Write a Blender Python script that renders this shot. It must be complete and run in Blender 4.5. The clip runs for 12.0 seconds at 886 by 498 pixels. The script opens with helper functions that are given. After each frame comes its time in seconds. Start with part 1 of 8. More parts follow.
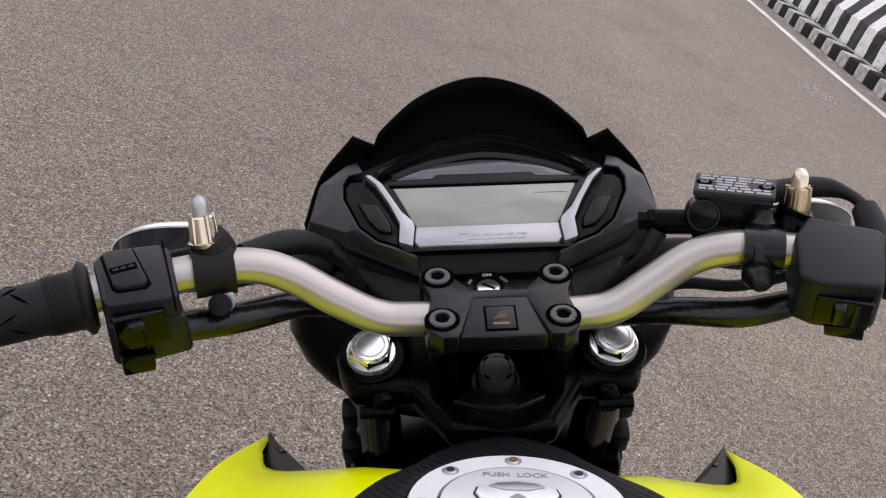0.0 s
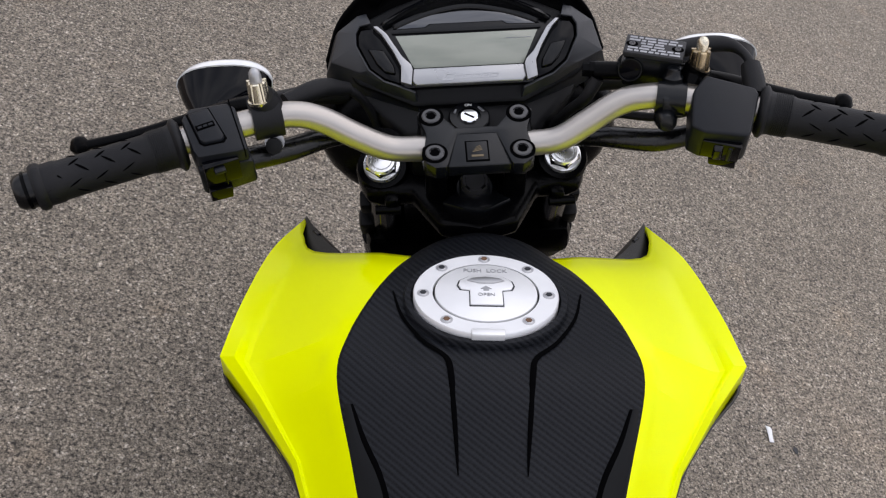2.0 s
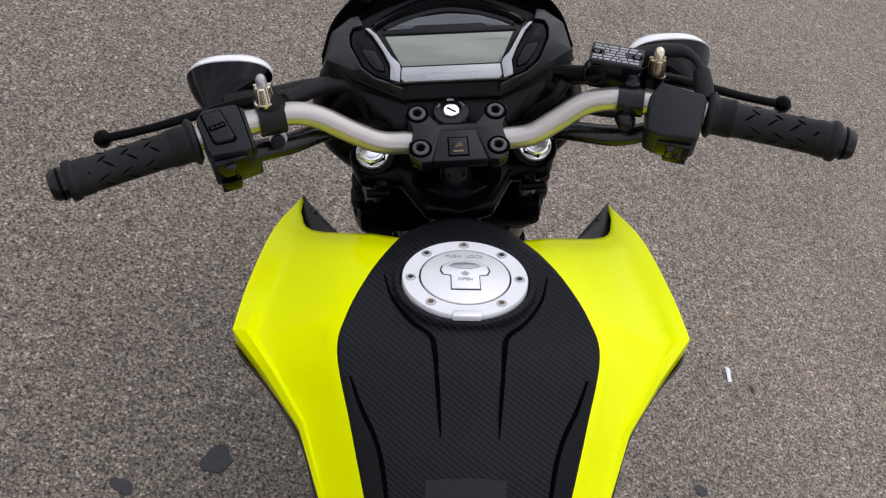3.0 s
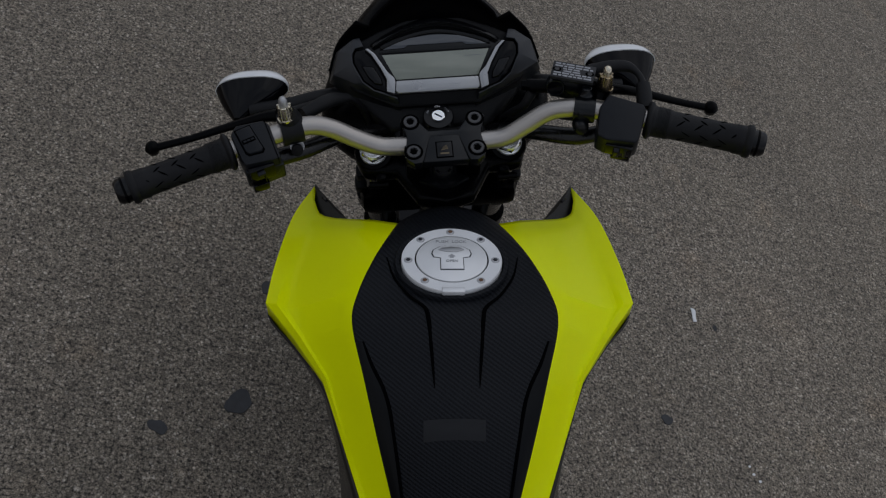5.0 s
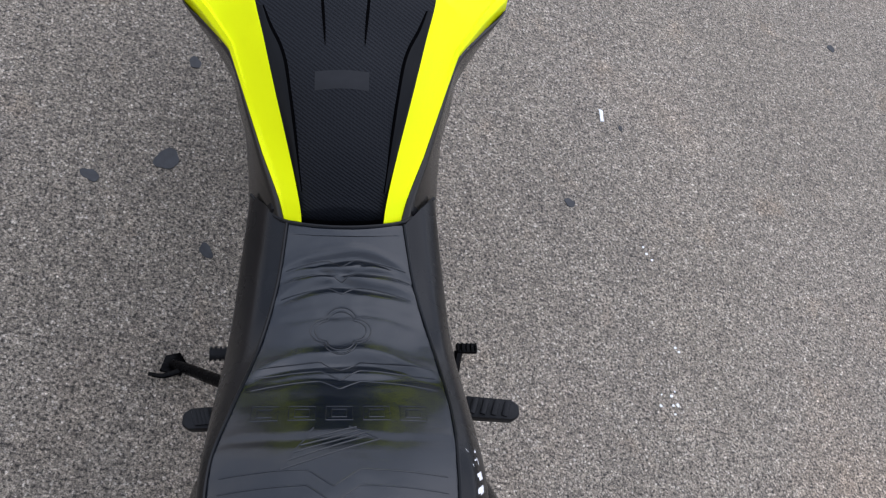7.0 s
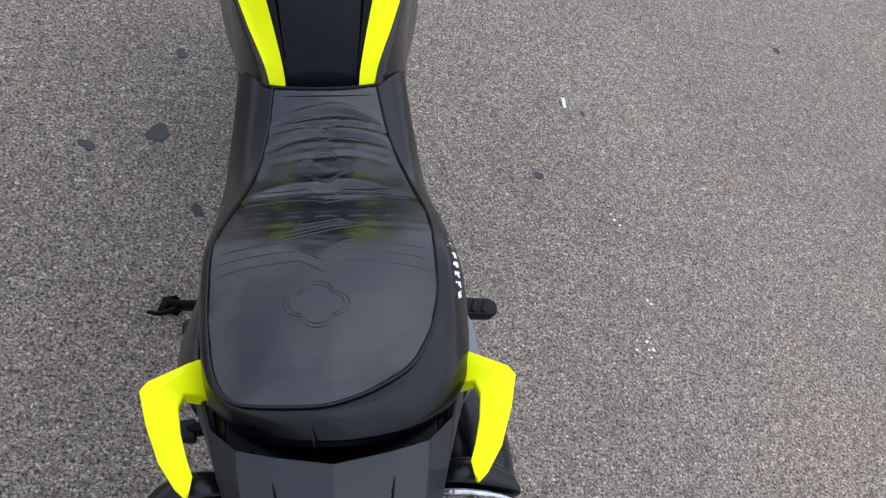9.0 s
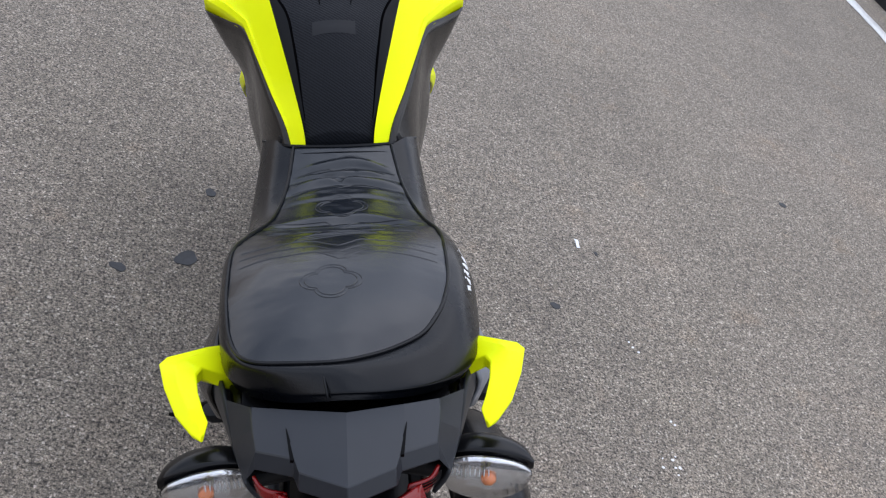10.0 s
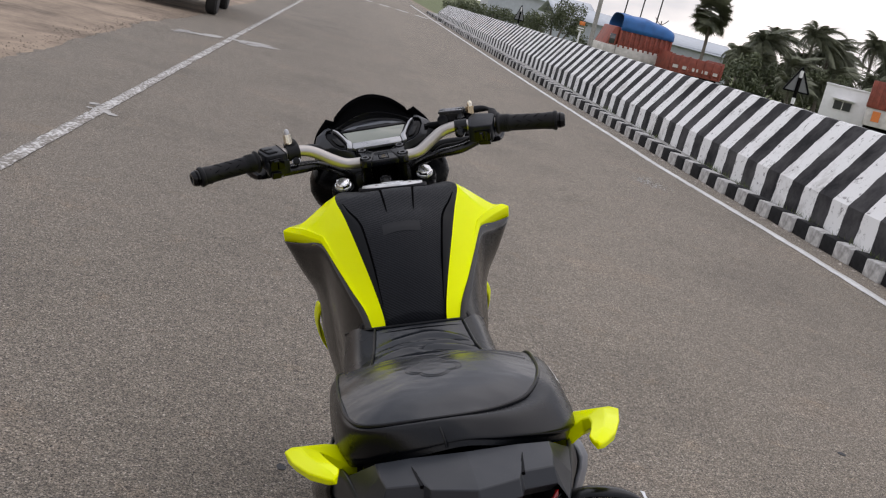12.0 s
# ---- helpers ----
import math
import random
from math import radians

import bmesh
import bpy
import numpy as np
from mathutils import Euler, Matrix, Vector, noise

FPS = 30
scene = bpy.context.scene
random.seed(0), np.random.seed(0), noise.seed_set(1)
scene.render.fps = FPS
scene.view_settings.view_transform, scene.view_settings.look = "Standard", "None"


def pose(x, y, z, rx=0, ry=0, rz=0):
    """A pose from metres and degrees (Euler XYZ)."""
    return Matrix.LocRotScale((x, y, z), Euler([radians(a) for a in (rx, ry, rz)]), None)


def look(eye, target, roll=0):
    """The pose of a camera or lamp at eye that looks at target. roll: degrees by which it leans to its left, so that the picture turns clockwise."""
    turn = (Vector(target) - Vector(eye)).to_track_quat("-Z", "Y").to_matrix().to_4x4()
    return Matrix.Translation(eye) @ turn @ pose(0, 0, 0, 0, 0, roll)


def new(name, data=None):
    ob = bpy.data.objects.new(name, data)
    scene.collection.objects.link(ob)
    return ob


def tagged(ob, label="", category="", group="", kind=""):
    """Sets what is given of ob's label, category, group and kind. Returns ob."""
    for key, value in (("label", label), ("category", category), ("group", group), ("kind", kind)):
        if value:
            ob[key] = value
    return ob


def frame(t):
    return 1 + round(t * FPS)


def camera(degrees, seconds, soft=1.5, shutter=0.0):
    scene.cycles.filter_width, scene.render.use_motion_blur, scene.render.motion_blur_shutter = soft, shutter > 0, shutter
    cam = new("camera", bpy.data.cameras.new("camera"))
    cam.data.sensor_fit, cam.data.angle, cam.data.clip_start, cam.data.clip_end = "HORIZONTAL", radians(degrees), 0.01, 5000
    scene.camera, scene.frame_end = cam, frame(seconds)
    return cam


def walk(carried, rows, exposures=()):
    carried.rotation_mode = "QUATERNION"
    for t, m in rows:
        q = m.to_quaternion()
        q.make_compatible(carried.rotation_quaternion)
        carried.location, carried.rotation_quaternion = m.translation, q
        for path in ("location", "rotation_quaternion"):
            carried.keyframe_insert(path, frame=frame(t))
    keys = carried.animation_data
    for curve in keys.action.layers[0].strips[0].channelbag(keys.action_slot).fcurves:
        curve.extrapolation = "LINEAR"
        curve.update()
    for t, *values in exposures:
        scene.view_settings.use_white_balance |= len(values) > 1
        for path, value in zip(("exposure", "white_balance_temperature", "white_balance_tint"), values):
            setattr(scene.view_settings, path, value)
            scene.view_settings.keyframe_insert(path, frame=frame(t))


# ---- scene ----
cam = camera(47.8, 12.0, soft=1.2)
PATH = [
    (0, (-0.121, -0.442, 1.232), (0.067, 1.367, 0.401), 21.4),
    (0.5, (-0.137, -0.477, 1.289), (0.113, 1.256, 0.322), 22.3),
    (1, (-0.163, -0.501, 1.35), (0.137, 1.14, 0.248), 23.2),
    (1.5, (-0.184, -0.547, 1.399), (0.167, 0.994, 0.173), 24.6),
    (2, (-0.189, -0.581, 1.443), (0.205, 0.881, 0.136), 25.9),
    (2.5, (-0.211, -0.609, 1.497), (0.229, 0.79, 0.138), 27.5),
    (3, (-0.232, -0.625, 1.554), (0.241, 0.733, 0.164), 29.0),
    (3.2, (-0.23, -0.632, 1.568), (0.236, 0.727, 0.177), 28.6),
    (5, (-0.299, -0.73, 1.746), (0.223, 0.527, 0.281), 30.3),
    (5.5, (-0.302, -0.775, 1.764), (0.27, 0.452, 0.292), 31.4),
    (6, (-0.284, -0.852, 1.78), (0.318, 0.345, 0.295), 32.2),
    (6.5, (-0.24, -0.95, 1.755), (0.411, 0.181, 0.24), 36.6),
    (7, (-0.218, -1.041, 1.747), (0.443, 0.049, 0.207), 37.9),
    (7.5, (-0.2, -1.113, 1.751), (0.476, -0.049, 0.198), 38.8),
    (7.7, (-0.199, -1.146, 1.75), (0.485, -0.089, 0.197), 39.2),
    (9.3, (-0.163, -1.458, 1.623), (0.456, -0.111, 0.28), 29.0),
    (9.5, (-0.149, -1.502, 1.593), (0.441, -0.093, 0.301), 27.6),
    (10, (-0.121, -1.617, 1.524), (0.378, -0.032, 0.411), 23.9),
    (10.5, (-0.117, -1.711, 1.473), (0.303, 0.036, 0.595), 19.8),
    (11, (-0.127, -1.787, 1.41), (0.253, 0.023, 0.649), 18.6),
    (11.5, (-0.139, -1.845, 1.34), (0.197, 0.019, 0.7), 15.7),
    (12, (-0.138, -1.876, 1.288), (0.138, 0.044, 0.8), 13.5),
]
EXPOSURES = [(0.0, 0.09, 7150, 23), (1.0, 0.06, 7100, 20), (2.0, -0.03, 6950, 18), (3.0, -0.06, 6900, 18), (3.2, -0.06, 6900, 18), (4.8, -1.20, 6550, 13), (5.0, -1.44, 6550, 13), (5.5, -1.06, 6550, 13), (6.0, -0.18, 6350, 18), (6.5, 0.16, 6250, 18), (7.5, 0.25, 6200, 16), (9.5, 0.25, 6200, 17), (10.0, 0.22, 6300, 16), (10.5, 0.22, 6700, 12), (11.0, 0.11, 6950, 16), (11.5, -0.05, 7000, 17), (12.0, -0.3, 7000, 18)]
walk(cam, [(t, look(eye, target, roll)) for t, eye, target, roll in PATH], EXPOSURES)

# ---- light: overcast daylight ----
SUN_ELEVATION, SUN_TURN = 62.0, 56.0
world = bpy.data.worlds.new("overcast_sky")
scene.world = world
world.use_nodes = True
wn, wl = world.node_tree.nodes, world.node_tree.links
wn.clear()
w_out = wn.new("ShaderNodeOutputWorld")
w_bg = wn.new("ShaderNodeBackground")
w_sky = wn.new("ShaderNodeTexSky")
w_sky.sky_type = "NISHITA"
w_sky.sun_disc = False
w_sky.sun_elevation, w_sky.sun_rotation = radians(SUN_ELEVATION), radians(SUN_TURN)
w_co = wn.new("ShaderNodeTexCoord")
w_map = wn.new("ShaderNodeMapping")
w_map.inputs["Scale"].default_value = (1.0, 1.0, 2.2)
w_noise = wn.new("ShaderNodeTexNoise")
w_noise.inputs["Scale"].default_value = 2.1
w_noise.inputs["Detail"].default_value = 6.0
w_noise.inputs["Roughness"].default_value = 0.55
w_ramp = wn.new("ShaderNodeValToRGB")
w_ramp.color_ramp.elements[0].position, w_ramp.color_ramp.elements[0].color = 0.41, (0.60, 0.635, 0.69, 1)
w_ramp.color_ramp.elements[1].position, w_ramp.color_ramp.elements[1].color = 0.57, (1.26, 1.26, 1.24, 1)
w_dim = wn.new("ShaderNodeVectorMath")
w_dim.operation = "SCALE"
w_dim.inputs["Scale"].default_value = 0.09
w_mix = wn.new("ShaderNodeMix")
w_mix.data_type = "RGBA"
w_mix.inputs["Factor"].default_value = 0.85
wl.new(w_co.outputs["Generated"], w_map.inputs["Vector"])
wl.new(w_map.outputs["Vector"], w_noise.inputs["Vector"])
wl.new(w_noise.outputs["Fac"], w_ramp.inputs["Fac"])
wl.new(w_sky.outputs["Color"], w_dim.inputs[0])
wl.new(w_dim.outputs["Vector"], w_mix.inputs[6])
wl.new(w_ramp.outputs["Color"], w_mix.inputs[7])
# an overcast sky is brighter overhead than at the horizon
w_sep = wn.new("ShaderNodeSeparateXYZ")
w_grad = wn.new("ShaderNodeValToRGB")
w_grad.color_ramp.elements[0].position, w_grad.color_ramp.elements[0].color = 0.0, (1.75, 1.75, 1.75, 1)
w_low = w_grad.color_ramp.elements.new(0.16)
w_low.color = (1.32, 1.36, 1.42, 1)
w_low = w_grad.color_ramp.elements.new(0.34)
w_low.color = (1.13, 1.22, 1.35, 1)
w_grad.color_ramp.elements[-1].position, w_grad.color_ramp.elements[-1].color = 0.95, (1.58, 1.75, 1.98, 1)
w_mul = wn.new("ShaderNodeMix")
w_mul.data_type, w_mul.blend_type = "RGBA", "MULTIPLY"
w_mul.inputs["Factor"].default_value = 1.0
wl.new(w_co.outputs["Generated"], w_sep.inputs["Vector"])
wl.new(w_sep.outputs["Z"], w_grad.inputs["Fac"])
wl.new(w_mix.outputs[2], w_mul.inputs[6])
wl.new(w_grad.outputs["Color"], w_mul.inputs[7])
wl.new(w_mul.outputs[2], w_bg.inputs["Color"])
w_bg.inputs["Strength"].default_value = 0.95
wl.new(w_bg.outputs["Background"], w_out.inputs["Surface"])

sun_data = bpy.data.lights.new("sun", "SUN")
sun_data.energy, sun_data.angle, sun_data.color = 0.8, radians(75), (1.0, 0.96, 0.9)
sun = new("sun", sun_data)
sun.matrix_world = look((6, 4, 14), (0, 0, 0))


# ---- building helpers ----
class Geo:
    """Vertices and faces of one part."""

    def __init__(self, v=(), f=()):
        self.v, self.f = [tuple(p) for p in v], [tuple(q) for q in f]

    def add(self, other):
        n = len(self.v)
        self.v += other.v
        self.f += [tuple(i + n for i in q) for q in other.f]
        return self

    def moved(self, m):
        return Geo([tuple(m @ Vector(p)) for p in self.v], self.f)

    def mirrored(self):
        return Geo([(-x, y, z) for x, y, z in self.v], [q[::-1] for q in self.f])


def part(name, geo, material, parent=None, label="", angle=40, solid=0.0, bevel=0.0, offset=-1.0):
    """Links a Geo as one mesh object under a thing or a part."""
    me = bpy.data.meshes.new(name)
    me.from_pydata(geo.v, [], geo.f)
    me.validate()
    me.polygons.foreach_set("use_smooth", [True] * len(me.polygons))
    me.set_sharp_from_angle(angle=radians(angle))
    me.materials.append(material)
    ob = new(name, me)
    if parent is not None:
        ob.parent = parent
    if label:
        ob["label"] = label
    if solid:
        mod = ob.modifiers.new("solid", "SOLIDIFY")
        mod.thickness, mod.offset = solid, offset
    if bevel:
        mod = ob.modifiers.new("bevel", "BEVEL")
        mod.width, mod.segments, mod.limit_method, mod.angle_limit = bevel, 2, "ANGLE", radians(35)
    return ob


def thing(name, m=None, label="", category="", group="", kind=""):
    ob = new(name)
    ob.empty_display_size = 0.1
    ob.matrix_world = m if m is not None else Matrix()
    return tagged(ob, label, category, group, kind)


def catmull(points, n):
    """A smooth line through the points, n steps from one to the next."""
    p = np.asarray(points, float)
    if n < 2 or len(p) < 2:
        return p
    q = np.concatenate([[2 * p[0] - p[1]], p, [2 * p[-1] - p[-2]]])
    t = np.arange(n)[:, None] / n
    out = []
    for a, b, c, d in zip(q[:-3], q[1:-2], q[2:-1], q[3:]):
        out.append(0.5 * (2 * b + (c - a) * t + (2 * a - 5 * b + 4 * c - d) * t**2 + (3 * b - a - 3 * c + d) * t**3))
    return np.concatenate(out + [p[-1:]])


def grid(points, close=False):
    r, c = points.shape[:2]
    f = []
    for i in range(r - 1):
        for j in range(c if close else c - 1):
            k = (j + 1) % c
            f.append((i * c + j, i * c + k, (i + 1) * c + k, (i + 1) * c + j))
    return Geo(points.reshape(-1, 3).tolist(), f)


def surf(rows, nv=5, nu=4):
    """A smooth sheet through rows of points: nv steps between rows, nu within a row (1 keeps a crease)."""
    p = np.asarray(rows, float)
    p = np.stack([catmull(p[:, j], nv) for j in range(p.shape[1])], 1)
    return grid(np.stack([catmull(row, nu) for row in p]))


def tube(path, r, seg=12, n=6, caps=True, flat=1.0):
    """A round bar along a smooth path; r: one radius, or one for each path point."""
    p = catmull(path, n)
    rr = np.full(len(p), r) if np.isscalar(r) else catmull(np.c_[r, r, r], n)[:, 0]
    d = np.gradient(p, axis=0)
    d /= np.linalg.norm(d, axis=1)[:, None]
    side = np.cross(d[0], (0, 0, 1) if abs(d[0][2]) < 0.9 else (0, 1, 0))
    rings = []
    for c, way, rad in zip(p, d, rr):
        side = side - way * (side @ way)
        side /= np.linalg.norm(side)
        up = np.cross(side, way)
        a = np.arange(seg) * 2 * math.pi / seg
        rings.append(c + rad * (np.cos(a)[:, None] * side + flat * np.sin(a)[:, None] * up))
    g = grid(np.array(rings), close=True)
    if caps:
        g.f += [tuple(range(seg))[::-1], tuple(range(len(g.v) - seg, len(g.v)))]
    return g


def lathe(profile, m=None, seg=32):
    """Turns a profile of (radius, height) about z."""
    a = np.arange(seg) * 2 * math.pi / seg
    rings = [np.c_[r * np.cos(a), r * np.sin(a), np.full(seg, z)] for r, z in profile]
    g = grid(np.array(rings), close=True)
    g.f += [tuple(range(seg))[::-1], tuple(range(len(g.v) - seg, len(g.v)))]
    return g.moved(m) if m is not None else g


def from_bm(bm):
    bm.verts.index_update()
    g = Geo([tuple(v.co) for v in bm.verts], [tuple(v.index for v in f.verts) for f in bm.faces])
    bm.free()
    return g


def prism(outline, z0, z1, m=None, bevel=0.0, seg=2, taper=1.0):
    """An outline in the xy plane, raised from z0 to z1, with bevelled edges."""
    bm = bmesh.new()
    n = len(outline)
    cx, cy = sum(p[0] for p in outline) / n, sum(p[1] for p in outline) / n
    low = [bm.verts.new((x, y, z0)) for x, y in outline]
    top = [bm.verts.new((cx + (x - cx) * taper, cy + (y - cy) * taper, z1)) for x, y in outline]
    bm.faces.new(low[::-1])
    bm.faces.new(top)
    for i in range(n):
        bm.faces.new((low[i], low[(i + 1) % n], top[(i + 1) % n], top[i]))
    bmesh.ops.recalc_face_normals(bm, faces=bm.faces[:])
    if bevel:
        bmesh.ops.bevel(bm, geom=bm.edges[:], offset=bevel, segments=seg, affect="EDGES", profile=0.5, clamp_overlap=True)
    g = from_bm(bm)
    return g.moved(m) if m is not None else g


def hull(points, bevel=0.0, m=None, seg=2):
    """The tight solid round a few corner points, with bevelled edges."""
    bm = bmesh.new()
    for p in points:
        bm.verts.new(p)
    made = bmesh.ops.convex_hull(bm, input=bm.verts[:])
    loose = [v for v in made["geom_interior"] + made["geom_unused"] if isinstance(v, bmesh.types.BMVert)]
    bmesh.ops.delete(bm, geom=list(set(loose)), context="VERTS")
    bmesh.ops.dissolve_limit(bm, angle_limit=radians(4), verts=bm.verts[:], edges=bm.edges[:])
    bmesh.ops.recalc_face_normals(bm, faces=bm.faces[:])
    if bevel:
        bmesh.ops.bevel(bm, geom=bm.edges[:], offset=bevel, segments=seg, affect="EDGES", profile=0.5, clamp_overlap=True)
    g = from_bm(bm)
    return g.moved(m) if m is not None else g


def box(x0, x1, y0, y1, z0, z1, bevel=0.0, m=None, taper=1.0, seg=2):
    return prism([(x0, y0), (x1, y0), (x1, y1), (x0, y1)], z0, z1, m, bevel, seg, taper)


def ellipse(rx, ry, n=48, cx=0.0, cy=0.0):
    return [(cx + rx * math.cos(2 * math.pi * i / n), cy + ry * math.sin(2 * math.pi * i / n)) for i in range(n)]


def ring(outer, inner, z0, z1, m=None, bevel=0.0):
    """A flat ring between two outlines with as many points."""
    n = len(outer)
    b = bevel
    rows = [[(x, y, z0) for x, y in outer], [(x, y, z1 - b) for x, y in outer],
            [(x * (1 - b * 12), y * (1 - b * 12), z1) for x, y in outer], [(x, y, z1) for x, y in inner], [(x, y, z0) for x, y in inner]]
    g = grid(np.array(rows), close=True)
    g.f += [(4 * n + i, 4 * n + (i + 1) % n, (i + 1) % n, i) for i in range(n)]
    return g.moved(m) if m is not None else g


def lettering(text, size, depth, m):
    cu = bpy.data.curves.new("lettering", "FONT")
    cu.body, cu.size, cu.extrude, cu.align_x, cu.align_y = text, size, depth, "CENTER", "CENTER"
    ob = new("lettering", cu)
    me = bpy.data.meshes.new_from_object(ob)
    g = Geo([tuple(v.co) for v in me.vertices], [tuple(p.vertices) for p in me.polygons]).moved(m)
    bpy.data.objects.remove(ob)
    bpy.data.meshes.remove(me)
    bpy.data.curves.remove(cu)
    return g


# ---- materials ----
def mat(name, colour, rough=0.5, metal=0.0, var=0.12, scale=30.0, bump=0.05, bscale=400.0, coat=0.0, rvar=0.08, tint=None, big=3.0, spec=0.5):
    """A surface with grain and wear at two scales, in metres."""
    m = bpy.data.materials.new(name)
    m.use_nodes = True
    n, l = m.node_tree.nodes, m.node_tree.links
    p = n["Principled BSDF"]
    co = n.new("ShaderNodeTexCoord")
    n1, n2, n3 = (n.new("ShaderNodeTexNoise") for _ in range(3))
    for node, s, det in ((n1, scale, 5), (n2, big, 3), (n3, bscale, 2)):
        node.inputs["Scale"].default_value, node.inputs["Detail"].default_value = s, det
        l.new(co.outputs["Object"], node.inputs["Vector"])
    add = n.new("ShaderNodeMath")
    add.operation = "ADD"
    l.new(n1.outputs["Fac"], add.inputs[0])
    l.new(n2.outputs["Fac"], add.inputs[1])
    rng = n.new("ShaderNodeMapRange")
    rng.inputs["From Min"].default_value, rng.inputs["From Max"].default_value = 0.7, 1.3
    l.new(add.outputs[0], rng.inputs["Value"])
    mix = n.new("ShaderNodeMix")
    mix.data_type = "RGBA"
    c2 = tint or tuple(min(1.0, c * (1 + var)) for c in colour)
    mix.inputs[6].default_value = (*(c * (1 - var) for c in colour), 1)
    mix.inputs[7].default_value = (*c2, 1)
    l.new(rng.outputs["Result"], mix.inputs["Factor"])
    l.new(mix.outputs[2], p.inputs["Base Color"])
    rr = n.new("ShaderNodeMapRange")
    rr.inputs["To Min"].default_value, rr.inputs["To Max"].default_value = max(0.02, rough - rvar), min(1.0, rough + rvar)
    l.new(n1.outputs["Fac"], rr.inputs["Value"])
    l.new(rr.outputs["Result"], p.inputs["Roughness"])
    p.inputs["Metallic"].default_value = metal
    p.inputs["Coat Weight"].default_value = coat
    p.inputs["Coat Roughness"].default_value = 0.06
    p.inputs["Specular IOR Level"].default_value = spec
    if bump:
        b = n.new("ShaderNodeBump")
        b.inputs["Strength"].default_value, b.inputs["Distance"].default_value = bump, 0.001
        l.new(n3.outputs["Fac"], b.inputs["Height"])
        l.new(b.outputs["Normal"], p.inputs["Normal"])
    return m


def carbon_vinyl(name, base, light):
    """Textured black film with a fine twill weave."""
    m = mat(name, base, 0.46, 0, 0.2, 60, 0.0, spec=0.12)
    n, l = m.node_tree.nodes, m.node_tree.links
    p = n["Principled BSDF"]
    co = n.new("ShaderNodeTexCoord")
    w = n.new("ShaderNodeTexWave")
    w.bands_direction = "DIAGONAL"
    w.inputs["Scale"].default_value = 95.0
    w2 = n.new("ShaderNodeTexChecker")
    w2.inputs["Scale"].default_value = 520.0
    l.new(co.outputs["Object"], w.inputs["Vector"])
    l.new(co.outputs["Object"], w2.inputs["Vector"])
    mul = n.new("ShaderNodeMath")
    mul.operation = "MULTIPLY_ADD"
    mul.inputs[1].default_value, mul.inputs[2].default_value = 0.35, 0.0
    l.new(w2.outputs["Fac"], mul.inputs[0])
    add = n.new("ShaderNodeMath")
    add.operation = "ADD"
    l.new(w.outputs["Fac"], add.inputs[0])
    l.new(mul.outputs[0], add.inputs[1])
    b = n.new("ShaderNodeBump")
    b.inputs["Strength"].default_value, b.inputs["Distance"].default_value = 0.5, 0.0006
    l.new(add.outputs[0], b.inputs["Height"])
    l.new(b.outputs["Normal"], p.inputs["Normal"])
    mix = n.new("ShaderNodeMix")
    mix.data_type = "RGBA"
    mix.inputs[6].default_value, mix.inputs[7].default_value = (*base, 1), (*light, 1)
    l.new(add.outputs[0], mix.inputs["Factor"])
    l.new(mix.outputs[2], p.inputs["Base Color"])
    return m


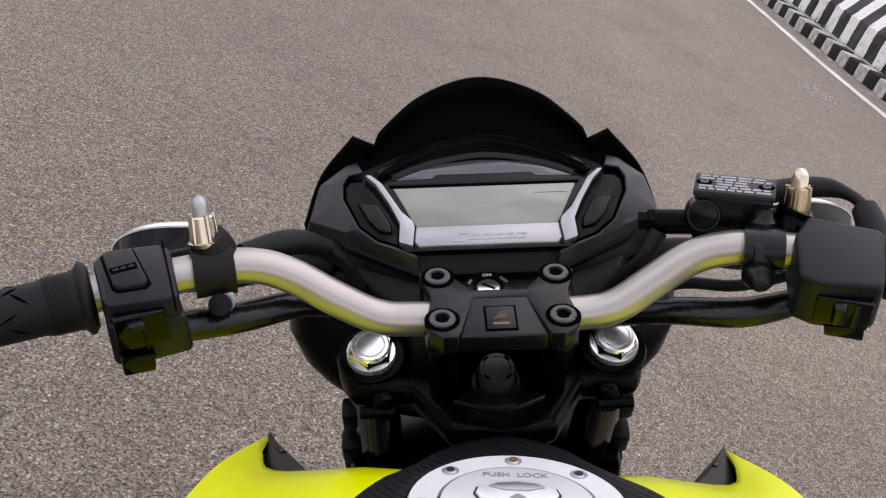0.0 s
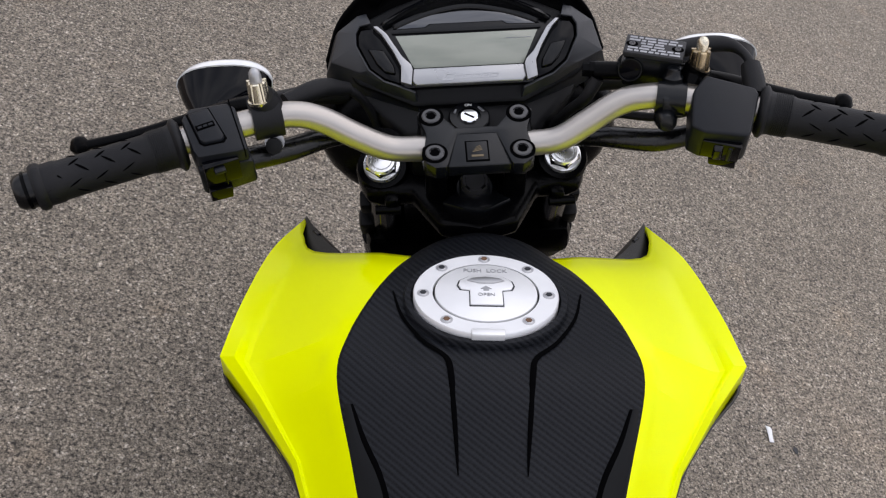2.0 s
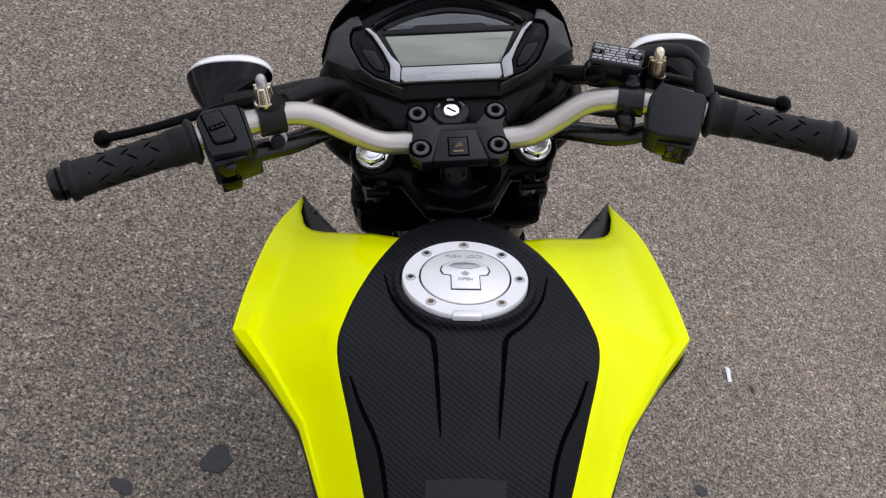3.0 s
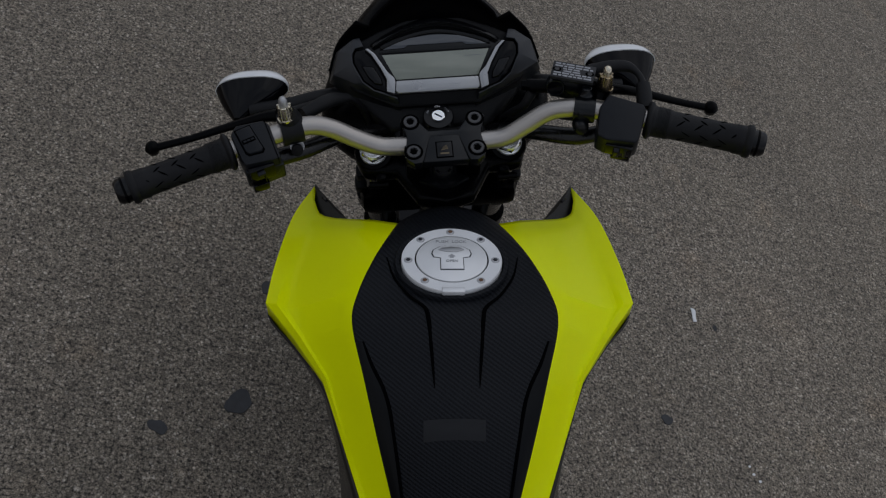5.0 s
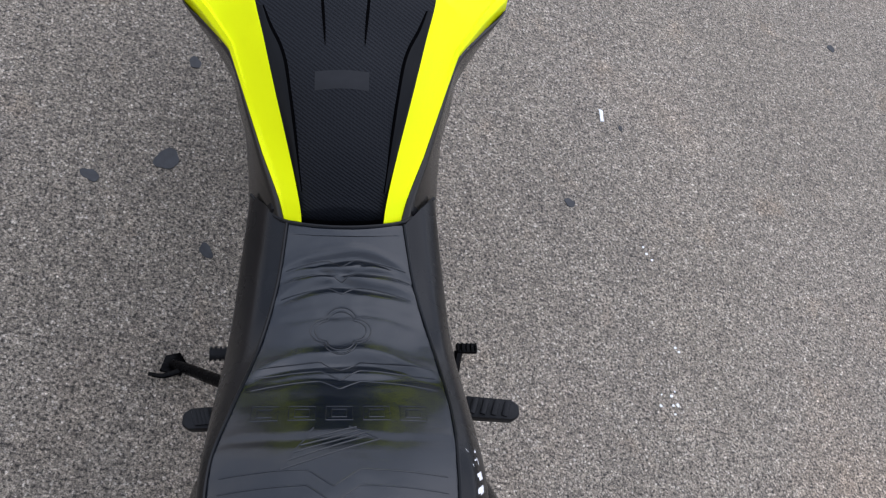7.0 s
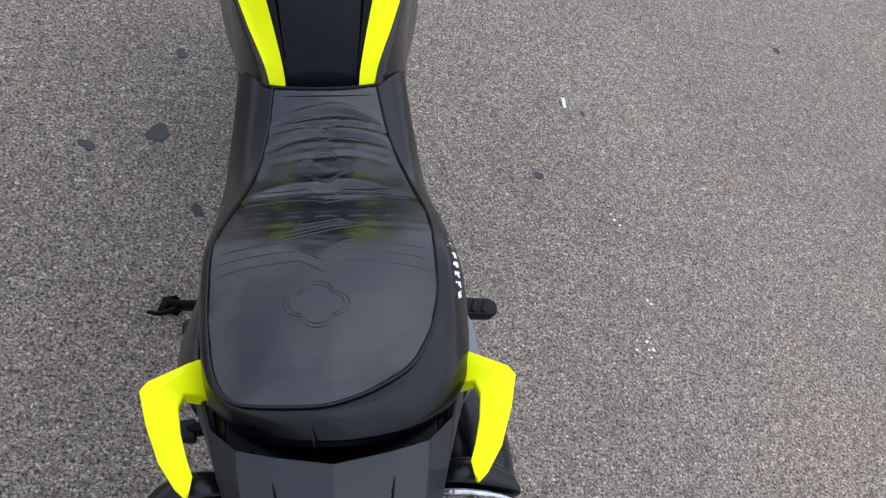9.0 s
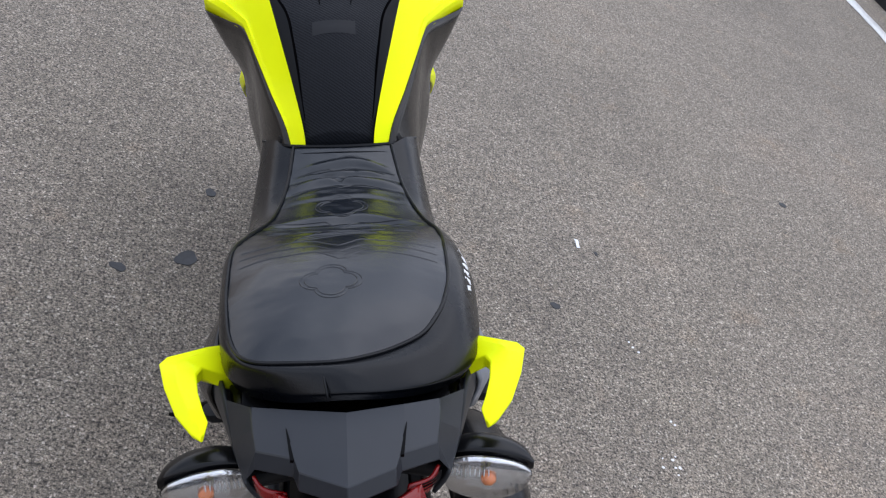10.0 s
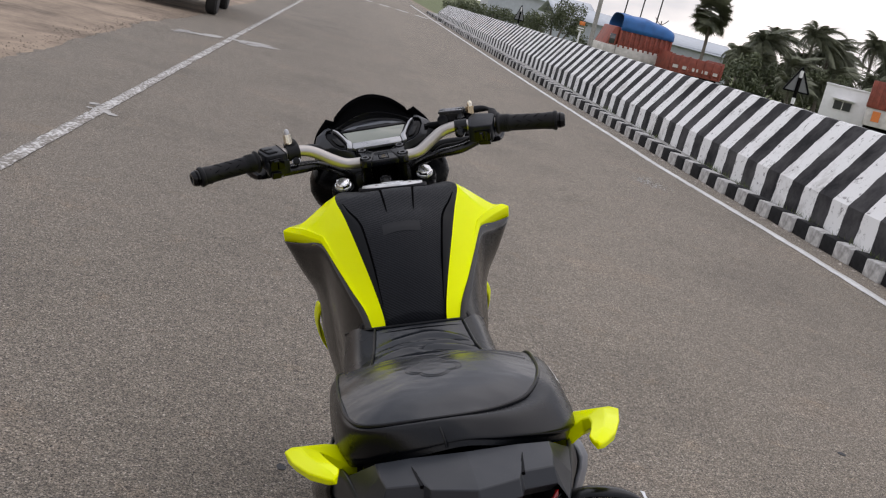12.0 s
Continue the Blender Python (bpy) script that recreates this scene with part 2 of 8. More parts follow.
def asphalt_material():
    m = bpy.data.materials.new("asphalt")
    m.use_nodes = True
    n, l = m.node_tree.nodes, m.node_tree.links
    p = n["Principled BSDF"]
    co = n.new("ShaderNodeTexCoord")

    def noise_at(scale, detail=4.0, rough=0.6):
        k = n.new("ShaderNodeTexNoise")
        k.inputs["Scale"].default_value, k.inputs["Detail"].default_value, k.inputs["Roughness"].default_value = scale, detail, rough
        l.new(co.outputs["Object"], k.inputs["Vector"])
        return k

    def ramp(src, *stops):
        r = n.new("ShaderNodeValToRGB")
        while len(r.color_ramp.elements) < len(stops):
            r.color_ramp.elements.new(0.5)
        for e, (pos, c) in zip(r.color_ramp.elements, stops):
            e.position, e.color = pos, (*c, 1)
        l.new(src, r.inputs["Fac"])
        return r.outputs["Color"]

    def mixed(kind, fac, a, b):
        k = n.new("ShaderNodeMix")
        k.data_type, k.blend_type = "RGBA", kind
        k.inputs["Factor"].default_value = fac
        l.new(a, k.inputs[6])
        l.new(b, k.inputs[7])
        return k.outputs[2]

    warp = noise_at(70, 2)
    wmix = n.new("ShaderNodeVectorMath")
    wmix.operation = "MULTIPLY_ADD"
    wmix.inputs[1].default_value = (0.010, 0.010, 0.010)
    l.new(warp.outputs["Color"], wmix.inputs[0])
    l.new(co.outputs["Object"], wmix.inputs[2])
    stones = n.new("ShaderNodeTexVoronoi")
    stones.inputs["Scale"].default_value = 190.0
    l.new(wmix.outputs["Vector"], stones.inputs["Vector"])
    sep = n.new("ShaderNodeSeparateColor")
    l.new(stones.outputs["Color"], sep.inputs["Color"])
    tone = ramp(sep.outputs["Red"], (0.0, (0.236, 0.204, 0.164)), (0.5, (0.284, 0.246, 0.198)), (0.88, (0.340, 0.297, 0.242)), (1.0, (0.50, 0.450, 0.388)))
    gap = ramp(stones.outputs["Distance"], (0.30, (1, 1, 1)), (0.64, (0.22, 0.21, 0.20)))
    body = mixed("MULTIPLY", 0.55, tone, gap)
    # dark crevices between the chips, and a coarser unevenness
    pits = ramp(noise_at(150, 3, 0.6).outputs["Fac"], (0.37, (0.16, 0.155, 0.15)), (0.47, (0.94, 0.94, 0.93)), (0.62, (1.30, 1.29, 1.28)))
    body = mixed("MULTIPLY", 1.0, body, pits)
    coarse = ramp(noise_at(46, 6, 0.72).outputs["Fac"], (0.36, (0.58, 0.575, 0.57)), (0.49, (1.0, 1.0, 1.0)), (0.64, (1.32, 1.31, 1.30)))
    body = mixed("MULTIPLY", 1.0, body, coarse)
    speck = ramp(noise_at(330, 2, 0.55).outputs["Fac"], (0.38, (0.58, 0.57, 0.56)), (0.50, (1.0, 1.0, 1.0)), (0.63, (1.34, 1.33, 1.31)))
    body = mixed("MULTIPLY", 1.0, body, speck)
    patch = ramp(noise_at(0.9, 5).outputs["Fac"], (0.32, (0.82, 0.82, 0.82)), (0.46, (0.96, 0.96, 0.95)), (0.56, (1.0, 1.0, 1.0)), (0.75, (1.14, 1.07, 1.01)))
    body = mixed("MULTIPLY", 1.0, body, patch)
    mid = ramp(noise_at(9, 6, 0.65).outputs["Fac"], (0.3, (0.82, 0.81, 0.81)), (0.6, (1.05, 1.05, 1.05)))
    body = mixed("MULTIPLY", 0.8, body, mid)
    # darker in the lane's middle, paler past an old joint where wheels have polished the chips
    xyz = n.new("ShaderNodeSeparateXYZ")
    l.new(co.outputs["Object"], xyz.inputs["Vector"])
    drift = n.new("ShaderNodeMath")
    drift.operation = "MULTIPLY_ADD"
    drift.inputs[1].default_value = 0.22
    l.new(noise_at(3.0, 5).outputs["Fac"], drift.inputs[0])
    l.new(xyz.outputs["X"], drift.inputs[2])
    across = n.new("ShaderNodeMapRange")
    across.inputs["From Min"].default_value, across.inputs["From Max"].default_value = -3.0, 4.5
    l.new(drift.outputs[0], across.inputs["Value"])
    at_x = lambda x: (x + 3.0 + 0.11) / 7.5
    track = ramp(across.outputs["Result"], (0.0, (0.90, 0.90, 0.90)), (at_x(-0.3), (0.88, 0.875, 0.87)), (at_x(0.6), (0.97, 0.965, 0.96)), (at_x(1.06), (0.99, 0.985, 0.98)), (at_x(1.14), (1.055, 1.045, 1.03)), (at_x(2.4), (1.04, 1.03, 1.02)), (at_x(3.3), (1.0, 0.995, 0.99)))
    body = mixed("MULTIPLY", 1.0, body, track)
    rust = ramp(noise_at(5.5, 3).outputs["Fac"], (0.60, (1.0, 1.0, 1.0)), (0.78, (1.20, 1.06, 0.92)))
    body = mixed("MULTIPLY", 0.6, body, rust)
    l.new(body, p.inputs["Base Color"])
    p.inputs["Roughness"].default_value = 0.82
    fine = noise_at(420, 3)
    bumps = n.new("ShaderNodeMath")
    bumps.operation = "MULTIPLY_ADD"
    bumps.inputs[1].default_value = -1.2
    l.new(stones.outputs["Distance"], bumps.inputs[0])
    l.new(fine.outputs["Fac"], bumps.inputs[2])
    b = n.new("ShaderNodeBump")
    b.inputs["Strength"].default_value, b.inputs["Distance"].default_value = 0.7, 0.004
    l.new(bumps.outputs[0], b.inputs["Height"])
    l.new(b.outputs["Normal"], p.inputs["Normal"])
    return m


def striped_paint(name, pitch, wobble):
    """Black and white bands across the road's length, hand-painted, worn."""
    m = mat(name, (0.6, 0.6, 0.58), 0.8, 0, 0.1, 14, 0.6, 60, spec=0.18)
    n, l = m.node_tree.nodes, m.node_tree.links
    p = n["Principled BSDF"]
    co = n.new("ShaderNodeTexCoord")
    sep = n.new("ShaderNodeSeparateXYZ")
    l.new(co.outputs["Object"], sep.inputs["Vector"])
    nz = n.new("ShaderNodeTexNoise")
    nz.inputs["Scale"].default_value = 5.0
    nz.inputs["Detail"].default_value = 4.0
    l.new(co.outputs["Object"], nz.inputs["Vector"])

    def math_node(op, a, b=None, c=None):
        k = n.new("ShaderNodeMath")
        k.operation = op
        for i, v in enumerate((a, b, c)):
            if v is None:
                continue
            if isinstance(v, float):
                k.inputs[i].default_value = v
            else:
                l.new(v, k.inputs[i])
        return k.outputs[0]

    y = math_node("SUBTRACT", math_node("MULTIPLY_ADD", nz.outputs["Fac"], wobble, sep.outputs["Y"]), 0.1625)
    band = math_node("FRACT", math_node("DIVIDE", y, pitch))
    fac = math_node("GREATER_THAN", band, 0.5)
    worn = n.new("ShaderNodeTexNoise")
    worn.inputs["Scale"].default_value, worn.inputs["Detail"].default_value, worn.inputs["Roughness"].default_value = 1.6, 8.0, 0.7
    l.new(co.outputs["Object"], worn.inputs["Vector"])
    rb = n.new("ShaderNodeValToRGB")
    rb.color_ramp.elements[0].position, rb.color_ramp.elements[0].color = 0.42, (0.010, 0.010, 0.012, 1)
    rb.color_ramp.elements[1].position, rb.color_ramp.elements[1].color = 0.66, (0.075, 0.072, 0.073, 1)
    l.new(worn.outputs["Fac"], rb.inputs["Fac"])
    rw = n.new("ShaderNodeValToRGB")
    rw.color_ramp.elements[0].position, rw.color_ramp.elements[0].color = 0.30, (0.36, 0.34, 0.32, 1)
    rw.color_ramp.elements[1].position, rw.color_ramp.elements[1].color = 0.47, (0.73, 0.73, 0.72, 1)
    l.new(worn.outputs["Fac"], rw.inputs["Fac"])
    mix = n.new("ShaderNodeMix")
    mix.data_type = "RGBA"
    l.new(fac, mix.inputs["Factor"])
    l.new(rb.outputs["Color"], mix.inputs[6])
    # flaked paint: small dark chips, thicker on the toe
    chip = n.new("ShaderNodeTexNoise")
    chip.inputs["Scale"].default_value, chip.inputs["Detail"].default_value, chip.inputs["Roughness"].default_value = 13.0, 7.0, 0.75
    l.new(co.outputs["Object"], chip.inputs["Vector"])
    cr = n.new("ShaderNodeValToRGB")
    cr.color_ramp.elements[0].position, cr.color_ramp.elements[0].color = 0.36, (0.14, 0.13, 0.125, 1)
    cr.color_ramp.elements[1].position, cr.color_ramp.elements[1].color = 0.43, (1, 1, 1, 1)
    l.new(chip.outputs["Fac"], cr.inputs["Fac"])
    flaked = n.new("ShaderNodeMix")
    flaked.data_type, flaked.blend_type = "RGBA", "MULTIPLY"
    flaked.inputs["Factor"].default_value = 0.85
    l.new(rw.outputs["Color"], flaked.inputs[6])
    l.new(cr.outputs["Color"], flaked.inputs[7])
    l.new(flaked.outputs[2], mix.inputs[7])
    l.new(mix.outputs[2], p.inputs["Base Color"])
    return m


def clear_plastic(name, colour, rough=0.05):
    m = mat(name, colour, rough, 0, 0.02, 40, 0.0, rvar=0.02)
    p = m.node_tree.nodes["Principled BSDF"]
    p.inputs["Transmission Weight"].default_value = 1.0
    p.inputs["IOR"].default_value = 1.45
    return m


YELLOW = mat("fluorescent_yellow_paint", (0.73, 0.805, 0.0), 0.22, 0, 0.02, 8, 0.0, 700, coat=0.025, rvar=0.03, spec=0.05)
BLACK = mat("black_textured_plastic", (0.0026, 0.0027, 0.0034), 0.42, 0, 0.25, 90, 0.25, 1500, spec=0.16)
BLACK_SMOOTH = mat("black_satin_plastic", (0.0016, 0.0018, 0.0026), 0.24, 0, 0.25, 40, 0.03, 800, spec=0.26)
BLACK_GLOSS = mat("black_gloss_plastic", (0.0012, 0.0012, 0.0020), 0.10, 0, 0.2, 30, 0.0, rvar=0.04, spec=0.15)
RUBBER = mat("black_rubber", (0.0060, 0.0062, 0.0072), 0.50, 0, 0.3, 120, 0.3, 900, spec=0.18)
METAL_BLACK = mat("black_painted_metal", (0.0010, 0.0010, 0.0013), 0.26, 0.0, 0.25, 60, 0.08, 600, spec=0.055)
GREY_TAIL = mat("dark_grey_satin_panel", (0.0125, 0.0145, 0.0185), 0.38, 0, 0.12, 40, 0.05, 900, spec=0.32)
SIDE_DARK = mat("dark_brown_grey_panel", (0.0135, 0.0118, 0.0100), 0.22, 0.0, 0.12, 30, 0.03, 900, spec=0.30)
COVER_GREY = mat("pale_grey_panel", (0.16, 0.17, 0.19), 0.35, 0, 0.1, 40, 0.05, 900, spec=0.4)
INLET = mat("dull_dark_inlet_plastic", (0.014, 0.0135, 0.0118), 0.5, 0, 0.2, 60, 0.3, 900, spec=0.22)
FLANK = mat("charcoal_grained_plastic", (0.0085, 0.0102, 0.0138), 0.36, 0, 0.2, 90, 0.25, 1500, spec=0.50)
# near-black that puts the shade of grooves, cuts and gaps into their colour
GROOVE_SHADE = mat("groove_shade_black", (0.0008, 0.0008, 0.001), 0.9, 0, 0.2, 60, 0.0, spec=0.02)
# seat colour darkened to stand for shade in the pressed lines
PRESSED_SHADE = mat("leatherette_groove_shade", (0.0013, 0.0020, 0.0034), 0.34, 0, 0.2, 60, 0.1, 900, spec=0.40)
SWITCH = mat("grey_black_switch_plastic", (0.0052, 0.0062, 0.0084), 0.36, 0, 0.2, 90, 0.2, 1400, spec=0.19)
LOOM = mat("black_taped_loom", (0.0020, 0.0020, 0.0024), 0.28, 0, 0.3, 60, 0.9, 90, rvar=0.12, spec=0.35)
LID_GREY = mat("worn_grey_lid", (0.020, 0.020, 0.022), 0.45, 0, 0.25, 120, 0.3, 700, spec=0.25)
PATCH = mat("dull_black_patch", (0.0118, 0.0124, 0.0142), 0.5, 0, 0.15, 60, 0.1, 900, spec=0.18)
FACET = mat("plain_black_facet", (0.0022, 0.0027, 0.0034), 0.34, 0, 0.15, 60, 0.05, 900, spec=0.12)
CAP_CHROME = mat("plated_fork_cap", (0.86, 0.86, 0.86), 0.28, 0.85, 0.05, 60, 0.02, 600, rvar=0.05)
PAD = carbon_vinyl("black_woven_vinyl", (0.0014, 0.0018, 0.0028), (0.0084, 0.0096, 0.0124))
LEATHER = mat("black_leatherette", (0.0019, 0.0036, 0.0066), 0.24, 0, 0.18, 18, 0.20, 650, rvar=0.07, spec=0.54)
# leatherette copy with the seat sides' shade put into colour and specular
LEATHER_SIDE = mat("shaded_side_leatherette", (0.0012, 0.0016, 0.0026), 0.27, 0, 0.18, 14, 0.18, 500, rvar=0.07, spec=0.24)
SMEAR = mat("thin_pale_smear", (0.40, 0.385, 0.36), 0.85, 0, 0.3, 90, 0.5, 250, tint=(0.54, 0.525, 0.50))
SCUFF = mat("scuffed_asphalt", (0.36, 0.345, 0.325), 0.85, 0, 0.25, 60, 0.5, 250)
PIPING = mat("black_piping", (0.0035, 0.0038, 0.0048), 0.34, 0, 0.2, 60, 0.1, 900, spec=0.22)
BAR = mat("champagne_silver_paint", (0.385, 0.36, 0.335), 0.33, 0.85, 0.04, 40, 0.02, 900, rvar=0.05)
CAST_BLACK = mat("black_cast_metal", (0.0030, 0.0036, 0.0046), 0.23, 0.0, 0.2, 60, 0.15, 900, spec=0.27)
VISOR_BLACK = mat("matt_black_visor", (0.0007, 0.0007, 0.0009), 0.5, 0.0, 0.2, 60, 0.05, 900, spec=0.03)
NUT_BLACK = mat("black_plated_steel", (0.022, 0.022, 0.024), 0.25, 0.0, 0.2, 60, 0.05, 900, spec=0.55)
SILVER = mat("satin_silver_paint", (0.35, 0.353, 0.36), 0.30, 0.65, 0.05, 40, 0.03, 900)
CAP_SILVER = mat("satin_aluminium", (0.70, 0.705, 0.71), 0.38, 0.35, 0.04, 50, 0.04, 900, rvar=0.05)
CHROME = mat("chrome", (0.80, 0.80, 0.80), 0.10, 1.0, 0.04, 40, 0.0, rvar=0.05)
BRASS = mat("tarnished_brass", (0.36, 0.285, 0.185), 0.26, 1.0, 0.15, 60, 0.05, 500)
NICKEL = mat("yellowish_plated_brass", (0.60, 0.55, 0.44), 0.22, 1.0, 0.08, 60, 0.03, 500)
RUST = mat("rusty_screw", (0.13, 0.07, 0.04), 0.7, 0.3, 0.3, 300, 0.3, 1500)
STEEL = mat("steel_screw", (0.42, 0.42, 0.43), 0.35, 0.9, 0.1, 200, 0.1, 900)
DARK_CHROME = mat("dark_fork_tube", (0.055, 0.052, 0.050), 0.12, 1.0, 0.1, 40, 0.0)
LCD = mat("lcd_panel", (0.205, 0.222, 0.180), 0.10, 0, 0.05, 25, 0.0, coat=1.0, rvar=0.03)
DARK_GLASS = mat("smoked_display_glass", (0.035, 0.038, 0.045), 0.06, 0, 0.05, 20, 0.0, coat=1.0, rvar=0.02)
LENS = clear_plastic("clear_lens", (0.95, 0.95, 0.95))
LENS_WHITE = mat("frosted_clear_lens", (0.70, 0.71, 0.72), 0.14, 0, 0.06, 60, 0.1, 250, coat=0.8)
REFLECTOR = mat("lamp_reflector", (0.62, 0.62, 0.63), 0.16, 1.0, 0.05, 80, 0.7, 160)
AMBER = mat("amber_bulb", (0.70, 0.20, 0.05), 0.25, 0, 0.05, 40, 0.0)
RED_LENS = mat("dark_red_lens", (0.15, 0.004, 0.004), 0.16, 0, 0.1, 40, 0.0, coat=0.15, spec=0.3)
TYRE = mat("tyre_rubber", (0.016, 0.016, 0.016), 0.75, 0, 0.25, 60, 0.3, 300)
ENGINE = mat("grey_cast_metal", (0.05, 0.05, 0.052), 0.45, 0.6, 0.2, 40, 0.2, 400)
PRINT_WHITE = mat("white_print", (0.72, 0.72, 0.72), 0.5, 0, 0.05, 60, 0.0)
PRINT_GREY = mat("grey_print", (0.27, 0.275, 0.29), 0.5, 0, 0.3, 200, 0.0)
GOLD_PRINT = mat("faded_gold_print", (0.12, 0.09, 0.05), 0.45, 0.4, 0.2, 300, 0.0)
ASPHALT = asphalt_material()
ROAD_PAINT = mat("worn_white_road_paint", (0.58, 0.57, 0.55), 0.75, 0, 0.2, 60, 0.6, 250, tint=(0.70, 0.70, 0.68))


def stippled_paint(name, scale, low, high):
    """Road paint worn off the chips: asphalt shows through in specks."""
    m = mat(name, (0.3, 0.3, 0.3), 0.85, 0, 0.1, 60, 0.6, 250)
    n, l = m.node_tree.nodes, m.node_tree.links
    co, spots, broad, both_ = n.new("ShaderNodeTexCoord"), n.new("ShaderNodeTexNoise"), n.new("ShaderNodeTexNoise"), n.new("ShaderNodeMath")
    for node, k in ((spots, scale), (broad, scale * 0.08)):
        node.inputs["Scale"].default_value, node.inputs["Detail"].default_value = k, 4.0
        l.new(co.outputs["Object"], node.inputs["Vector"])
    both_.operation = "MULTIPLY_ADD"
    both_.inputs[1].default_value = 0.5
    l.new(broad.outputs["Fac"], both_.inputs[0])
    l.new(spots.outputs["Fac"], both_.inputs[2])
    r = n.new("ShaderNodeValToRGB")
    r.color_ramp.elements[0].position, r.color_ramp.elements[0].color = low, (0.20, 0.18, 0.155, 1)
    r.color_ramp.elements[1].position, r.color_ramp.elements[1].color = high, (0.60, 0.59, 0.57, 1)
    l.new(both_.outputs[0], r.inputs["Fac"])
    l.new(r.outputs["Color"], n["Principled BSDF"].inputs["Base Color"])
    return m


STIPPLE = stippled_paint("worn_stippled_road_paint", 45.0, 0.70, 0.86)
BARRIER_PAINT = striped_paint("black_and_white_barrier_paint", 0.535, 0.075)
KERB_BLACK = mat("black_kerb_paint", (0.009, 0.009, 0.010), 0.8, 0, 0.3, 30, 0.8, 90, tint=(0.024, 0.024, 0.025), spec=0.15)
KERB_WHITE = mat("dirty_white_kerb_paint", (0.30, 0.29, 0.275), 0.85, 0, 0.3, 22, 0.9, 90, tint=(0.60, 0.59, 0.57), big=7.0, spec=0.2)
CONCRETE = mat("concrete", (0.30, 0.29, 0.27), 0.85, 0, 0.2, 12, 0.7, 120)
GRIT = mat("brown_grit", (0.13, 0.108, 0.085), 0.95, 0, 0.4, 9, 0.5, 60, tint=(0.27, 0.215, 0.165))
CRUMBS = mat("pale_crumbs", (0.26, 0.23, 0.19), 0.95, 0, 0.4, 30, 0.5, 60, tint=(0.52, 0.47, 0.41))
TAR = mat("dark_tar_stain", (0.024, 0.025, 0.028), 0.65, 0, 0.45, 60, 0.8, 250)
FOLIAGE = mat("palm_green", (0.105, 0.122, 0.075), 0.6, 0, 0.35, 2.0, 0.1, 40, tint=(0.215, 0.225, 0.145), big=0.3)
FOLIAGE_DARK = mat("dull_dark_green", (0.066, 0.086, 0.046), 0.65, 0, 0.35, 2.0, 0.1, 40, tint=(0.145, 0.165, 0.085), big=0.3)
DRY_GRASS = mat("roadside_grass", (0.10, 0.13, 0.045), 0.9, 0, 0.3, 20, 0.5, 60)
BARK = mat("palm_bark", (0.16, 0.14, 0.12), 0.9, 0, 0.25, 9, 0.8, 40)
TRUCK_RED = mat("faded_red_truck_paint", (0.24, 0.055, 0.035), 0.6, 0, 0.25, 6, 0.2, 60)
TRUCK_WHITE = mat("dirty_white_truck_paint", (0.56, 0.53, 0.50), 0.6, 0, 0.25, 5, 0.2, 60)
TARP_BLUE = mat("blue_tarpaulin", (0.016, 0.115, 0.33), 0.55, 0, 0.15, 3, 0.5, 12)
SIGN_BACK = mat("dull_grey_sign_back", (0.17, 0.175, 0.18), 0.55, 0, 0.15, 8, 0.1, 60)
WALL_WHITE = mat("white_wall_paint", (0.74, 0.74, 0.73), 0.8, 0, 0.06, 4, 0.2, 60)
SHED = mat("grey_sheet_roof", (0.42, 0.45, 0.48), 0.5, 0.2, 0.08, 2, 0.2, 20)
VAN_BODY = mat("dark_van_paint", (0.02, 0.02, 0.022), 0.3, 0, 0.2, 6, 0.05, 60)


# ---- the road and its surroundings ----
def ground_sheet():
    xs = [-600, -80, -20, -8, -4, -2.4, 4.3, 4.75, 5.3, 7.5, 10, 30, 120, 600]
    zs = [-0.05, -0.05, -0.03, -0.015, -0.008, -0.012, -0.012, -0.05, -0.25, -0.9, -1.2, -1.2, -1.2, -1.2]
    ys = [-600, -80, -20, 0, 8, 16, 30, 60, 120, 300, 1500]
    pts = np.array([[(x, y, z) for x, z in zip(xs, zs)] for y in ys])
    m = mat("earth_and_grass", (0.34, 0.25, 0.17), 0.95, 0, 0.2, 3, 0.8, 30)
    n, l = m.node_tree.nodes, m.node_tree.links
    p = n["Principled BSDF"]
    co, sep = n.new("ShaderNodeTexCoord"), n.new("ShaderNodeSeparateXYZ")
    l.new(co.outputs["Object"], sep.inputs["Vector"])
    rng = n.new("ShaderNodeMapRange")
    rng.inputs["From Min"].default_value, rng.inputs["From Max"].default_value = 4.4, 5.0
    l.new(sep.outputs["X"], rng.inputs["Value"])
    nz = n.new("ShaderNodeTexNoise")
    nz.inputs["Scale"].default_value, nz.inputs["Detail"].default_value, nz.inputs["Roughness"].default_value = 0.9, 12.0, 0.72
    l.new(co.outputs["Object"], nz.inputs["Vector"])
    sand, grass = n.new("ShaderNodeValToRGB"), n.new("ShaderNodeValToRGB")
    for r, a, b in ((sand, (0.105, 0.076, 0.054), (0.345, 0.262, 0.190)), (grass, (0.055, 0.075, 0.025), (0.15, 0.17, 0.07))):
        r.color_ramp.elements[0].position, r.color_ramp.elements[0].color = 0.33, (*a, 1)
        r.color_ramp.elements[1].position, r.color_ramp.elements[1].color = 0.62, (*b, 1)
        l.new(nz.outputs["Fac"], r.inputs["Fac"])
    mix = n.new("ShaderNodeMix")
    mix.data_type = "RGBA"
    l.new(rng.outputs["Result"], mix.inputs["Factor"])
    l.new(sand.outputs["Color"], mix.inputs[6])
    l.new(grass.outputs["Color"], mix.inputs[7])
    l.new(mix.outputs[2], p.inputs["Base Color"])
    tagged(part("ground", grid(pts), m), "tan dirt verge and green fields below the road", "ground", kind="structure")


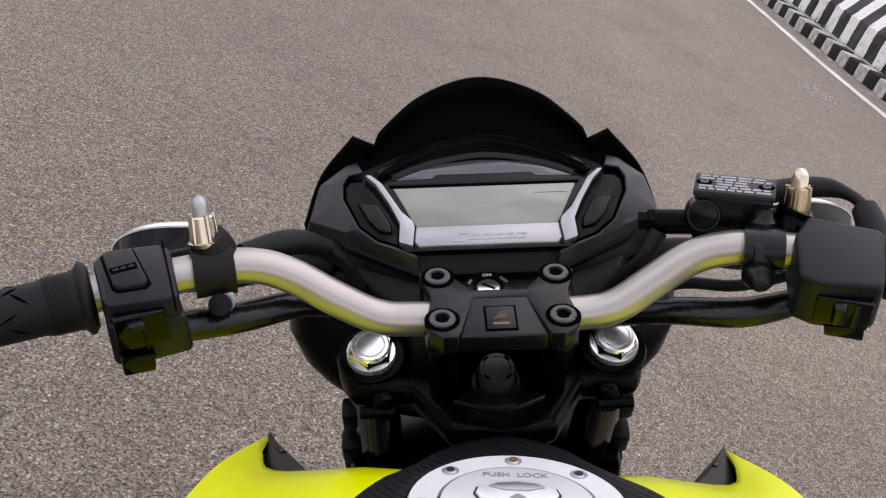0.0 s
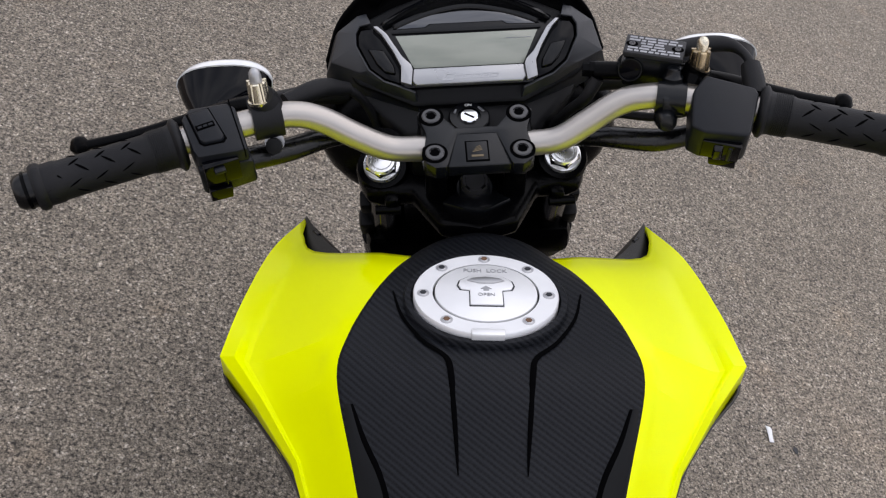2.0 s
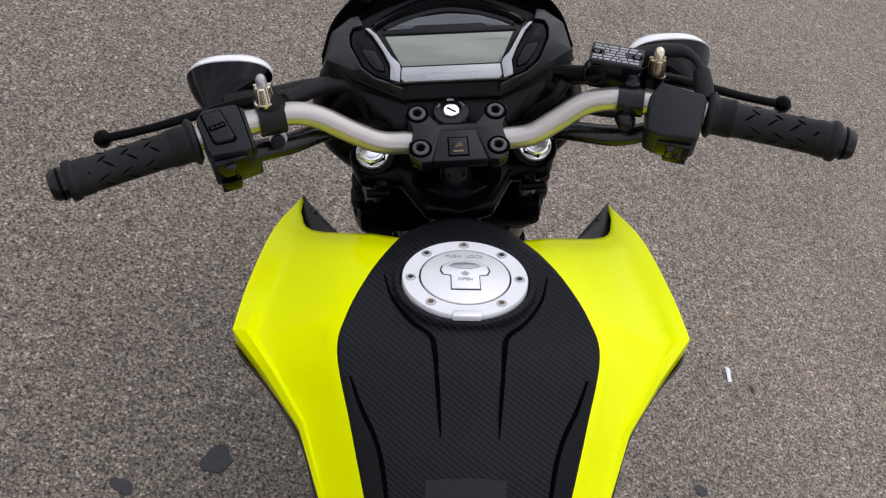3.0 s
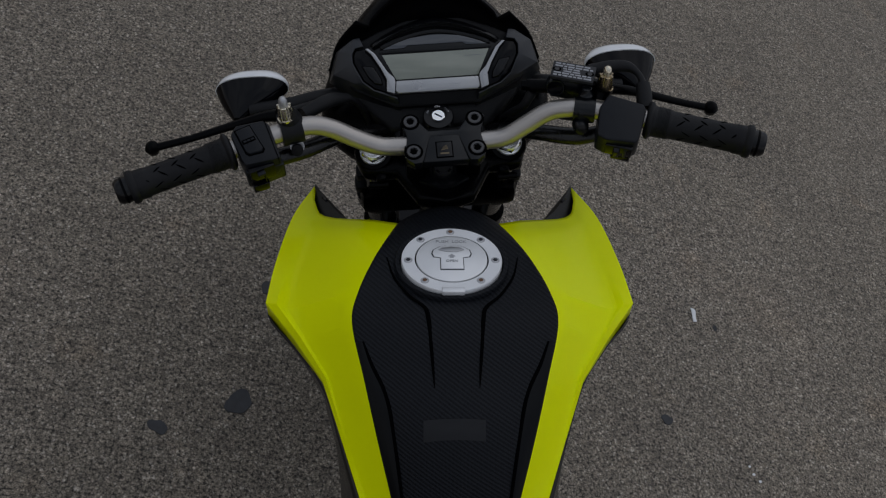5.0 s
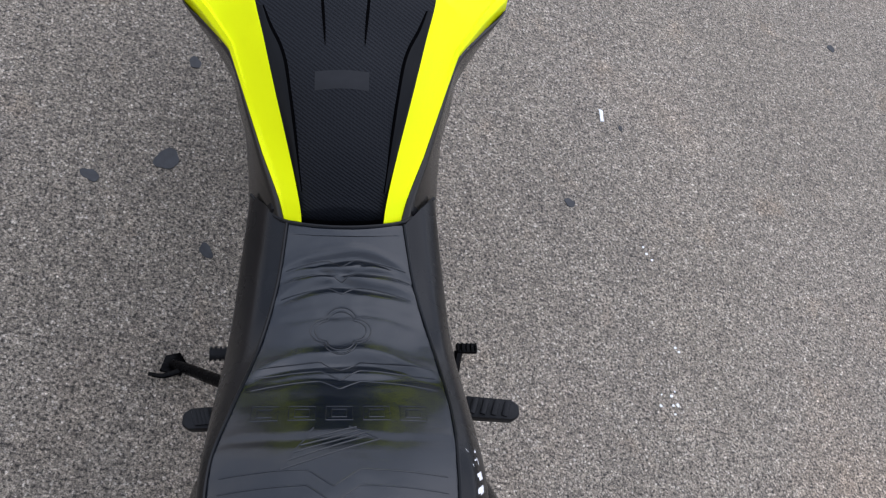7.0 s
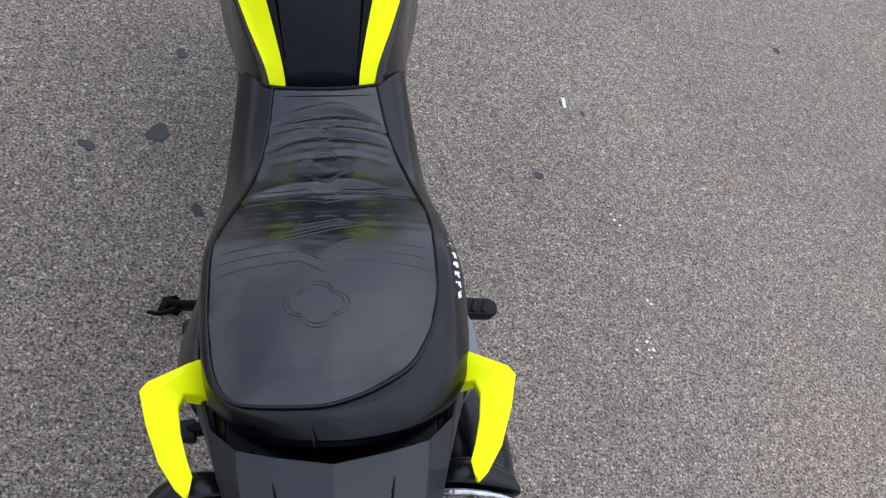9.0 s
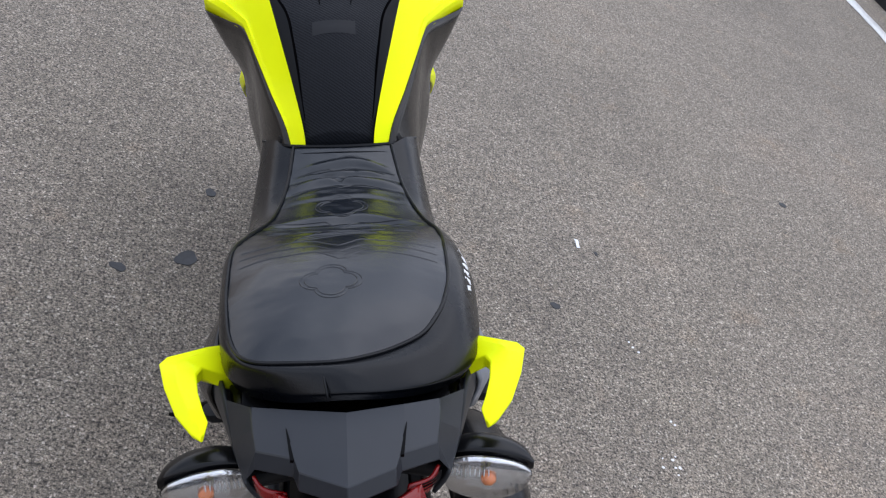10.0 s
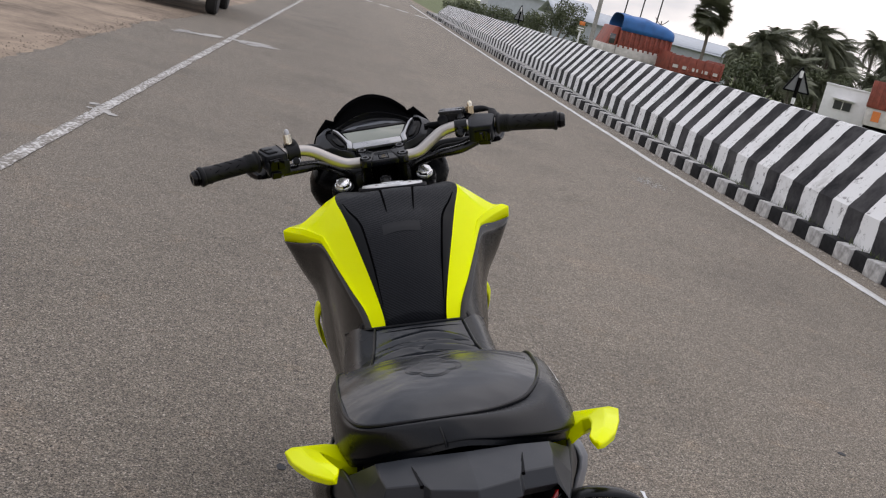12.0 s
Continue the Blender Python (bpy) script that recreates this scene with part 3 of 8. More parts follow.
def road_sheet():
    rng = random.Random(3)
    ys = [-60, -30, -10] + [0.14 * k for k in range(0, 225)] + [34, 40, 60, 100, 200, 500]
    rows = []
    for y in ys:
        line = float(np.interp(y, [0, 6, 8.5, 11.5, 14.3, 20, 30], [-2.66, -2.71, -2.80, -2.72, -2.60, -2.50, -2.40]))
        edge = line + 0.05 * math.sin(y * 0.9) + 0.09 * noise.noise(Vector((0, y * 1.7, 1))) + 0.07 * noise.noise(Vector((3, y * 5.0, 1))) + 0.025 * rng.uniform(-1, 1)
        rows.append([(edge, y, -0.010), (edge + 0.05, y, 0.0), (0, y, 0.0), (3.2, y, 0.0), (4.26, y, 0.0)])
    tagged(part("road", grid(np.array(rows)), ASPHALT), "worn grey asphalt road with exposed stone chips", "road", kind="structure")


def bend(y):
    """The road's right side drifts a little inwards along its length."""
    return float(np.interp(y, [-20, 4.3, 5.3, 6.3, 7.7, 9.0, 11.0, 13.5, 16.0, 19.0, 60.0], [0.20, 0.182, 0.165, 0.125, 0.050, 0.0, -0.010, -0.050, -0.080, -0.100, -0.120]))


def road_line(name, x0, x1, y0, y1, material, label, step=0.25, rough=0.006, seed=1, follow=0.0):
    rng = random.Random(seed)
    n = int((y1 - y0) / step)
    rows = []
    for k in range(n + 1):
        y = y0 + (y1 - y0) * k / n
        a, b = x0 + follow * bend(y) + rng.uniform(-rough, rough), x1 + follow * bend(y) + rng.uniform(-rough, rough)
        rows.append([(a, y, 0.003), (b, y, 0.003)])
    return tagged(part(name, grid(np.array(rows)), material, solid=0.002, offset=1.0), label, "road marking", kind="structure")


ground_sheet()
road_sheet()
road_line("edge_line", 3.445, 3.535, -20, 60, ROAD_PAINT, "white painted edge line beside the kerb", 0.10, 0.007, 1, 1.0)
road_line("lane_line", -1.682, -1.598, -20.0, 60, STIPPLE, "faded rough white line along the road", 0.06, 0.005, 2)
for dash_k in range(6):
    dash_x, dash_y = -0.4 + dash_k * 0.75, 50.0 - dash_k * 1.9
    dash = prism([(dash_x, dash_y), (dash_x + 0.45, dash_y - 0.9), (dash_x + 0.62, dash_y - 0.6), (dash_x + 0.17, dash_y + 0.3)], 0.002, 0.006)
    tagged(part("road_dash", dash, ROAD_PAINT), "short white painted dash across the road", "road marking", "dashes across the road", "structure")


def kerb():
    """Separate concrete blocks, painted black and white by turns, on a low bed."""
    base = tagged(thing("kerb"), "low kerb of black and white painted concrete blocks", "kerb", kind="structure")
    bed = np.array([[(3.86 + bend(y), y, -0.02), (3.86 + bend(y), y, 0.105), (4.35, y, 0.110)] for y in np.arange(-6.0, 50.1, 0.5)])
    part("kerb_bed", grid(bed), CONCRETE, base, "bare concrete and dirt behind the blocks")
    rng = random.Random(8)
    shapes = []
    for k in range(6):
        j = [rng.uniform(-0.012, 0.012) for _ in range(4)]
        shapes.append(prism([(0, -0.1195), (0.15, -0.1195), (0.15, 0.1195), (0, 0.1195)], -0.02, 0.135 + j[0] * 0.6, None, 0.009 + abs(j[1]) * 0.4, 2, 0.97))
    meshes = {}
    for k in range(230):
        y = 6.50 + (k - 49) * 0.2417
        key = (k % 2, rng.randrange(6))
        if key not in meshes:
            ob = part("kerb_block", shapes[key[1]], (KERB_WHITE, KERB_BLACK)[key[0]], base)
            meshes[key] = ob.data
        else:
            ob = new("kerb_block", meshes[key])
            ob.parent = base
        ob.matrix_basis = pose(3.79 + bend(y) + rng.uniform(-0.012, 0.012), y + 0.05, 0.0, rng.uniform(-1, 1), rng.uniform(-2, 2), rng.uniform(-1.5, 1.5))


def barrier():
    """A battered parapet with a vertical toe and a rounded top."""
    rng = random.Random(5)
    rows = []
    for k in range(177):
        y = -40 + 0.5 * k
        h = 0.99 - 0.0078 * (y - 6)
        s = h / 0.99
        dx = 0.008 * math.sin(y * 1.3) + rng.uniform(-0.004, 0.004)
        dz = 0.006 * math.sin(y * 0.8) + rng.uniform(-0.004, 0.004)
        prof = [(4.09, 0.05), (4.10, 0.385 * s), (4.115, 0.405 * s), (4.20, 0.540 * s), (4.30, 0.695 * s), (4.40, 0.850 * s), (4.475, 0.965 * s), (4.492, 0.985 * s), (4.520, 0.992 * s), (4.66, 0.985 * s), (4.675, 0.965 * s), (4.69, -0.6)]
        rows.append([(x + dx, y, z + dz) for x, z in prof])
    g = grid(np.array(rows))
    c = len(rows[0])
    g.f += [tuple(range(c)), tuple(range(len(g.v) - c, len(g.v)))[::-1]]
    tagged(part("barrier", g, BARRIER_PAINT, angle=16), "concrete roadside barrier painted in black and white bands", "barrier", kind="structure")
    weeds = Geo()
    for k in range(420):
        spot = rng.choice([5.2, 6.4, 7.9, 8.6, 11.0, 13.5, 16.4])
        x, y, h = 4.07 + rng.uniform(-0.06, 0.015), spot + rng.gauss(0, 0.28), rng.uniform(0.02, 0.09)
        a = rng.uniform(0, 6.28)
        dx, dy = 0.004 * math.cos(a), 0.004 * math.sin(a)
        lx, ly = rng.uniform(-0.03, 0.03), rng.uniform(-0.03, 0.03)
        weeds.add(Geo([(x - dx, y - dy, 0.10), (x + dx, y + dy, 0.10), (x + lx, y + ly, 0.10 + h)], [(0, 1, 2)]))
    tagged(part("weeds", weeds, DRY_GRASS), "thin green weeds between kerb and barrier", "weeds", kind="stuff")


kerb()
barrier()


def blob(r, n, seed, stretch=1.0):
    rng = random.Random(seed)
    ph = [rng.uniform(0, 6.28) for _ in range(4)]
    out = []
    for k in range(n):
        a = 2 * math.pi * k / n
        q = r * (1 + 0.14 * math.sin(2 * a + ph[0]) + 0.09 * math.sin(3 * a + ph[1]) + 0.05 * math.sin(5 * a + ph[2]) + 0.015 * rng.uniform(-1, 1))
        out.append((q * stretch * math.cos(a), q * math.sin(a)))
    return out


for sx, sy, sr, seed in ((-0.097, 0.262, 0.025, 1), (-0.075, 0.545, 0.013, 2), (0.010, 0.06, 0.013, 3), (-0.238, 0.18, 0.014, 4), (0.878, 0.42, 0.012, 5), (1.96, 1.36, 0.013, 6), (1.06, 0.72, 0.006, 7)):
    stain = part("tar_spot", prism(blob(sr, 44, seed, stretch=1.05 if seed == 1 else 1.25), 0.0, 0.0022, None), TAR)
    stain.matrix_world = pose(sx, sy, 0, 0, 0, seed * 40)
    tagged(stain, "small dark tar spot on the asphalt", "stain", "spots on the asphalt")


def litter():
    strip = part("paper_scrap", surf([[(-0.005, -0.021, 0.003), (0.006, -0.020, 0.004)], [(-0.006, -0.008, 0.006), (0.005, -0.007, 0.005)], [(-0.004, 0.008, 0.004), (0.006, 0.009, 0.008)], [(-0.005, 0.021, 0.005), (0.007, 0.020, 0.004)]], 3, 2), PRINT_WHITE, solid=0.0006)
    strip.matrix_world = pose(1.0, 0.744, 0, 0, 0, 4)
    tagged(strip, "creased strip of pale wrapper lying on the asphalt", "litter")
    rng = random.Random(12)
    for cx, cy, n, spread in ((1.10, 0.318, 3, 0.007), (1.10, -0.088, 7, 0.014), (1.14, 0.06, 2, 0.005)):
        g = Geo()
        for k in range(n):
            x, y, r = rng.gauss(0, spread), rng.gauss(0, spread * 1.3), rng.uniform(0.002, 0.0045)
            g.add(prism([(x + px, y + py) for px, py in blob(r, 9, rng.randrange(999))], 0.0, 0.0012 + 0.00015 * k))
        ob = part("paint_splash", g, PRINT_WHITE)
        ob.matrix_world = pose(cx, cy, 0)
        tagged(ob, "small white splashes dried on the asphalt", "stain", "splashes on the asphalt", "stuff")
    g = Geo()
    for k in range(170):
        x, y, r = rng.gauss(0, 0.075), rng.gauss(0, 0.16), rng.uniform(0.003, 0.010)
        g.add(prism([(x + px, y + py) for px, py in blob(r, 9, rng.randrange(999))], 0.0, 0.0004 + 0.00001 * k))
    ob = part("paint_smear", g, SMEAR)
    ob.matrix_world = pose(2.96, 7.30, 0.003)
    tagged(ob, "pale scuffed smear on the asphalt by the edge line", "stain", kind="stuff")
    g = Geo()
    for k in range(9):
        x, y, r = rng.gauss(0, 0.05), rng.gauss(0, 0.12), rng.uniform(0.02, 0.04)
        g.add(prism([(x + px, y + py) for px, py in blob(r, 14, rng.randrange(999))], 0.0, 0.0015 + 0.00012 * k))
    ob = part("paint_smear", g, SCUFF)
    ob.matrix_world = pose(-1.62, 5.06, 0.004)
    for ax, ay, bx, by, wide, seed in ((-2.26, 11.80, -1.74, 12.22, 0.150, 44), (-1.56, 12.30, -1.05, 12.32, 0.170, 45), (-1.50, 12.02, -1.22, 12.06, 0.080, 46)):
        strokes, pick = Geo(), random.Random(seed)
        for k in range(26):
            t, r = pick.random(), pick.uniform(0.12, 0.38) * wide
            x, y = ax + (bx - ax) * t, ay + (by - ay) * t + pick.gauss(0, wide * 0.55)
            turn = math.atan2(by - ay, bx - ax)
            pts = [(x + px * math.cos(turn) - py * math.sin(turn), y + px * math.sin(turn) + py * math.cos(turn)) for px, py in blob(r, 12, pick.randrange(999), stretch=2.6)]
            strokes.add(prism(pts, 0.0, 0.0004 + 0.00004 * k))
        scrape = part("paint_smear", strokes, SCUFF)
        scrape.matrix_world = pose(0, 0, 0.004)
        tagged(scrape, "long pale scrape on the asphalt beside the faded line", "stain", kind="stuff")
    tagged(ob, "pale scuffed smear across the faded line", "stain", kind="stuff")


litter()


def verge_grit():
    """Loose chips and clods scattered where the dirt meets the asphalt."""
    rng = random.Random(71)
    g = Geo()
    for _ in range(2000):
        y = 4.5 + 13.0 * rng.random() ** 0.8
        line = float(np.interp(y, [0, 6, 8.5, 11.5, 14.3, 20, 30], [-2.66, -2.71, -2.80, -2.72, -2.60, -2.50, -2.40]))
        x, r = line + rng.gauss(-0.06, 0.12), 0.003 + 0.010 * rng.random() ** 2.5
        a, z = rng.uniform(0, 6.28), -0.006
        ring_ = [(x + r * rng.uniform(0.7, 1.2) * math.cos(a + k * 1.257), y + r * rng.uniform(0.7, 1.2) * math.sin(a + k * 1.257), z) for k in range(5)]
        g.add(Geo(ring_ + [(x, y, z + r * rng.uniform(0.5, 0.9))], [(k, (k + 1) % 5, 5) for k in range(5)]))
    tagged(part("verge_grit", g, GRIT), "loose brown grit along the edge of the asphalt", "gravel", kind="stuff")


verge_grit()


def kerb_debris():
    """Pale crumbs of soil and torn paper swept against the kerb."""
    rng = random.Random(83)
    g = Geo()
    for _ in range(420):
        y = 3.0 + 12.0 * rng.random()
        x, r = 3.775 + bend(y) - abs(rng.gauss(0, 0.045)), 0.004 + 0.016 * rng.random() ** 4
        ring_ = [(x + r * rng.uniform(0.6, 1.3) * math.cos(k * 1.257), y + 1.4 * r * rng.uniform(0.6, 1.3) * math.sin(k * 1.257), 0.0005) for k in range(5)]
        g.add(Geo(ring_ + [(x, y, r * rng.uniform(0.3, 0.7))], [(k, (k + 1) % 5, 5) for k in range(5)]))
    tagged(part("kerb_debris", g, CRUMBS), "pale crumbs of soil and litter along the kerb", "debris", kind="stuff")


kerb_debris()


# ---- vehicles, trees and buildings beside the road ----
def wheel_parts(parent, x, y, z, r, w, tyre_mat=None):
    m = Matrix.Translation((x, y, z)) @ pose(0, 0, 0, 0, 90, 0)
    tyre = part("wheel", lathe([(r * 0.62, -w / 2), (r * 0.9, -w / 2), (r, -w * 0.32), (r, w * 0.32), (r * 0.9, w / 2), (r * 0.62, w / 2)], m, 28), TYRE, parent)
    part("rim", lathe([(r * 0.12, -w * 0.42), (r * 0.5, -w * 0.3), (r * 0.63, -w * 0.49), (r * 0.63, w * 0.49), (r * 0.5, w * 0.3), (r * 0.12, w * 0.42)], m, 20), STEEL, tyre)
    return tyre


def parked_van():
    v = thing("parked_van", pose(-3.16, 16.0, 0, 0, 0, 2), "dark van with a pale sill, parked on the dirt verge", "van")
    side = [(-0.35, 0.42), (3.3, 0.42), (3.42, 0.7), (3.2, 1.05), (2.6, 1.2), (2.1, 1.85), (-0.2, 1.9), (-0.42, 1.2)]
    body = prism(side, -0.8, 0.8, Matrix(((0, 0, 1, 0), (1, 0, 0, 0), (0, 1, 0, 0), (0, 0, 0, 1))), 0.05)
    part("body", body, VAN_BODY, v)
    part("bumper", box(-0.82, 0.82, -0.46, -0.30, 0.30, 0.46, 0.03), TRUCK_WHITE, v, "pale scuffed bumper")
    for sx in (-0.81, 0.81):
        part("sill", box(sx - 0.02, sx + 0.02, 0.3, 2.3, 0.34, 0.46, 0.01), TRUCK_WHITE, v, "pale sill")
        part("side_window", box(sx - 0.008, sx + 0.008, 0.1, 1.9, 1.25, 1.68, 0.004), DARK_GLASS, v)
    part("rear_window", box(-0.6, 0.6, -0.395, -0.375, 1.3, 1.7, 0.004, pose(0, 0, 0, -2)), DARK_GLASS, v)
    for wx in (-0.72, 0.72):
        for wy in (0.05, 2.1):
            wheel_parts(v, wx, wy, 0.30, 0.30, 0.19)


def lorry():
    v = thing("goods_lorry", pose(13.3, 45.0, -1.2, 0, 0, 0), "red lorry with a blue tarpaulin over its load", "lorry")
    part("chassis", box(-2.0, 1.5, -0.45, 0.45, 0.75, 1.05, 0.02), METAL_BLACK, v)
    cargo = part("cargo_body", box(-1.25, 1.25, -1.15, 1.15, 1.5, 2.72, 0.03), TRUCK_RED, v)
    part("sill_board", box(-1.27, 1.30, -1.19, 1.19, 1.45, 1.95, 0.02), TRUCK_WHITE, v, "dirty white painted lower boards")
    for k in range(11):
        x = -1.2 + k * 0.24
        part("side_rib", box(x - 0.04, x + 0.04, -1.22, -1.14, 1.86, 2.70, 0.01), TRUCK_RED, cargo)
    rows = []
    for k in range(9):
        x = -1.26 + k * 0.315
        sag = 0.05 * math.sin(k * 2.1)
        top = 3.36 - 0.26 * max(0, (k - 3) / 5) ** 2 + sag * 0.4
        rows.append([(x, -1.2, 2.62), (x, -1.17, top - 0.20 + sag * 0.3), (x, -0.8, top - 0.05), (x, 0, top), (x, 0.7, top - 0.06), (x, 1.17, 2.95), (x, 1.2, 2.62)])
    part("tarpaulin", surf(rows, 3, 3), TARP_BLUE, v, "taut blue tarpaulin", solid=0.02)
    cab = part("cab", prism([(-1.80, 0.95), (-1.30, 0.95), (-1.30, 2.75), (-1.50, 2.75), (-1.80, 1.9)], -1.1, 1.1, Matrix(((1, 0, 0, 0), (0, 0, 1, 0), (0, 1, 0, 0), (0, 0, 0, 1))), 0.05), TRUCK_RED, v, "faded red cab")
    part("cab_band", box(-1.83, -1.29, -1.13, 1.13, 1.50, 1.90, 0.02), TRUCK_WHITE, cab, "dirty white band")
    part("cab_window", box(-1.66, -1.40, -1.125, -1.095, 1.95, 2.4, 0.01), DARK_GLASS, cab)
    for x in (-1.6, 0.6, 1.0):
        for y in (-0.95, 0.95):
            wheel_parts(v, x, y, 0.48, 0.48, 0.3)
    t = thing("flatbed_lorry", pose(15.4, 43.0, -1.2, 0, 0, 0), "empty red flatbed lorry with low sides", "lorry")
    part("bed", box(-1.35, 1.10, -1.1, 1.1, 1.40, 1.55, 0.02), TRUCK_RED, t)
    for y in (-1.1, 1.1):
        side = part("side_board", box(-1.35, 1.10, y - 0.03, y + 0.03, 1.55, 2.14, 0.01), TRUCK_RED, t)
        for k in range(7):
            x = -1.3 + k * 0.39
            part("stake", box(x - 0.04, x + 0.04, y - 0.07, y - 0.03, 1.42, 2.18, 0.01), TRUCK_RED, side)
        for k in range(5):
            x = -1.2 + k * 0.46
            part("marker_plate", box(x, x + 0.27, y - 0.045, y - 0.032, 1.60, 1.74), TRUCK_WHITE, side)
    part("headboard", box(-1.38, -1.33, -1.1, 1.1, 1.4, 2.22, 0.01), TRUCK_RED, t)
    part("tailboard", box(1.09, 1.14, -1.1, 1.1, 1.5, 2.22, 0.01), TRUCK_RED, t)
    for x in (-0.8, 0.4, 0.9):
        for y in (-0.9, 0.9):
            wheel_parts(t, x, y, 0.48, 0.48, 0.3)
    part("chassis", box(-1.3, 1.2, -0.45, 0.45, 0.8, 1.4, 0.02), METAL_BLACK, t)
    r = thing("container_lorry", pose(22.2, 36.1, -1.2, 0, 0, -28), "rust-red container lorry with a pale lower edge", "lorry")
    cont = part("container", box(-1.6, 3.4, -1.2, 1.2, 1.95, 3.0, 0.02), TRUCK_RED, r)
    for k in range(20):
        x = -1.55 + k * 0.25
        part("side_rib", box(x, x + 0.10, -1.24, -1.19, 1.98, 2.96, 0.01), TRUCK_RED, cont)
    part("lower_body", box(-1.55, 3.4, -1.15, 1.15, 1.25, 1.94, 0.02), TRUCK_WHITE, r, "dirty white lower body")
    part("amber_panel", box(-1.3, -1.0, -1.18, -1.15, 1.45, 1.85), AMBER, r, "orange panel")
    part("chassis", box(-1.5, 3.3, -0.45, 0.45, 0.8, 1.25, 0.02), METAL_BLACK, r)
    for x in (-0.9, 2.0, 2.8):
        for y in (-0.95, 0.95):
            wheel_parts(r, x, y, 0.48, 0.48, 0.3)


def hut():
    h = thing("white_hut", pose(21.75, 40.6, -1.2, 0, 0, -28), "small white flat-roofed hut with one window", "building")
    part("wall", box(-0.87, 1.20, -0.9, 1.2, 0, 2.46, 0.01), WALL_WHITE, h)
    part("roof", box(-0.90, 1.23, -0.93, 1.23, 2.44, 2.52, 0.02), WALL_WHITE, h)
    win = part("window", box(-0.36, 0.36, -0.93, -0.90, 1.50, 1.86), DARK_GLASS, h)
    part("window_frame", box(-0.02, 0.02, -0.945, -0.925, 1.50, 1.86), WALL_WHITE, win)
    part("window_hood", box(-0.46, 0.46, -1.2, -0.9, 1.92, 1.98, 0.01), WALL_WHITE, h)
    part("drain_pipe", tube([(1.10, -0.95, 2.4), (1.10, -0.95, 0.0)], 0.05, 8, 2), METAL_BLACK, h)


def shed():
    s = thing("long_shed", pose(27.0, 92.0, -1.2, 0, 0, 0), "long low grey sheet-roofed shed", "building")
    part("wall", box(-8.5, 9.5, 0, 8, 0, 2.7), SHED, s)
    rows = [[(x, -0.4, 2.6 - 0.02 * x), (x, 4, 3.75 - 0.02 * x), (x, 8.4, 2.6 - 0.02 * x)] for x in np.arange(-8.8, 10.0, 0.6)]
    part("roof", grid(np.array(rows)), SHED, s, "corrugated grey roof", solid=0.05)
    f = thing("far_shed", pose(23.0, 130.0, -1.2, 0, 0, 0), "pale far shed behind the bushes", "building")
    part("wall", box(-6, 8, 0, 8, 0, 4.2), SHED, f)
    rows = [[(x, -0.4, 4.1), (x, 4, 5.2), (x, 8.4, 4.1)] for x in np.arange(-6.3, 8.4, 0.6)]
    part("roof", grid(np.array(rows)), SHED, f, solid=0.05)


def warning_sign(m, label, board=True):
    s = thing("road_sign", m, label, "road sign", "roadside signs")
    part("post", tube([(0, -0.03, -0.2), (0, -0.03, 2.62)], 0.045, 10, 2), PRINT_WHITE, s, "black and white banded post")
    part("upper_band", tube([(0, -0.03, 1.95), (0, -0.03, 2.45)], 0.049, 10, 2), METAL_BLACK, s)
    for k in range(3):
        part("band", tube([(0, -0.03, 0.3 + 0.6 * k), (0, -0.03, 0.6 + 0.6 * k)], 0.048, 10, 2), METAL_BLACK, s)
    if board:
        flip = Matrix(((1, 0, 0, 0), (0, 0, -1, 0), (0, 1, 0, 2.1), (0, 0, 0, 1)))
        tri = part("board", prism([(-0.34, 0.0), (0.34, 0.0), (0, 0.60)], -0.01, 0.01, flip, 0.004), SIGN_BACK, s, "plain grey back of a triangular board")
        for a, b in (((-0.34, 0), (0.34, 0)), ((0.34, 0), (0, 0.6)), ((0, 0.6), (-0.34, 0))):
            part("rim", tube([(a[0], -0.015, 2.1 + a[1]), (b[0], -0.015, 2.1 + b[1])], 0.022, 6, 2), METAL_BLACK, tri)
    return s


def frond(length, droop, rng, leaflets=58, wide=0.78):
    """A palm frond: an arched stalk with narrow leaflets hanging on both sides."""
    g = Geo()
    pts = []
    for k in range(9):
        t = k / 8
        pts.append((length * t * (1 - 0.18 * t * droop), 0, length * (0.42 * t - droop * 0.75 * t * t)))
    g.add(tube(pts, [0.035 * (1 - 0.8 * k / 8) for k in range(9)], 4, 1))
    p = catmull(pts, 6)
    for k in range(leaflets):
        t = 0.12 + 0.88 * k / leaflets
        c = p[min(len(p) - 1, int(t * (len(p) - 1)))]
        ln = wide * length * 0.42 * math.sin(math.pi * min(1, t * 0.92 + 0.1)) * rng.uniform(0.75, 1.15)
        for s in (-1, 1):
            tip = (c[0] + 0.35 * ln, s * ln * 0.75, c[2] - ln * rng.uniform(0.35, 0.75))
            g.add(Geo([(c[0] - 0.026, 0, c[2]), (c[0] + 0.026, 0, c[2]), tip], [(0, 1, 2)]))
    return g


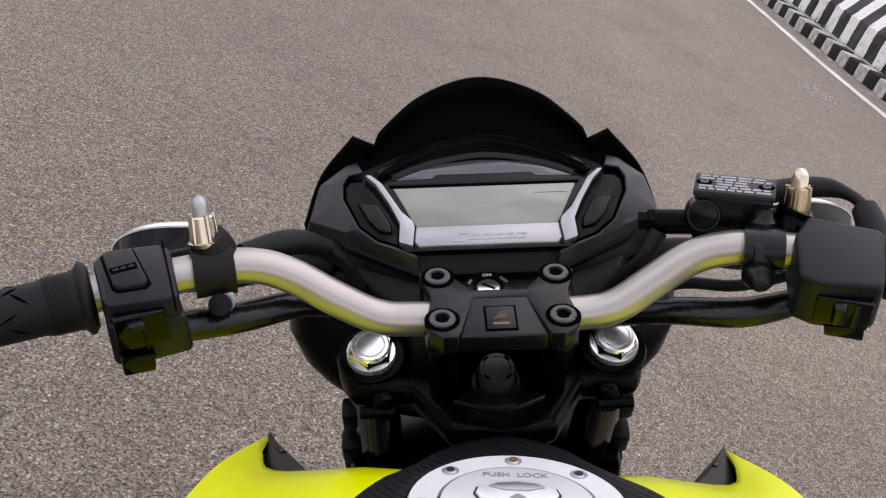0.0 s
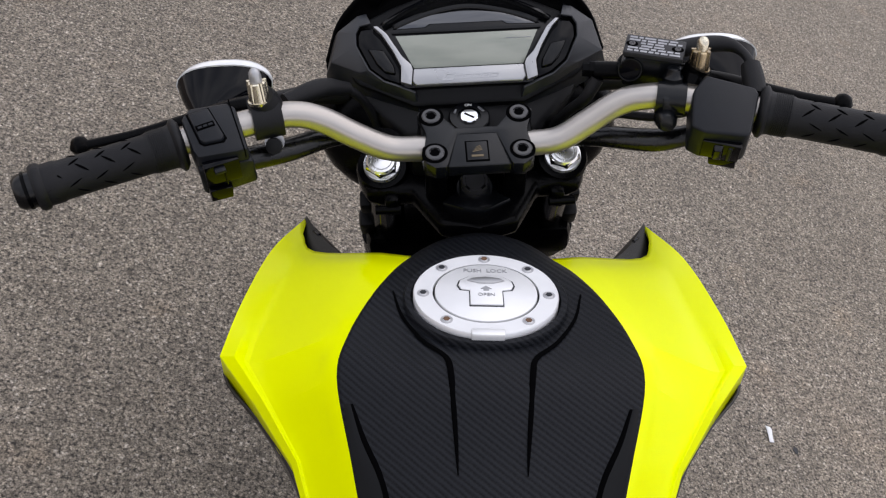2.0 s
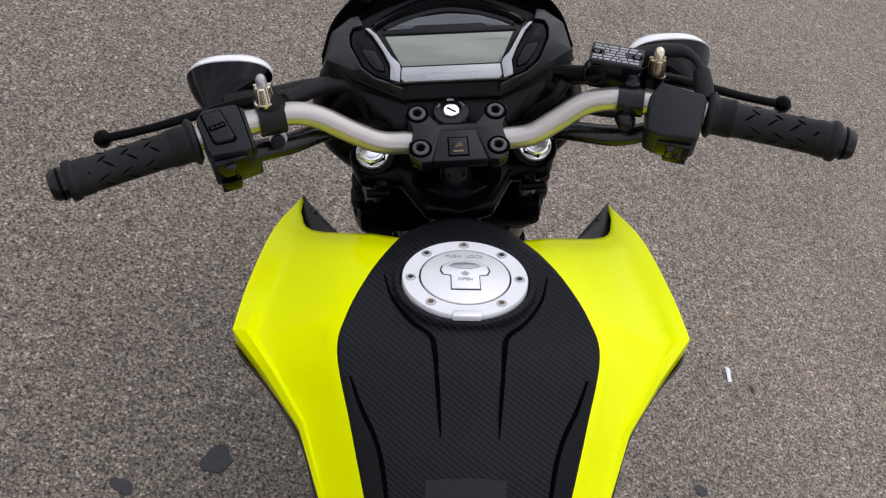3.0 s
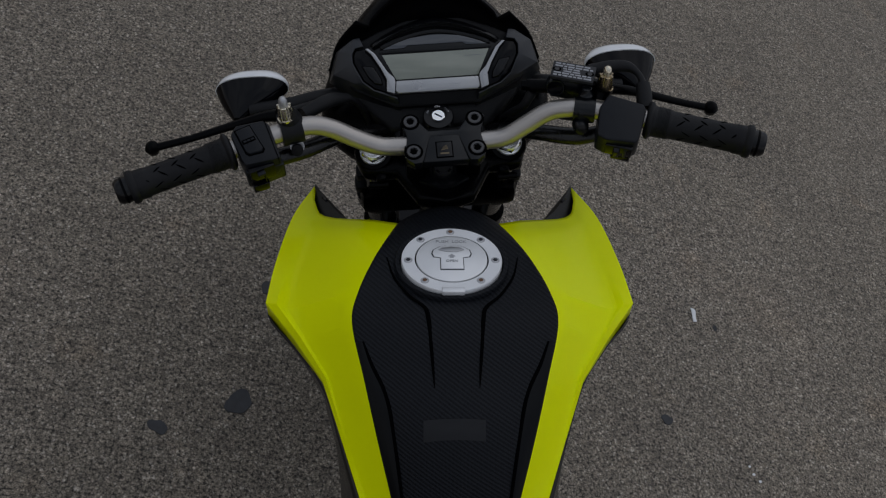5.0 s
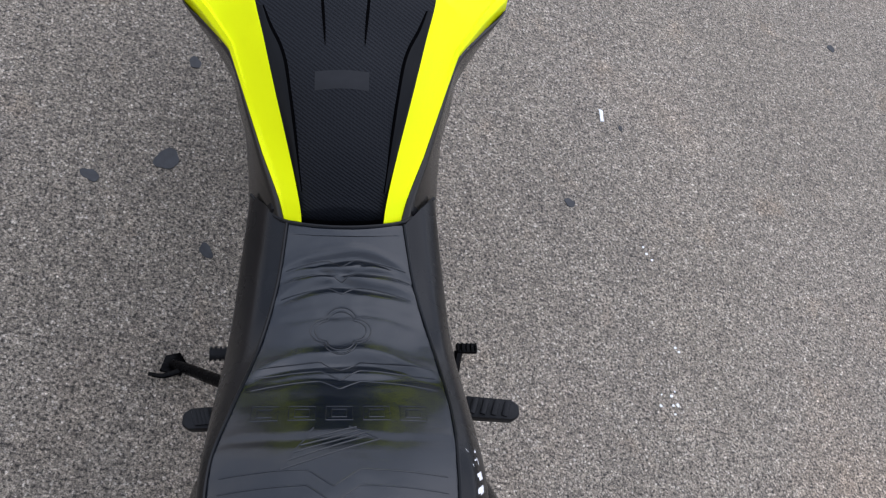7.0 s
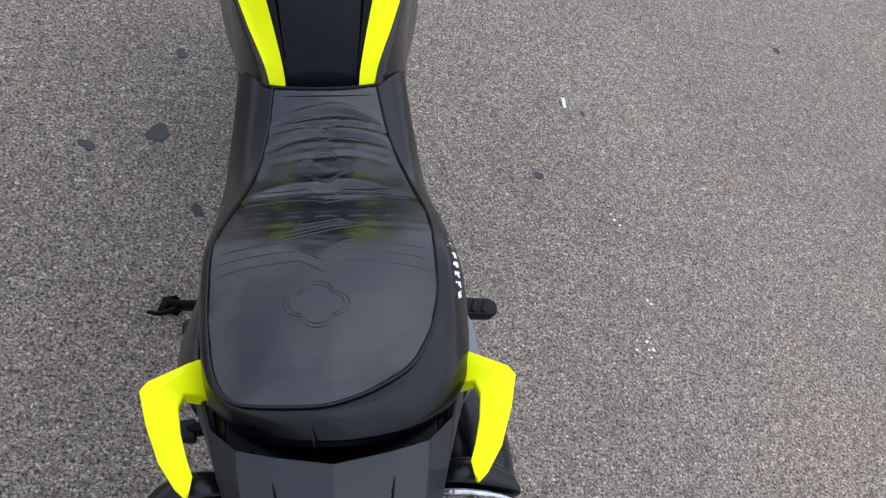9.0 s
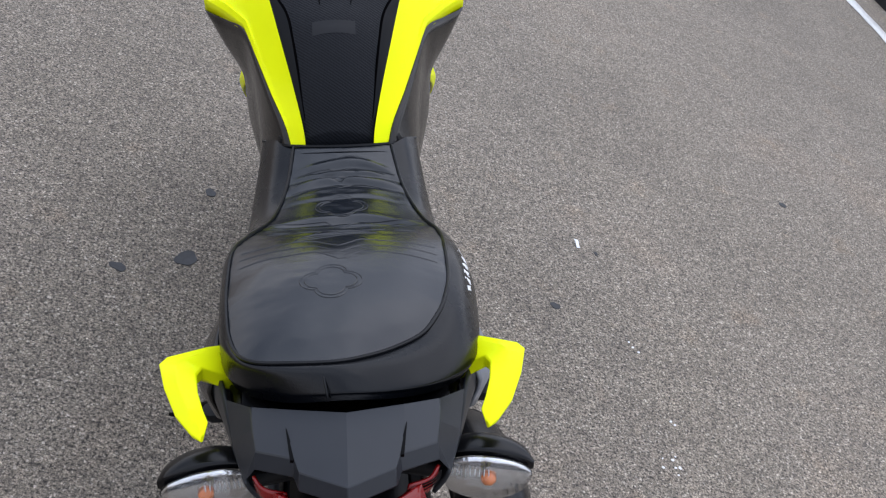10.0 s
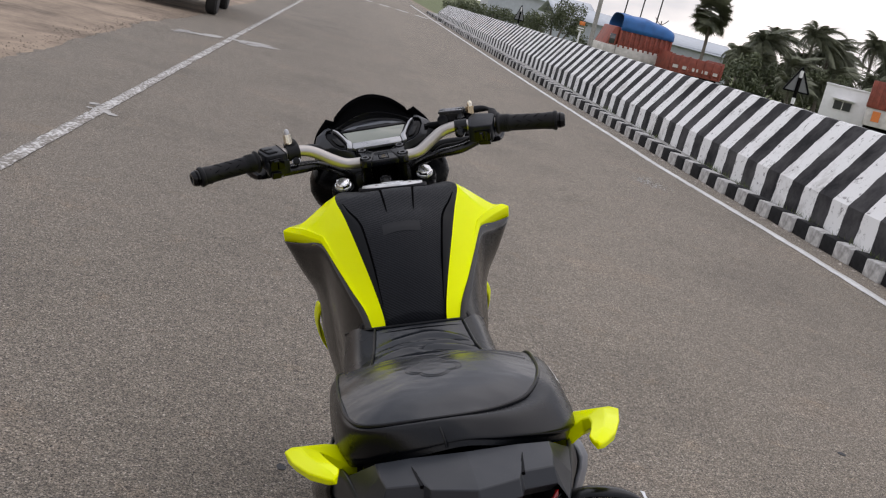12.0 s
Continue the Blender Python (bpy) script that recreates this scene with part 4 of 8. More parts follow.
def palm(name, m, height, seed, crown=2.2, label=""):
    rng = random.Random(seed)
    t = thing(name, m, label or "wind-blown coconut palm with long drooping fronds", "palm tree", "palms behind the barrier")
    lean = rng.uniform(-0.35, 0.35)
    path = [(0, 0, 0), (lean * 0.2, 0, height * 0.35), (lean * 0.6, 0.05, height * 0.7), (lean, 0.1, height)]
    part("trunk", tube(path, [0.17, 0.13, 0.11, 0.10], 9, 5), BARK, t)
    crown_part = Geo()
    for k in range(44):
        a = k * 2.4 + rng.uniform(-0.3, 0.3)
        m2 = Matrix.Translation((lean, 0.1, height)) @ pose(0, 0, 0, 0, rng.uniform(-62, 30), math.degrees(a)) @ pose(0, 0, 0, rng.uniform(-20, 20))
        f = frond(crown * rng.uniform(0.7, 1.15), rng.uniform(0.7, 1.45), rng, 64)
        f = f.moved(m2)
        # the wind pushes every frond the same way
        blown = []
        for x, y, z in f.v:
            d = math.sqrt((x - lean) ** 2 + (y - 0.1) ** 2 + (z - height) ** 2)
            blown.append((x + 0.30 * d**1.5, y, z - 0.06 * d**1.5))
        f.v = blown
        crown_part.add(f)
    part("crown", crown_part, FOLIAGE, t)
    return t


def leaf_cloud(g, c, rad, n, size, rng):
    for _ in range(n):
        while True:
            q = [rng.uniform(-1, 1) for _ in range(3)]
            if 0.2 < sum(v * v for v in q) < 1:
                break
        p = Vector((c[0] + q[0] * rad[0], c[1] + q[1] * rad[1], c[2] + q[2] * rad[2]))
        a, b = Vector([rng.uniform(-1, 1) for _ in range(3)]).normalized(), Vector([rng.uniform(-1, 1) for _ in range(3)]).normalized()
        s = size * rng.uniform(0.6, 1.4)
        g.add(Geo([p - a * s, p + b * s * 0.5, p + a * s, p - b * s * 0.5], [(0, 1, 2, 3)]))
    return g


def bush(name, m, spec, seed, label, n=260, size=0.14, material=None):
    rng = random.Random(seed)
    t = thing(name, m, label, "tree", "bushes behind the barrier")
    stem, crown = Geo(), Geo()
    for cx, cy, cz, r in spec:
        stem.add(tube([(cx * 0.2, cy * 0.2, 0), (cx * 0.6, cy * 0.6, cz * 0.6), (cx, cy, cz)], [0.10, 0.07, 0.03], 6, 3))
        for _ in range(7):
            o = [rng.uniform(-0.55, 0.55) * r for _ in range(3)]
            leaf_cloud(crown, (cx + o[0], cy + o[1], cz + o[2] * 0.8), (r * 0.55, r * 0.55, r * 0.5), n // 7, size, rng)
    part("trunk", stem, BARK, t)
    part("crown", crown, material or FOLIAGE_DARK, t)


def fan_palm(m, height):
    rng = random.Random(77)
    t = thing("fan_palm", m, "tall palmyra palm with a dense round crown", "palm tree", "palms behind the barrier")
    part("trunk", tube([(0, 0, 0), (0.05, 0, height * 0.5), (0, 0, height)], [0.15, 0.11, 0.10], 10, 5), BARK, t)
    g = Geo()
    for _ in range(125):
        d = Vector([rng.gauss(0, 1), rng.gauss(0, 1), rng.gauss(0.1, 1.0)]).normalized()
        side = d.cross(Vector((0.3, 0.2, 1))).normalized()
        up = side.cross(d)
        c = Vector((0, 0, height + 0.35)) + Vector((d.x, d.y, d.z * 1.25)) * rng.uniform(0.35, 0.85)
        for k in range(15):
            a = (k - 7) * 0.2
            tip = c + (d * math.cos(a) + side * math.sin(a)) * rng.uniform(0.6, 0.85) + Vector((0, 0, -0.14))
            w = (side * math.cos(a) - d * math.sin(a)) * 0.05
            g.add(Geo([tuple(c - w * 0.3), tuple(c + (tip - c) * 0.6 - w), tuple(tip), tuple(c + (tip - c) * 0.6 + w)], [(0, 1, 2, 3)]))
    part("crown", g, FOLIAGE, t)


def surroundings():
    parked_van()
    lorry()
    hut()
    shed()
    warning_sign(pose(10.88, 22.0, -1.2), "triangular warning sign seen from behind")
    warning_sign(pose(5.9, 35.0, -1.0) @ Matrix.Diagonal((0.55, 0.55, 0.9, 1)), "small triangular road sign by the barrier")
    s = thing("direction_sign", pose(7.08, 30.0, -0.9), "small green and yellow sign on a banded post", "road sign", "roadside signs")
    part("post", tube([(0, 0, -0.2), (0, 0, 2.0)], 0.03, 8, 2), PRINT_WHITE, s)
    part("board", box(-0.14, 0.14, -0.02, 0.0, 1.92, 2.12, 0.004), FOLIAGE, s, "green board with pale bars")
    part("top_board", box(-0.08, 0.10, -0.02, 0.0, 2.14, 2.26, 0.004), AMBER, s, "yellow board")
    for k in range(2):
        part("bar", box(-0.10, 0.10, -0.026, -0.021, 1.97 + k * 0.07, 2.0 + k * 0.07), PRINT_WHITE, s)
    pole = thing("utility_pole", pose(14.67, 60.0, -1.2), "tall pale concrete utility pole", "pole", "poles")
    part("shaft", tube([(0, 0, 0), (0, 0, 8.5)], [0.16, 0.10], 8, 3), CONCRETE, pole)
    for x, hgt in ((26.8, 9), (28.5, 9.4), (30.3, 9.6), (20.2, 7.5)):
        p2 = thing("thin_pole", pose(x, 100.0, -1.2), "thin dark pole above the sheds", "pole", "poles")
        part("shaft", tube([(0, 0, 0), (0.2, 0, hgt)], 0.07, 6, 2), METAL_BLACK, p2)
    ant = thing("roof_mast", pose(14.9, 47.5, -1.2), "thin mast with forked top by the lorry", "pole", "poles")
    part("shaft", tube([(0, 0, 0), (0, 0, 3.5)], 0.03, 6, 2), METAL_BLACK, ant)
    part("fork", tube([(-0.35, 0, 3.6), (0, 0, 3.3), (0.35, 0, 3.6)], 0.02, 6, 2), METAL_BLACK, ant)
    fan_palm(pose(21.75, 60.0, -1.2), 4.6)
    for k, (x, y, top, crown) in enumerate(((28.3, 70, 2.8, 1.9), (29.9, 70, 4.2, 2.2), (31.8, 73, 4.6, 2.4), (33.2, 70, 5.4, 2.5), (35.2, 71, 4.7, 2.3), (36.6, 74, 4.4, 2.2), (38.1, 70, 5.6, 2.6), (40.2, 71, 4.6, 2.4), (28.6, 68, 2.4, 1.9), (31.0, 67, 2.8, 2.0), (34.4, 68, 3.0, 2.0), (37.2, 67, 3.1, 2.0), (42.3, 70, 5.0, 2.4), (29.0, 62, 1.8, 1.8), (31.4, 63, 1.9, 1.9), (33.6, 62, 1.7, 1.8), (36.0, 63, 2.0, 1.9), (38.6, 63, 2.0, 1.9), (30.4, 77, 3.0, 2.1), (32.6, 78, 3.6, 2.4), (36.0, 77, 3.6, 2.4), (39.6, 78, 3.8, 2.5), (43.0, 77, 3.8, 2.4))):
        palm("coconut_palm", pose(x, y, -1.2, 0, 0, 0), top, 30 + k, crown)
    for k in range(7):
        x = 26.8 + k * 2.4
        bush("undergrowth", pose(x, 66 + (k % 2), -1.2), [(-0.8, 0, 1.5, 1.1), (0.5, 0.3, 2.2, 1.2), (1.2, 0, 1.0, 1.0), (-0.2, 0, 0.6, 0.9), (1.3, 0.6, 2.7, 0.8)], 60 + k, "dense green undergrowth beneath the palms", 420, 0.15)
    bush("leafy_tree", pose(14.3, 70, -1.2), [(-1.3, 0, 1.9, 1.0), (-0.3, 0.3, 2.5, 1.2), (0.8, 0, 2.9, 1.2), (1.4, 0.2, 2.1, 0.9)], 90, "round dark green tree beyond the barrier", 1500, 0.085)
    for k in range(9):
        bush("hedge_bush", pose(9.0 + k * 0.95, 88 + 2 * (k % 3), -1.2), [(-0.6, 0, 1.3, 0.9), (0.5, 0.2, 1.6, 0.9)], 110 + k, "low dull green bush in the field", 420, 0.11)
    for k in range(5):
        bush("hedge_bush", pose(16.6 + k * 1.2, 72, -1.2), [(-0.4, 0, 0.9, 0.7), (0.5, 0.2, 1.1, 0.8)], 140 + k, "low dull green bush in the field", 420, 0.10)


surroundings()


# ---- the motorcycle: x right, y forward, z up, leaning on its side stand ----
BIKE = pose(0.3053, -0.0275, 0.0, 0, -17.96, 2.18)
STEER = pose(-0.007, 0.163, 1.006, 0, -2.4, 3.8)
bike = thing("motorcycle", BIKE, "black and fluorescent yellow motorcycle leaning on its side stand", "motorcycle")


def both(name, geo, material, parent, label="", m=None, **kw):
    """The same part on the right and, mirrored, on the left."""
    made = []
    for g in (geo, geo.mirrored()):
        made.append(part(name, g.moved(m) if m is not None else g, material, parent, label, **kw))
    return made


def inward(p, d):
    return (p[0], p[1], p[2] - d)


# pad edge and outer edge of the yellow shrouds, right side, front to rear
PAD_EDGE = [(0.0620, 0.104, 0.912), (0.0745, 0.055, 0.944), (0.0900, 0.005, 0.965), (0.1045, -0.045, 0.975), (0.1100, -0.084, 0.973), (0.0965, -0.140, 0.951), (0.0815, -0.195, 0.915), (0.0645, -0.250, 0.867), (0.0530, -0.292, 0.828), (0.050, -0.310, 0.802), (0.046, -0.328, 0.768)]
MID_EDGE = [(0.113, 0.112, 0.900), (0.130, 0.066, 0.905), (0.142, 0.012, 0.913), (0.146, -0.045, 0.925), (0.137, -0.085, 0.933), (0.123, -0.122, 0.925), (0.104, -0.180, 0.897), (0.083, -0.238, 0.857), (0.068, -0.285, 0.822), (0.060, -0.308, 0.798), (0.056, -0.326, 0.766)]
OUT_EDGE = [(0.174, 0.222, 0.847), (0.195, 0.145, 0.876), (0.208, 0.056, 0.896), (0.213, -0.013, 0.909), (0.178, -0.062, 0.911), (0.143, -0.117, 0.911), (0.121, -0.175, 0.881), (0.099, -0.235, 0.853), (0.081, -0.276, 0.830), (0.070, -0.306, 0.794), (0.064, -0.324, 0.764)]
LIPS = [0.004, 0.014, 0.019, 0.022, 0.018, 0.009, 0.006, 0.006, 0.006, 0.006, 0.006]


CAP = pose(-0.0015, 0.002, 0.974, -10.5) @ Matrix.Translation((0, 0, -0.983))


def tank():
    pad_rows, yellow_rows, side_rows = [], [], []
    centre = [(0.117, 0.926), (0.060, 0.950), (0.005, 0.960), (-0.045, 0.969), (-0.090, 0.979), (-0.140, 0.961), (-0.195, 0.938), (-0.250, 0.885), (-0.292, 0.840), (-0.312, 0.816), (-0.330, 0.786)]
    for k, (e, (cy, cz)) in enumerate(zip(PAD_EDGE, centre)):
        x, y, z = e
        row = []
        for s in (-1.0, -0.86, -0.6, -0.3, 0.0, 0.3, 0.6, 0.86, 1.0):
            a = abs(s)
            bulge = 1 - a**2.6
            row.append((x * s, y + (cy - y) * (1 - a * a), z + (cz - z) * bulge + 0.004 * (1 - a)))
        pad_rows.append(row)
    last = [(x * 1.06, y + 0.004, z - 0.012) for x, y, z in pad_rows[8]]
    roll = [[(x * 0.99, y - dy, z - dz) for x, y, z in last] for dy, dz in ((0.007, 0.016), (0.010, 0.045))]
    skin = surf(pad_rows[:8] + [last] + roll, 6, 4)
    cloud = np.array(skin.v)

    def on_pad(x, y, lift):
        d = np.hypot(cloud[:, 0] - x, cloud[:, 1] - y)
        near = np.argsort(d)[:4]
        w = 1 / (d[near] + 1e-4)
        return (x, y, float((cloud[near, 2] * w).sum() / w.sum()) + lift)

    pad = part("tank_pad", skin, PAD, bike, "black woven-look vinyl tank cover", solid=0.005, offset=1.0)
    # raised collar round the filler; its two shallow creases are tubes coloured as shade
    collar = ring(ellipse(0.0640, 0.0605, 64), ellipse(0.0585, 0.0550, 64), 0.958, 0.9790, CAP, 0.0015)
    part("filler_collar", collar, PAD, pad)
    for s in (-1, 1):
        lines = [(s * 0.074, 0.012, 0.9665), (s * 0.066, -0.020, 0.974), (s * 0.050, -0.048, 0.981), (s * 0.033, -0.068, 0.986), (s * 0.029, -0.086, 0.985), (s * 0.0265, -0.115, 0.978), (s * 0.0245, -0.140, 0.9695), (s * 0.0235, -0.155, 0.964)]
        lines = [on_pad(x, y, 0.0010) for x, y, _ in lines]
        part("crease", tube(lines, [0.0007, 0.0013, 0.0016, 0.0021, 0.0023, 0.0019, 0.0012, 0.0004], 8, 4, flat=0.35), GROOVE_SHADE, pad)
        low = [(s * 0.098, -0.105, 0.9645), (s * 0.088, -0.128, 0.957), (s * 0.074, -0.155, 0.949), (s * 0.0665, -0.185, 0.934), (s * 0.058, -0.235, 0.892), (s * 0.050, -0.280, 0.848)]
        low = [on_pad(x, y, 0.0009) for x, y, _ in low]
        part("crease", tube(low, [0.0010, 0.0021, 0.0023, 0.0021, 0.0016, 0.0006], 8, 4, flat=0.35), GROOVE_SHADE, pad)
        edge = [(s * 0.1035, -0.105, 0), (s * 0.0980, -0.130, 0), (s * 0.0910, -0.155, 0), (s * 0.0815, -0.190, 0), (s * 0.0680, -0.235, 0), (s * 0.0555, -0.280, 0)]
        facet = surf([[a, tuple((p + q) / 2 + (0.0012 if n == 2 else 0) for n, (p, q) in enumerate(zip(a, on_pad(b[0], b[1], 0.0008)))), on_pad(b[0], b[1], 0.0008)] for a, b in zip(low, edge)], 4, 2)
        part("smooth_facet", facet if s > 0 else Geo(facet.v, [q[::-1] for q in facet.f]), FACET, pad, "plain black facet along the pad's edge")
    badge = surf([[on_pad(x, y, 0.0007) for x in (-0.035, -0.014, 0.008, 0.029)] for y in (-0.185, -0.191, -0.197, -0.203)], 2, 2)
    part("plain_patch", badge, PATCH, pad, "faint rectangular patch")
    for i, o, q, lip in zip(PAD_EDGE, MID_EDGE, OUT_EDGE, LIPS):
        down = (0.155, 0.147, 0.870) if q[1] > 0.2 else tuple((a + b) / 2 for a, b in zip(o, q))
        swell = float(np.interp(-q[1], [-0.2, 0.02, 0.12, 0.2], [1.0, 1.0, 0.25, 0.0]))
        brim = float(np.interp(-q[1], [-0.06, 0.0, 0.02, 0.12, 0.18], [0.0, 0.3, 1.0, 1.0, 0.0]))
        # a narrow shoulder beside the pad, a broad outer face, and a turned-down band along the rear edge
        share = float(np.interp(-q[1], [-0.2, 0.1, 0.2, 0.3], [0.30, 0.30, 0.5, 0.5]))
        o = tuple(a + (b - a) * share for a, b in zip(i, down))
        o = (o[0], o[1], o[2] + 0.0035 * swell)
        up = tuple((a + b) / 2 for a, b in zip(i, o))
        near = (0.1712, 0.188, 0.857) if q[1] > 0.2 else tuple(a + (b - a) * 0.60 for a, b in zip(down, q))
        yellow_rows.append([(i[0] * 0.985, i[1], i[2] - 0.004), i, up, o, (down[0], down[1], down[2] + 0.004 * swell), (near[0], near[1], near[2] + 0.0045 * brim + 0.0010 * swell), q, (q[0] * 0.995, q[1] - 0.002, q[2] - lip)])
        side_rows.append((q[0] * 0.985, q[1] - 0.002, q[2] - lip + 0.003))
    # inner columns flow, outer ones bend sharply at the widest point
    cols = np.asarray(yellow_rows, float)
    lines = []
    for c in range(cols.shape[1]):
        col = cols[:, c]
        if c < 3:
            lines.append(catmull(col, 6))
            continue
        front = catmull(col[:4], 6)
        rear = [front]
        for a, b in zip(col[3:-1], col[4:]):
            rear.append(a + (b - a) * (np.arange(1, 7) / 6)[:, None])
        lines.append(np.concatenate(rear))
    sheet = np.stack(lines, 1)
    fine = []
    for r in sheet:
        fine.append(np.concatenate([r[:1], catmull(r[1:4], 4), catmull(r[3:6], 4)[1:], r[6:]]))
    g = grid(np.array(fine))
    both("tank_shroud", g, YELLOW, bike, "fluorescent yellow tank shroud", angle=14, solid=0.003, offset=1.0)
    # black inlet under each shroud tip
    inlet = surf([[(0.174, 0.220, 0.846), (0.171, 0.223, 0.845), (0.166, 0.205, 0.770)], [(0.1695, 0.184, 0.853), (0.157, 0.201, 0.850), (0.152, 0.190, 0.770)], [(0.161, 0.156, 0.861), (0.142, 0.176, 0.857), (0.138, 0.170, 0.770)], [(0.144, 0.132, 0.872), (0.130, 0.155, 0.864), (0.128, 0.145, 0.770)], [(0.114, 0.108, 0.888), (0.114, 0.122, 0.880), (0.118, 0.104, 0.770)]], 6, 3)
    both("air_inlet", inlet, INLET, bike, "black ribbed inlet under the shroud tip", solid=0.004)
    slot = surf([[(0.1600, 0.1960, 0.8535), (0.1622, 0.1930, 0.8540)], [(0.1530, 0.1850, 0.8575), (0.1552, 0.1820, 0.8580)]], 3, 2)
    both("inlet_slot", slot, BLACK_GLOSS, bike, solid=0.003)
    # dark side panels between shroud and frame
    lower = [(0.150, 0.185, 0.760), (0.164, 0.110, 0.765), (0.166, 0.050, 0.768), (0.160, -0.005, 0.768), (0.146, -0.055, 0.766), (0.134, -0.095, 0.762), (0.126, -0.160, 0.745), (0.122, -0.220, 0.730), (0.118, -0.270, 0.728), (0.114, -0.312, 0.735), (0.110, -0.330, 0.730)]
    rows = []
    for (x, y, z), (lx, ly, lz) in zip(side_rows, lower):
        rows.append([(x, y, z), ((x + lx) / 2 + 0.001, (y + ly) / 2, (z + lz) / 2), (lx, ly, lz), (lx * 0.97, ly - 0.005, lz - 0.09), (lx * 0.9, ly - 0.01, lz - 0.16)])
    both("side_panel", surf(rows, 5, 3), SIDE_DARK, bike, "glossy dark brown-grey side panel", solid=0.003)
    spine = [(0.158, -0.005, 0.758, 0.004), (0.173, 0.055, 0.722, 0.014), (0.178, 0.130, 0.668, 0.016), (0.174, 0.230, 0.592, 0.011), (0.160, 0.330, 0.515, 0.003)]
    flash = surf([[(x, y + w * 0.6, z + w), (x + 0.004, y, z), (x - 0.002, y - w * 0.6, z - w)] for x, y, z, w in spine], 5, 3)
    both("lower_flash", flash, YELLOW, bike, "narrow yellow flash on the lower cowl", solid=0.004)
    # filler cap
    cap_m = CAP
    cap = part("filler_cap", ring(ellipse(0.0565, 0.0530, 64), ellipse(0.0415, 0.0389, 64), 0.972, 0.9825, cap_m, 0.0012), CAP_SILVER, bike, "satin aluminium filler ring")
    part("cap_seal", prism(ellipse(0.0418, 0.0392, 64), 0.970, 0.9795, cap_m), BLACK_SMOOTH, cap)
    lid = part("lid", prism(ellipse(0.0398, 0.0373, 64), 0.9785, 0.9832, cap_m, 0.0009), CAP_SILVER, cap, "satin aluminium lid")
    flap = [(-0.0215, 0.006), (-0.020, 0.0115), (-0.013, 0.0165), (-0.006, 0.0185), (0.006, 0.0185), (0.013, 0.0165), (0.020, 0.0115), (0.0215, 0.006), (0.0195, 0.0015), (0.0125, 0.0005), (0.0125, -0.0165), (-0.0125, -0.0165), (-0.0125, 0.0005), (-0.0195, 0.0015)]
    flap = [(x, y * 1.12) for x, y in flap]
    groove = [(x * 1.06, y * 1.05) for x, y in flap]
    part("flap_gap", prism(groove, 0.9825, 0.9836, cap_m), GREY_TAIL, lid)
    part("key_flap", prism(flap, 0.983, 0.9850, cap_m, 0.0009), CAP_SILVER, lid, "key flap")
    part("flap_slope", prism([(-0.015, 0.0120), (-0.006, 0.0085), (0.006, 0.0085), (0.015, 0.0120), (0.010, 0.0155), (0, 0.0172), (-0.010, 0.0155)], 0.985, 0.9858, cap_m, 0.0004), SILVER, lid)
    part("lettering", lettering("PUSH  LOCK", 0.0062, 0.0003, cap_m @ pose(0, 0.0280, 0.9834)), SILVER, lid, "raised words on the lid")
    part("lettering", lettering("OPEN", 0.0052, 0.0003, cap_m @ pose(0, -0.0065, 0.9852)), SILVER, lid, "raised word on the flap")
    part("open_arrow", prism([(-0.0022, -0.001), (0.0022, -0.001), (0.0022, 0.0012), (0.0042, 0.0012), (0, 0.0050), (-0.0042, 0.0012), (-0.0022, 0.0012)], 0.985, 0.9855, cap_m), SILVER, lid)
    part("hinge", box(-0.0125, 0.0125, -0.0552, -0.0470, 0.976, 0.9845, 0.0015, cap_m), CAP_SILVER, cap)
    for a, rusty in ((90, 1), (45, 0), (135, 0), (-3, 0), (183, 0), (-51, 1), (231, 1)):
        x, y = 0.0487 * math.cos(radians(a)), 0.0457 * math.sin(radians(a))
        at = cap_m @ Matrix.Translation((x, y, 0.9822))
        screw = part("screw", lathe([(0.0048, 0.0), (0.0048, 0.0006), (0.0040, 0.0008), (0.0034, 0.0006), (0.0030, 0.0010), (0.0022, 0.0012)], at, 18), STEEL, cap)
        part("socket", lathe([(0.0026, 0.0), (0.0026, 0.0016)], at, 6), RUST if rusty else GREY_TAIL, screw, "rusty socket" if rusty else "")


# seat lines, right side, front to rear
SEAM_R = [(0.076, -0.306, 0.803), (0.088, -0.385, 0.786), (0.107, -0.470, 0.793), (0.120, -0.570, 0.842), (0.121, -0.640, 0.873), (0.118, -0.714, 0.886), (0.108, -0.765, 0.894), (0.094, -0.797, 0.895), (0.078, -0.820, 0.896), (0.051, -0.840, 0.899), (0.022, -0.856, 0.904), (-0.010, -0.866, 0.908)]
SEAM_L = [(-0.068, -0.306, 0.803), (-0.077, -0.385, 0.786), (-0.093, -0.470, 0.793), (-0.114, -0.570, 0.842), (-0.127, -0.640, 0.873), (-0.127, -0.714, 0.886), (-0.123, -0.770, 0.894), (-0.117, -0.812, 0.896), (-0.106, -0.842, 0.900), (-0.088, -0.858, 0.904), (-0.055, -0.8645, 0.907), (-0.010, -0.866, 0.908)]
SKIRT = [(0.117, -0.247, 0.778), (0.130, -0.390, 0.742), (0.141, -0.490, 0.752), (0.150, -0.570, 0.795), (0.155, -0.640, 0.826), (0.153, -0.715, 0.838), (0.144, -0.790, 0.852), (0.119, -0.845, 0.868), (0.064, -0.883, 0.888), (0.0, -0.895, 0.899)]
HEM = [(0.121, -0.250, 0.725), (0.131, -0.390, 0.690), (0.139, -0.490, 0.700), (0.147, -0.570, 0.745), (0.151, -0.640, 0.785), (0.148, -0.715, 0.805), (0.138, -0.785, 0.828), (0.115, -0.842, 0.850), (0.063, -0.886, 0.876), (0.0, -0.900, 0.890)]
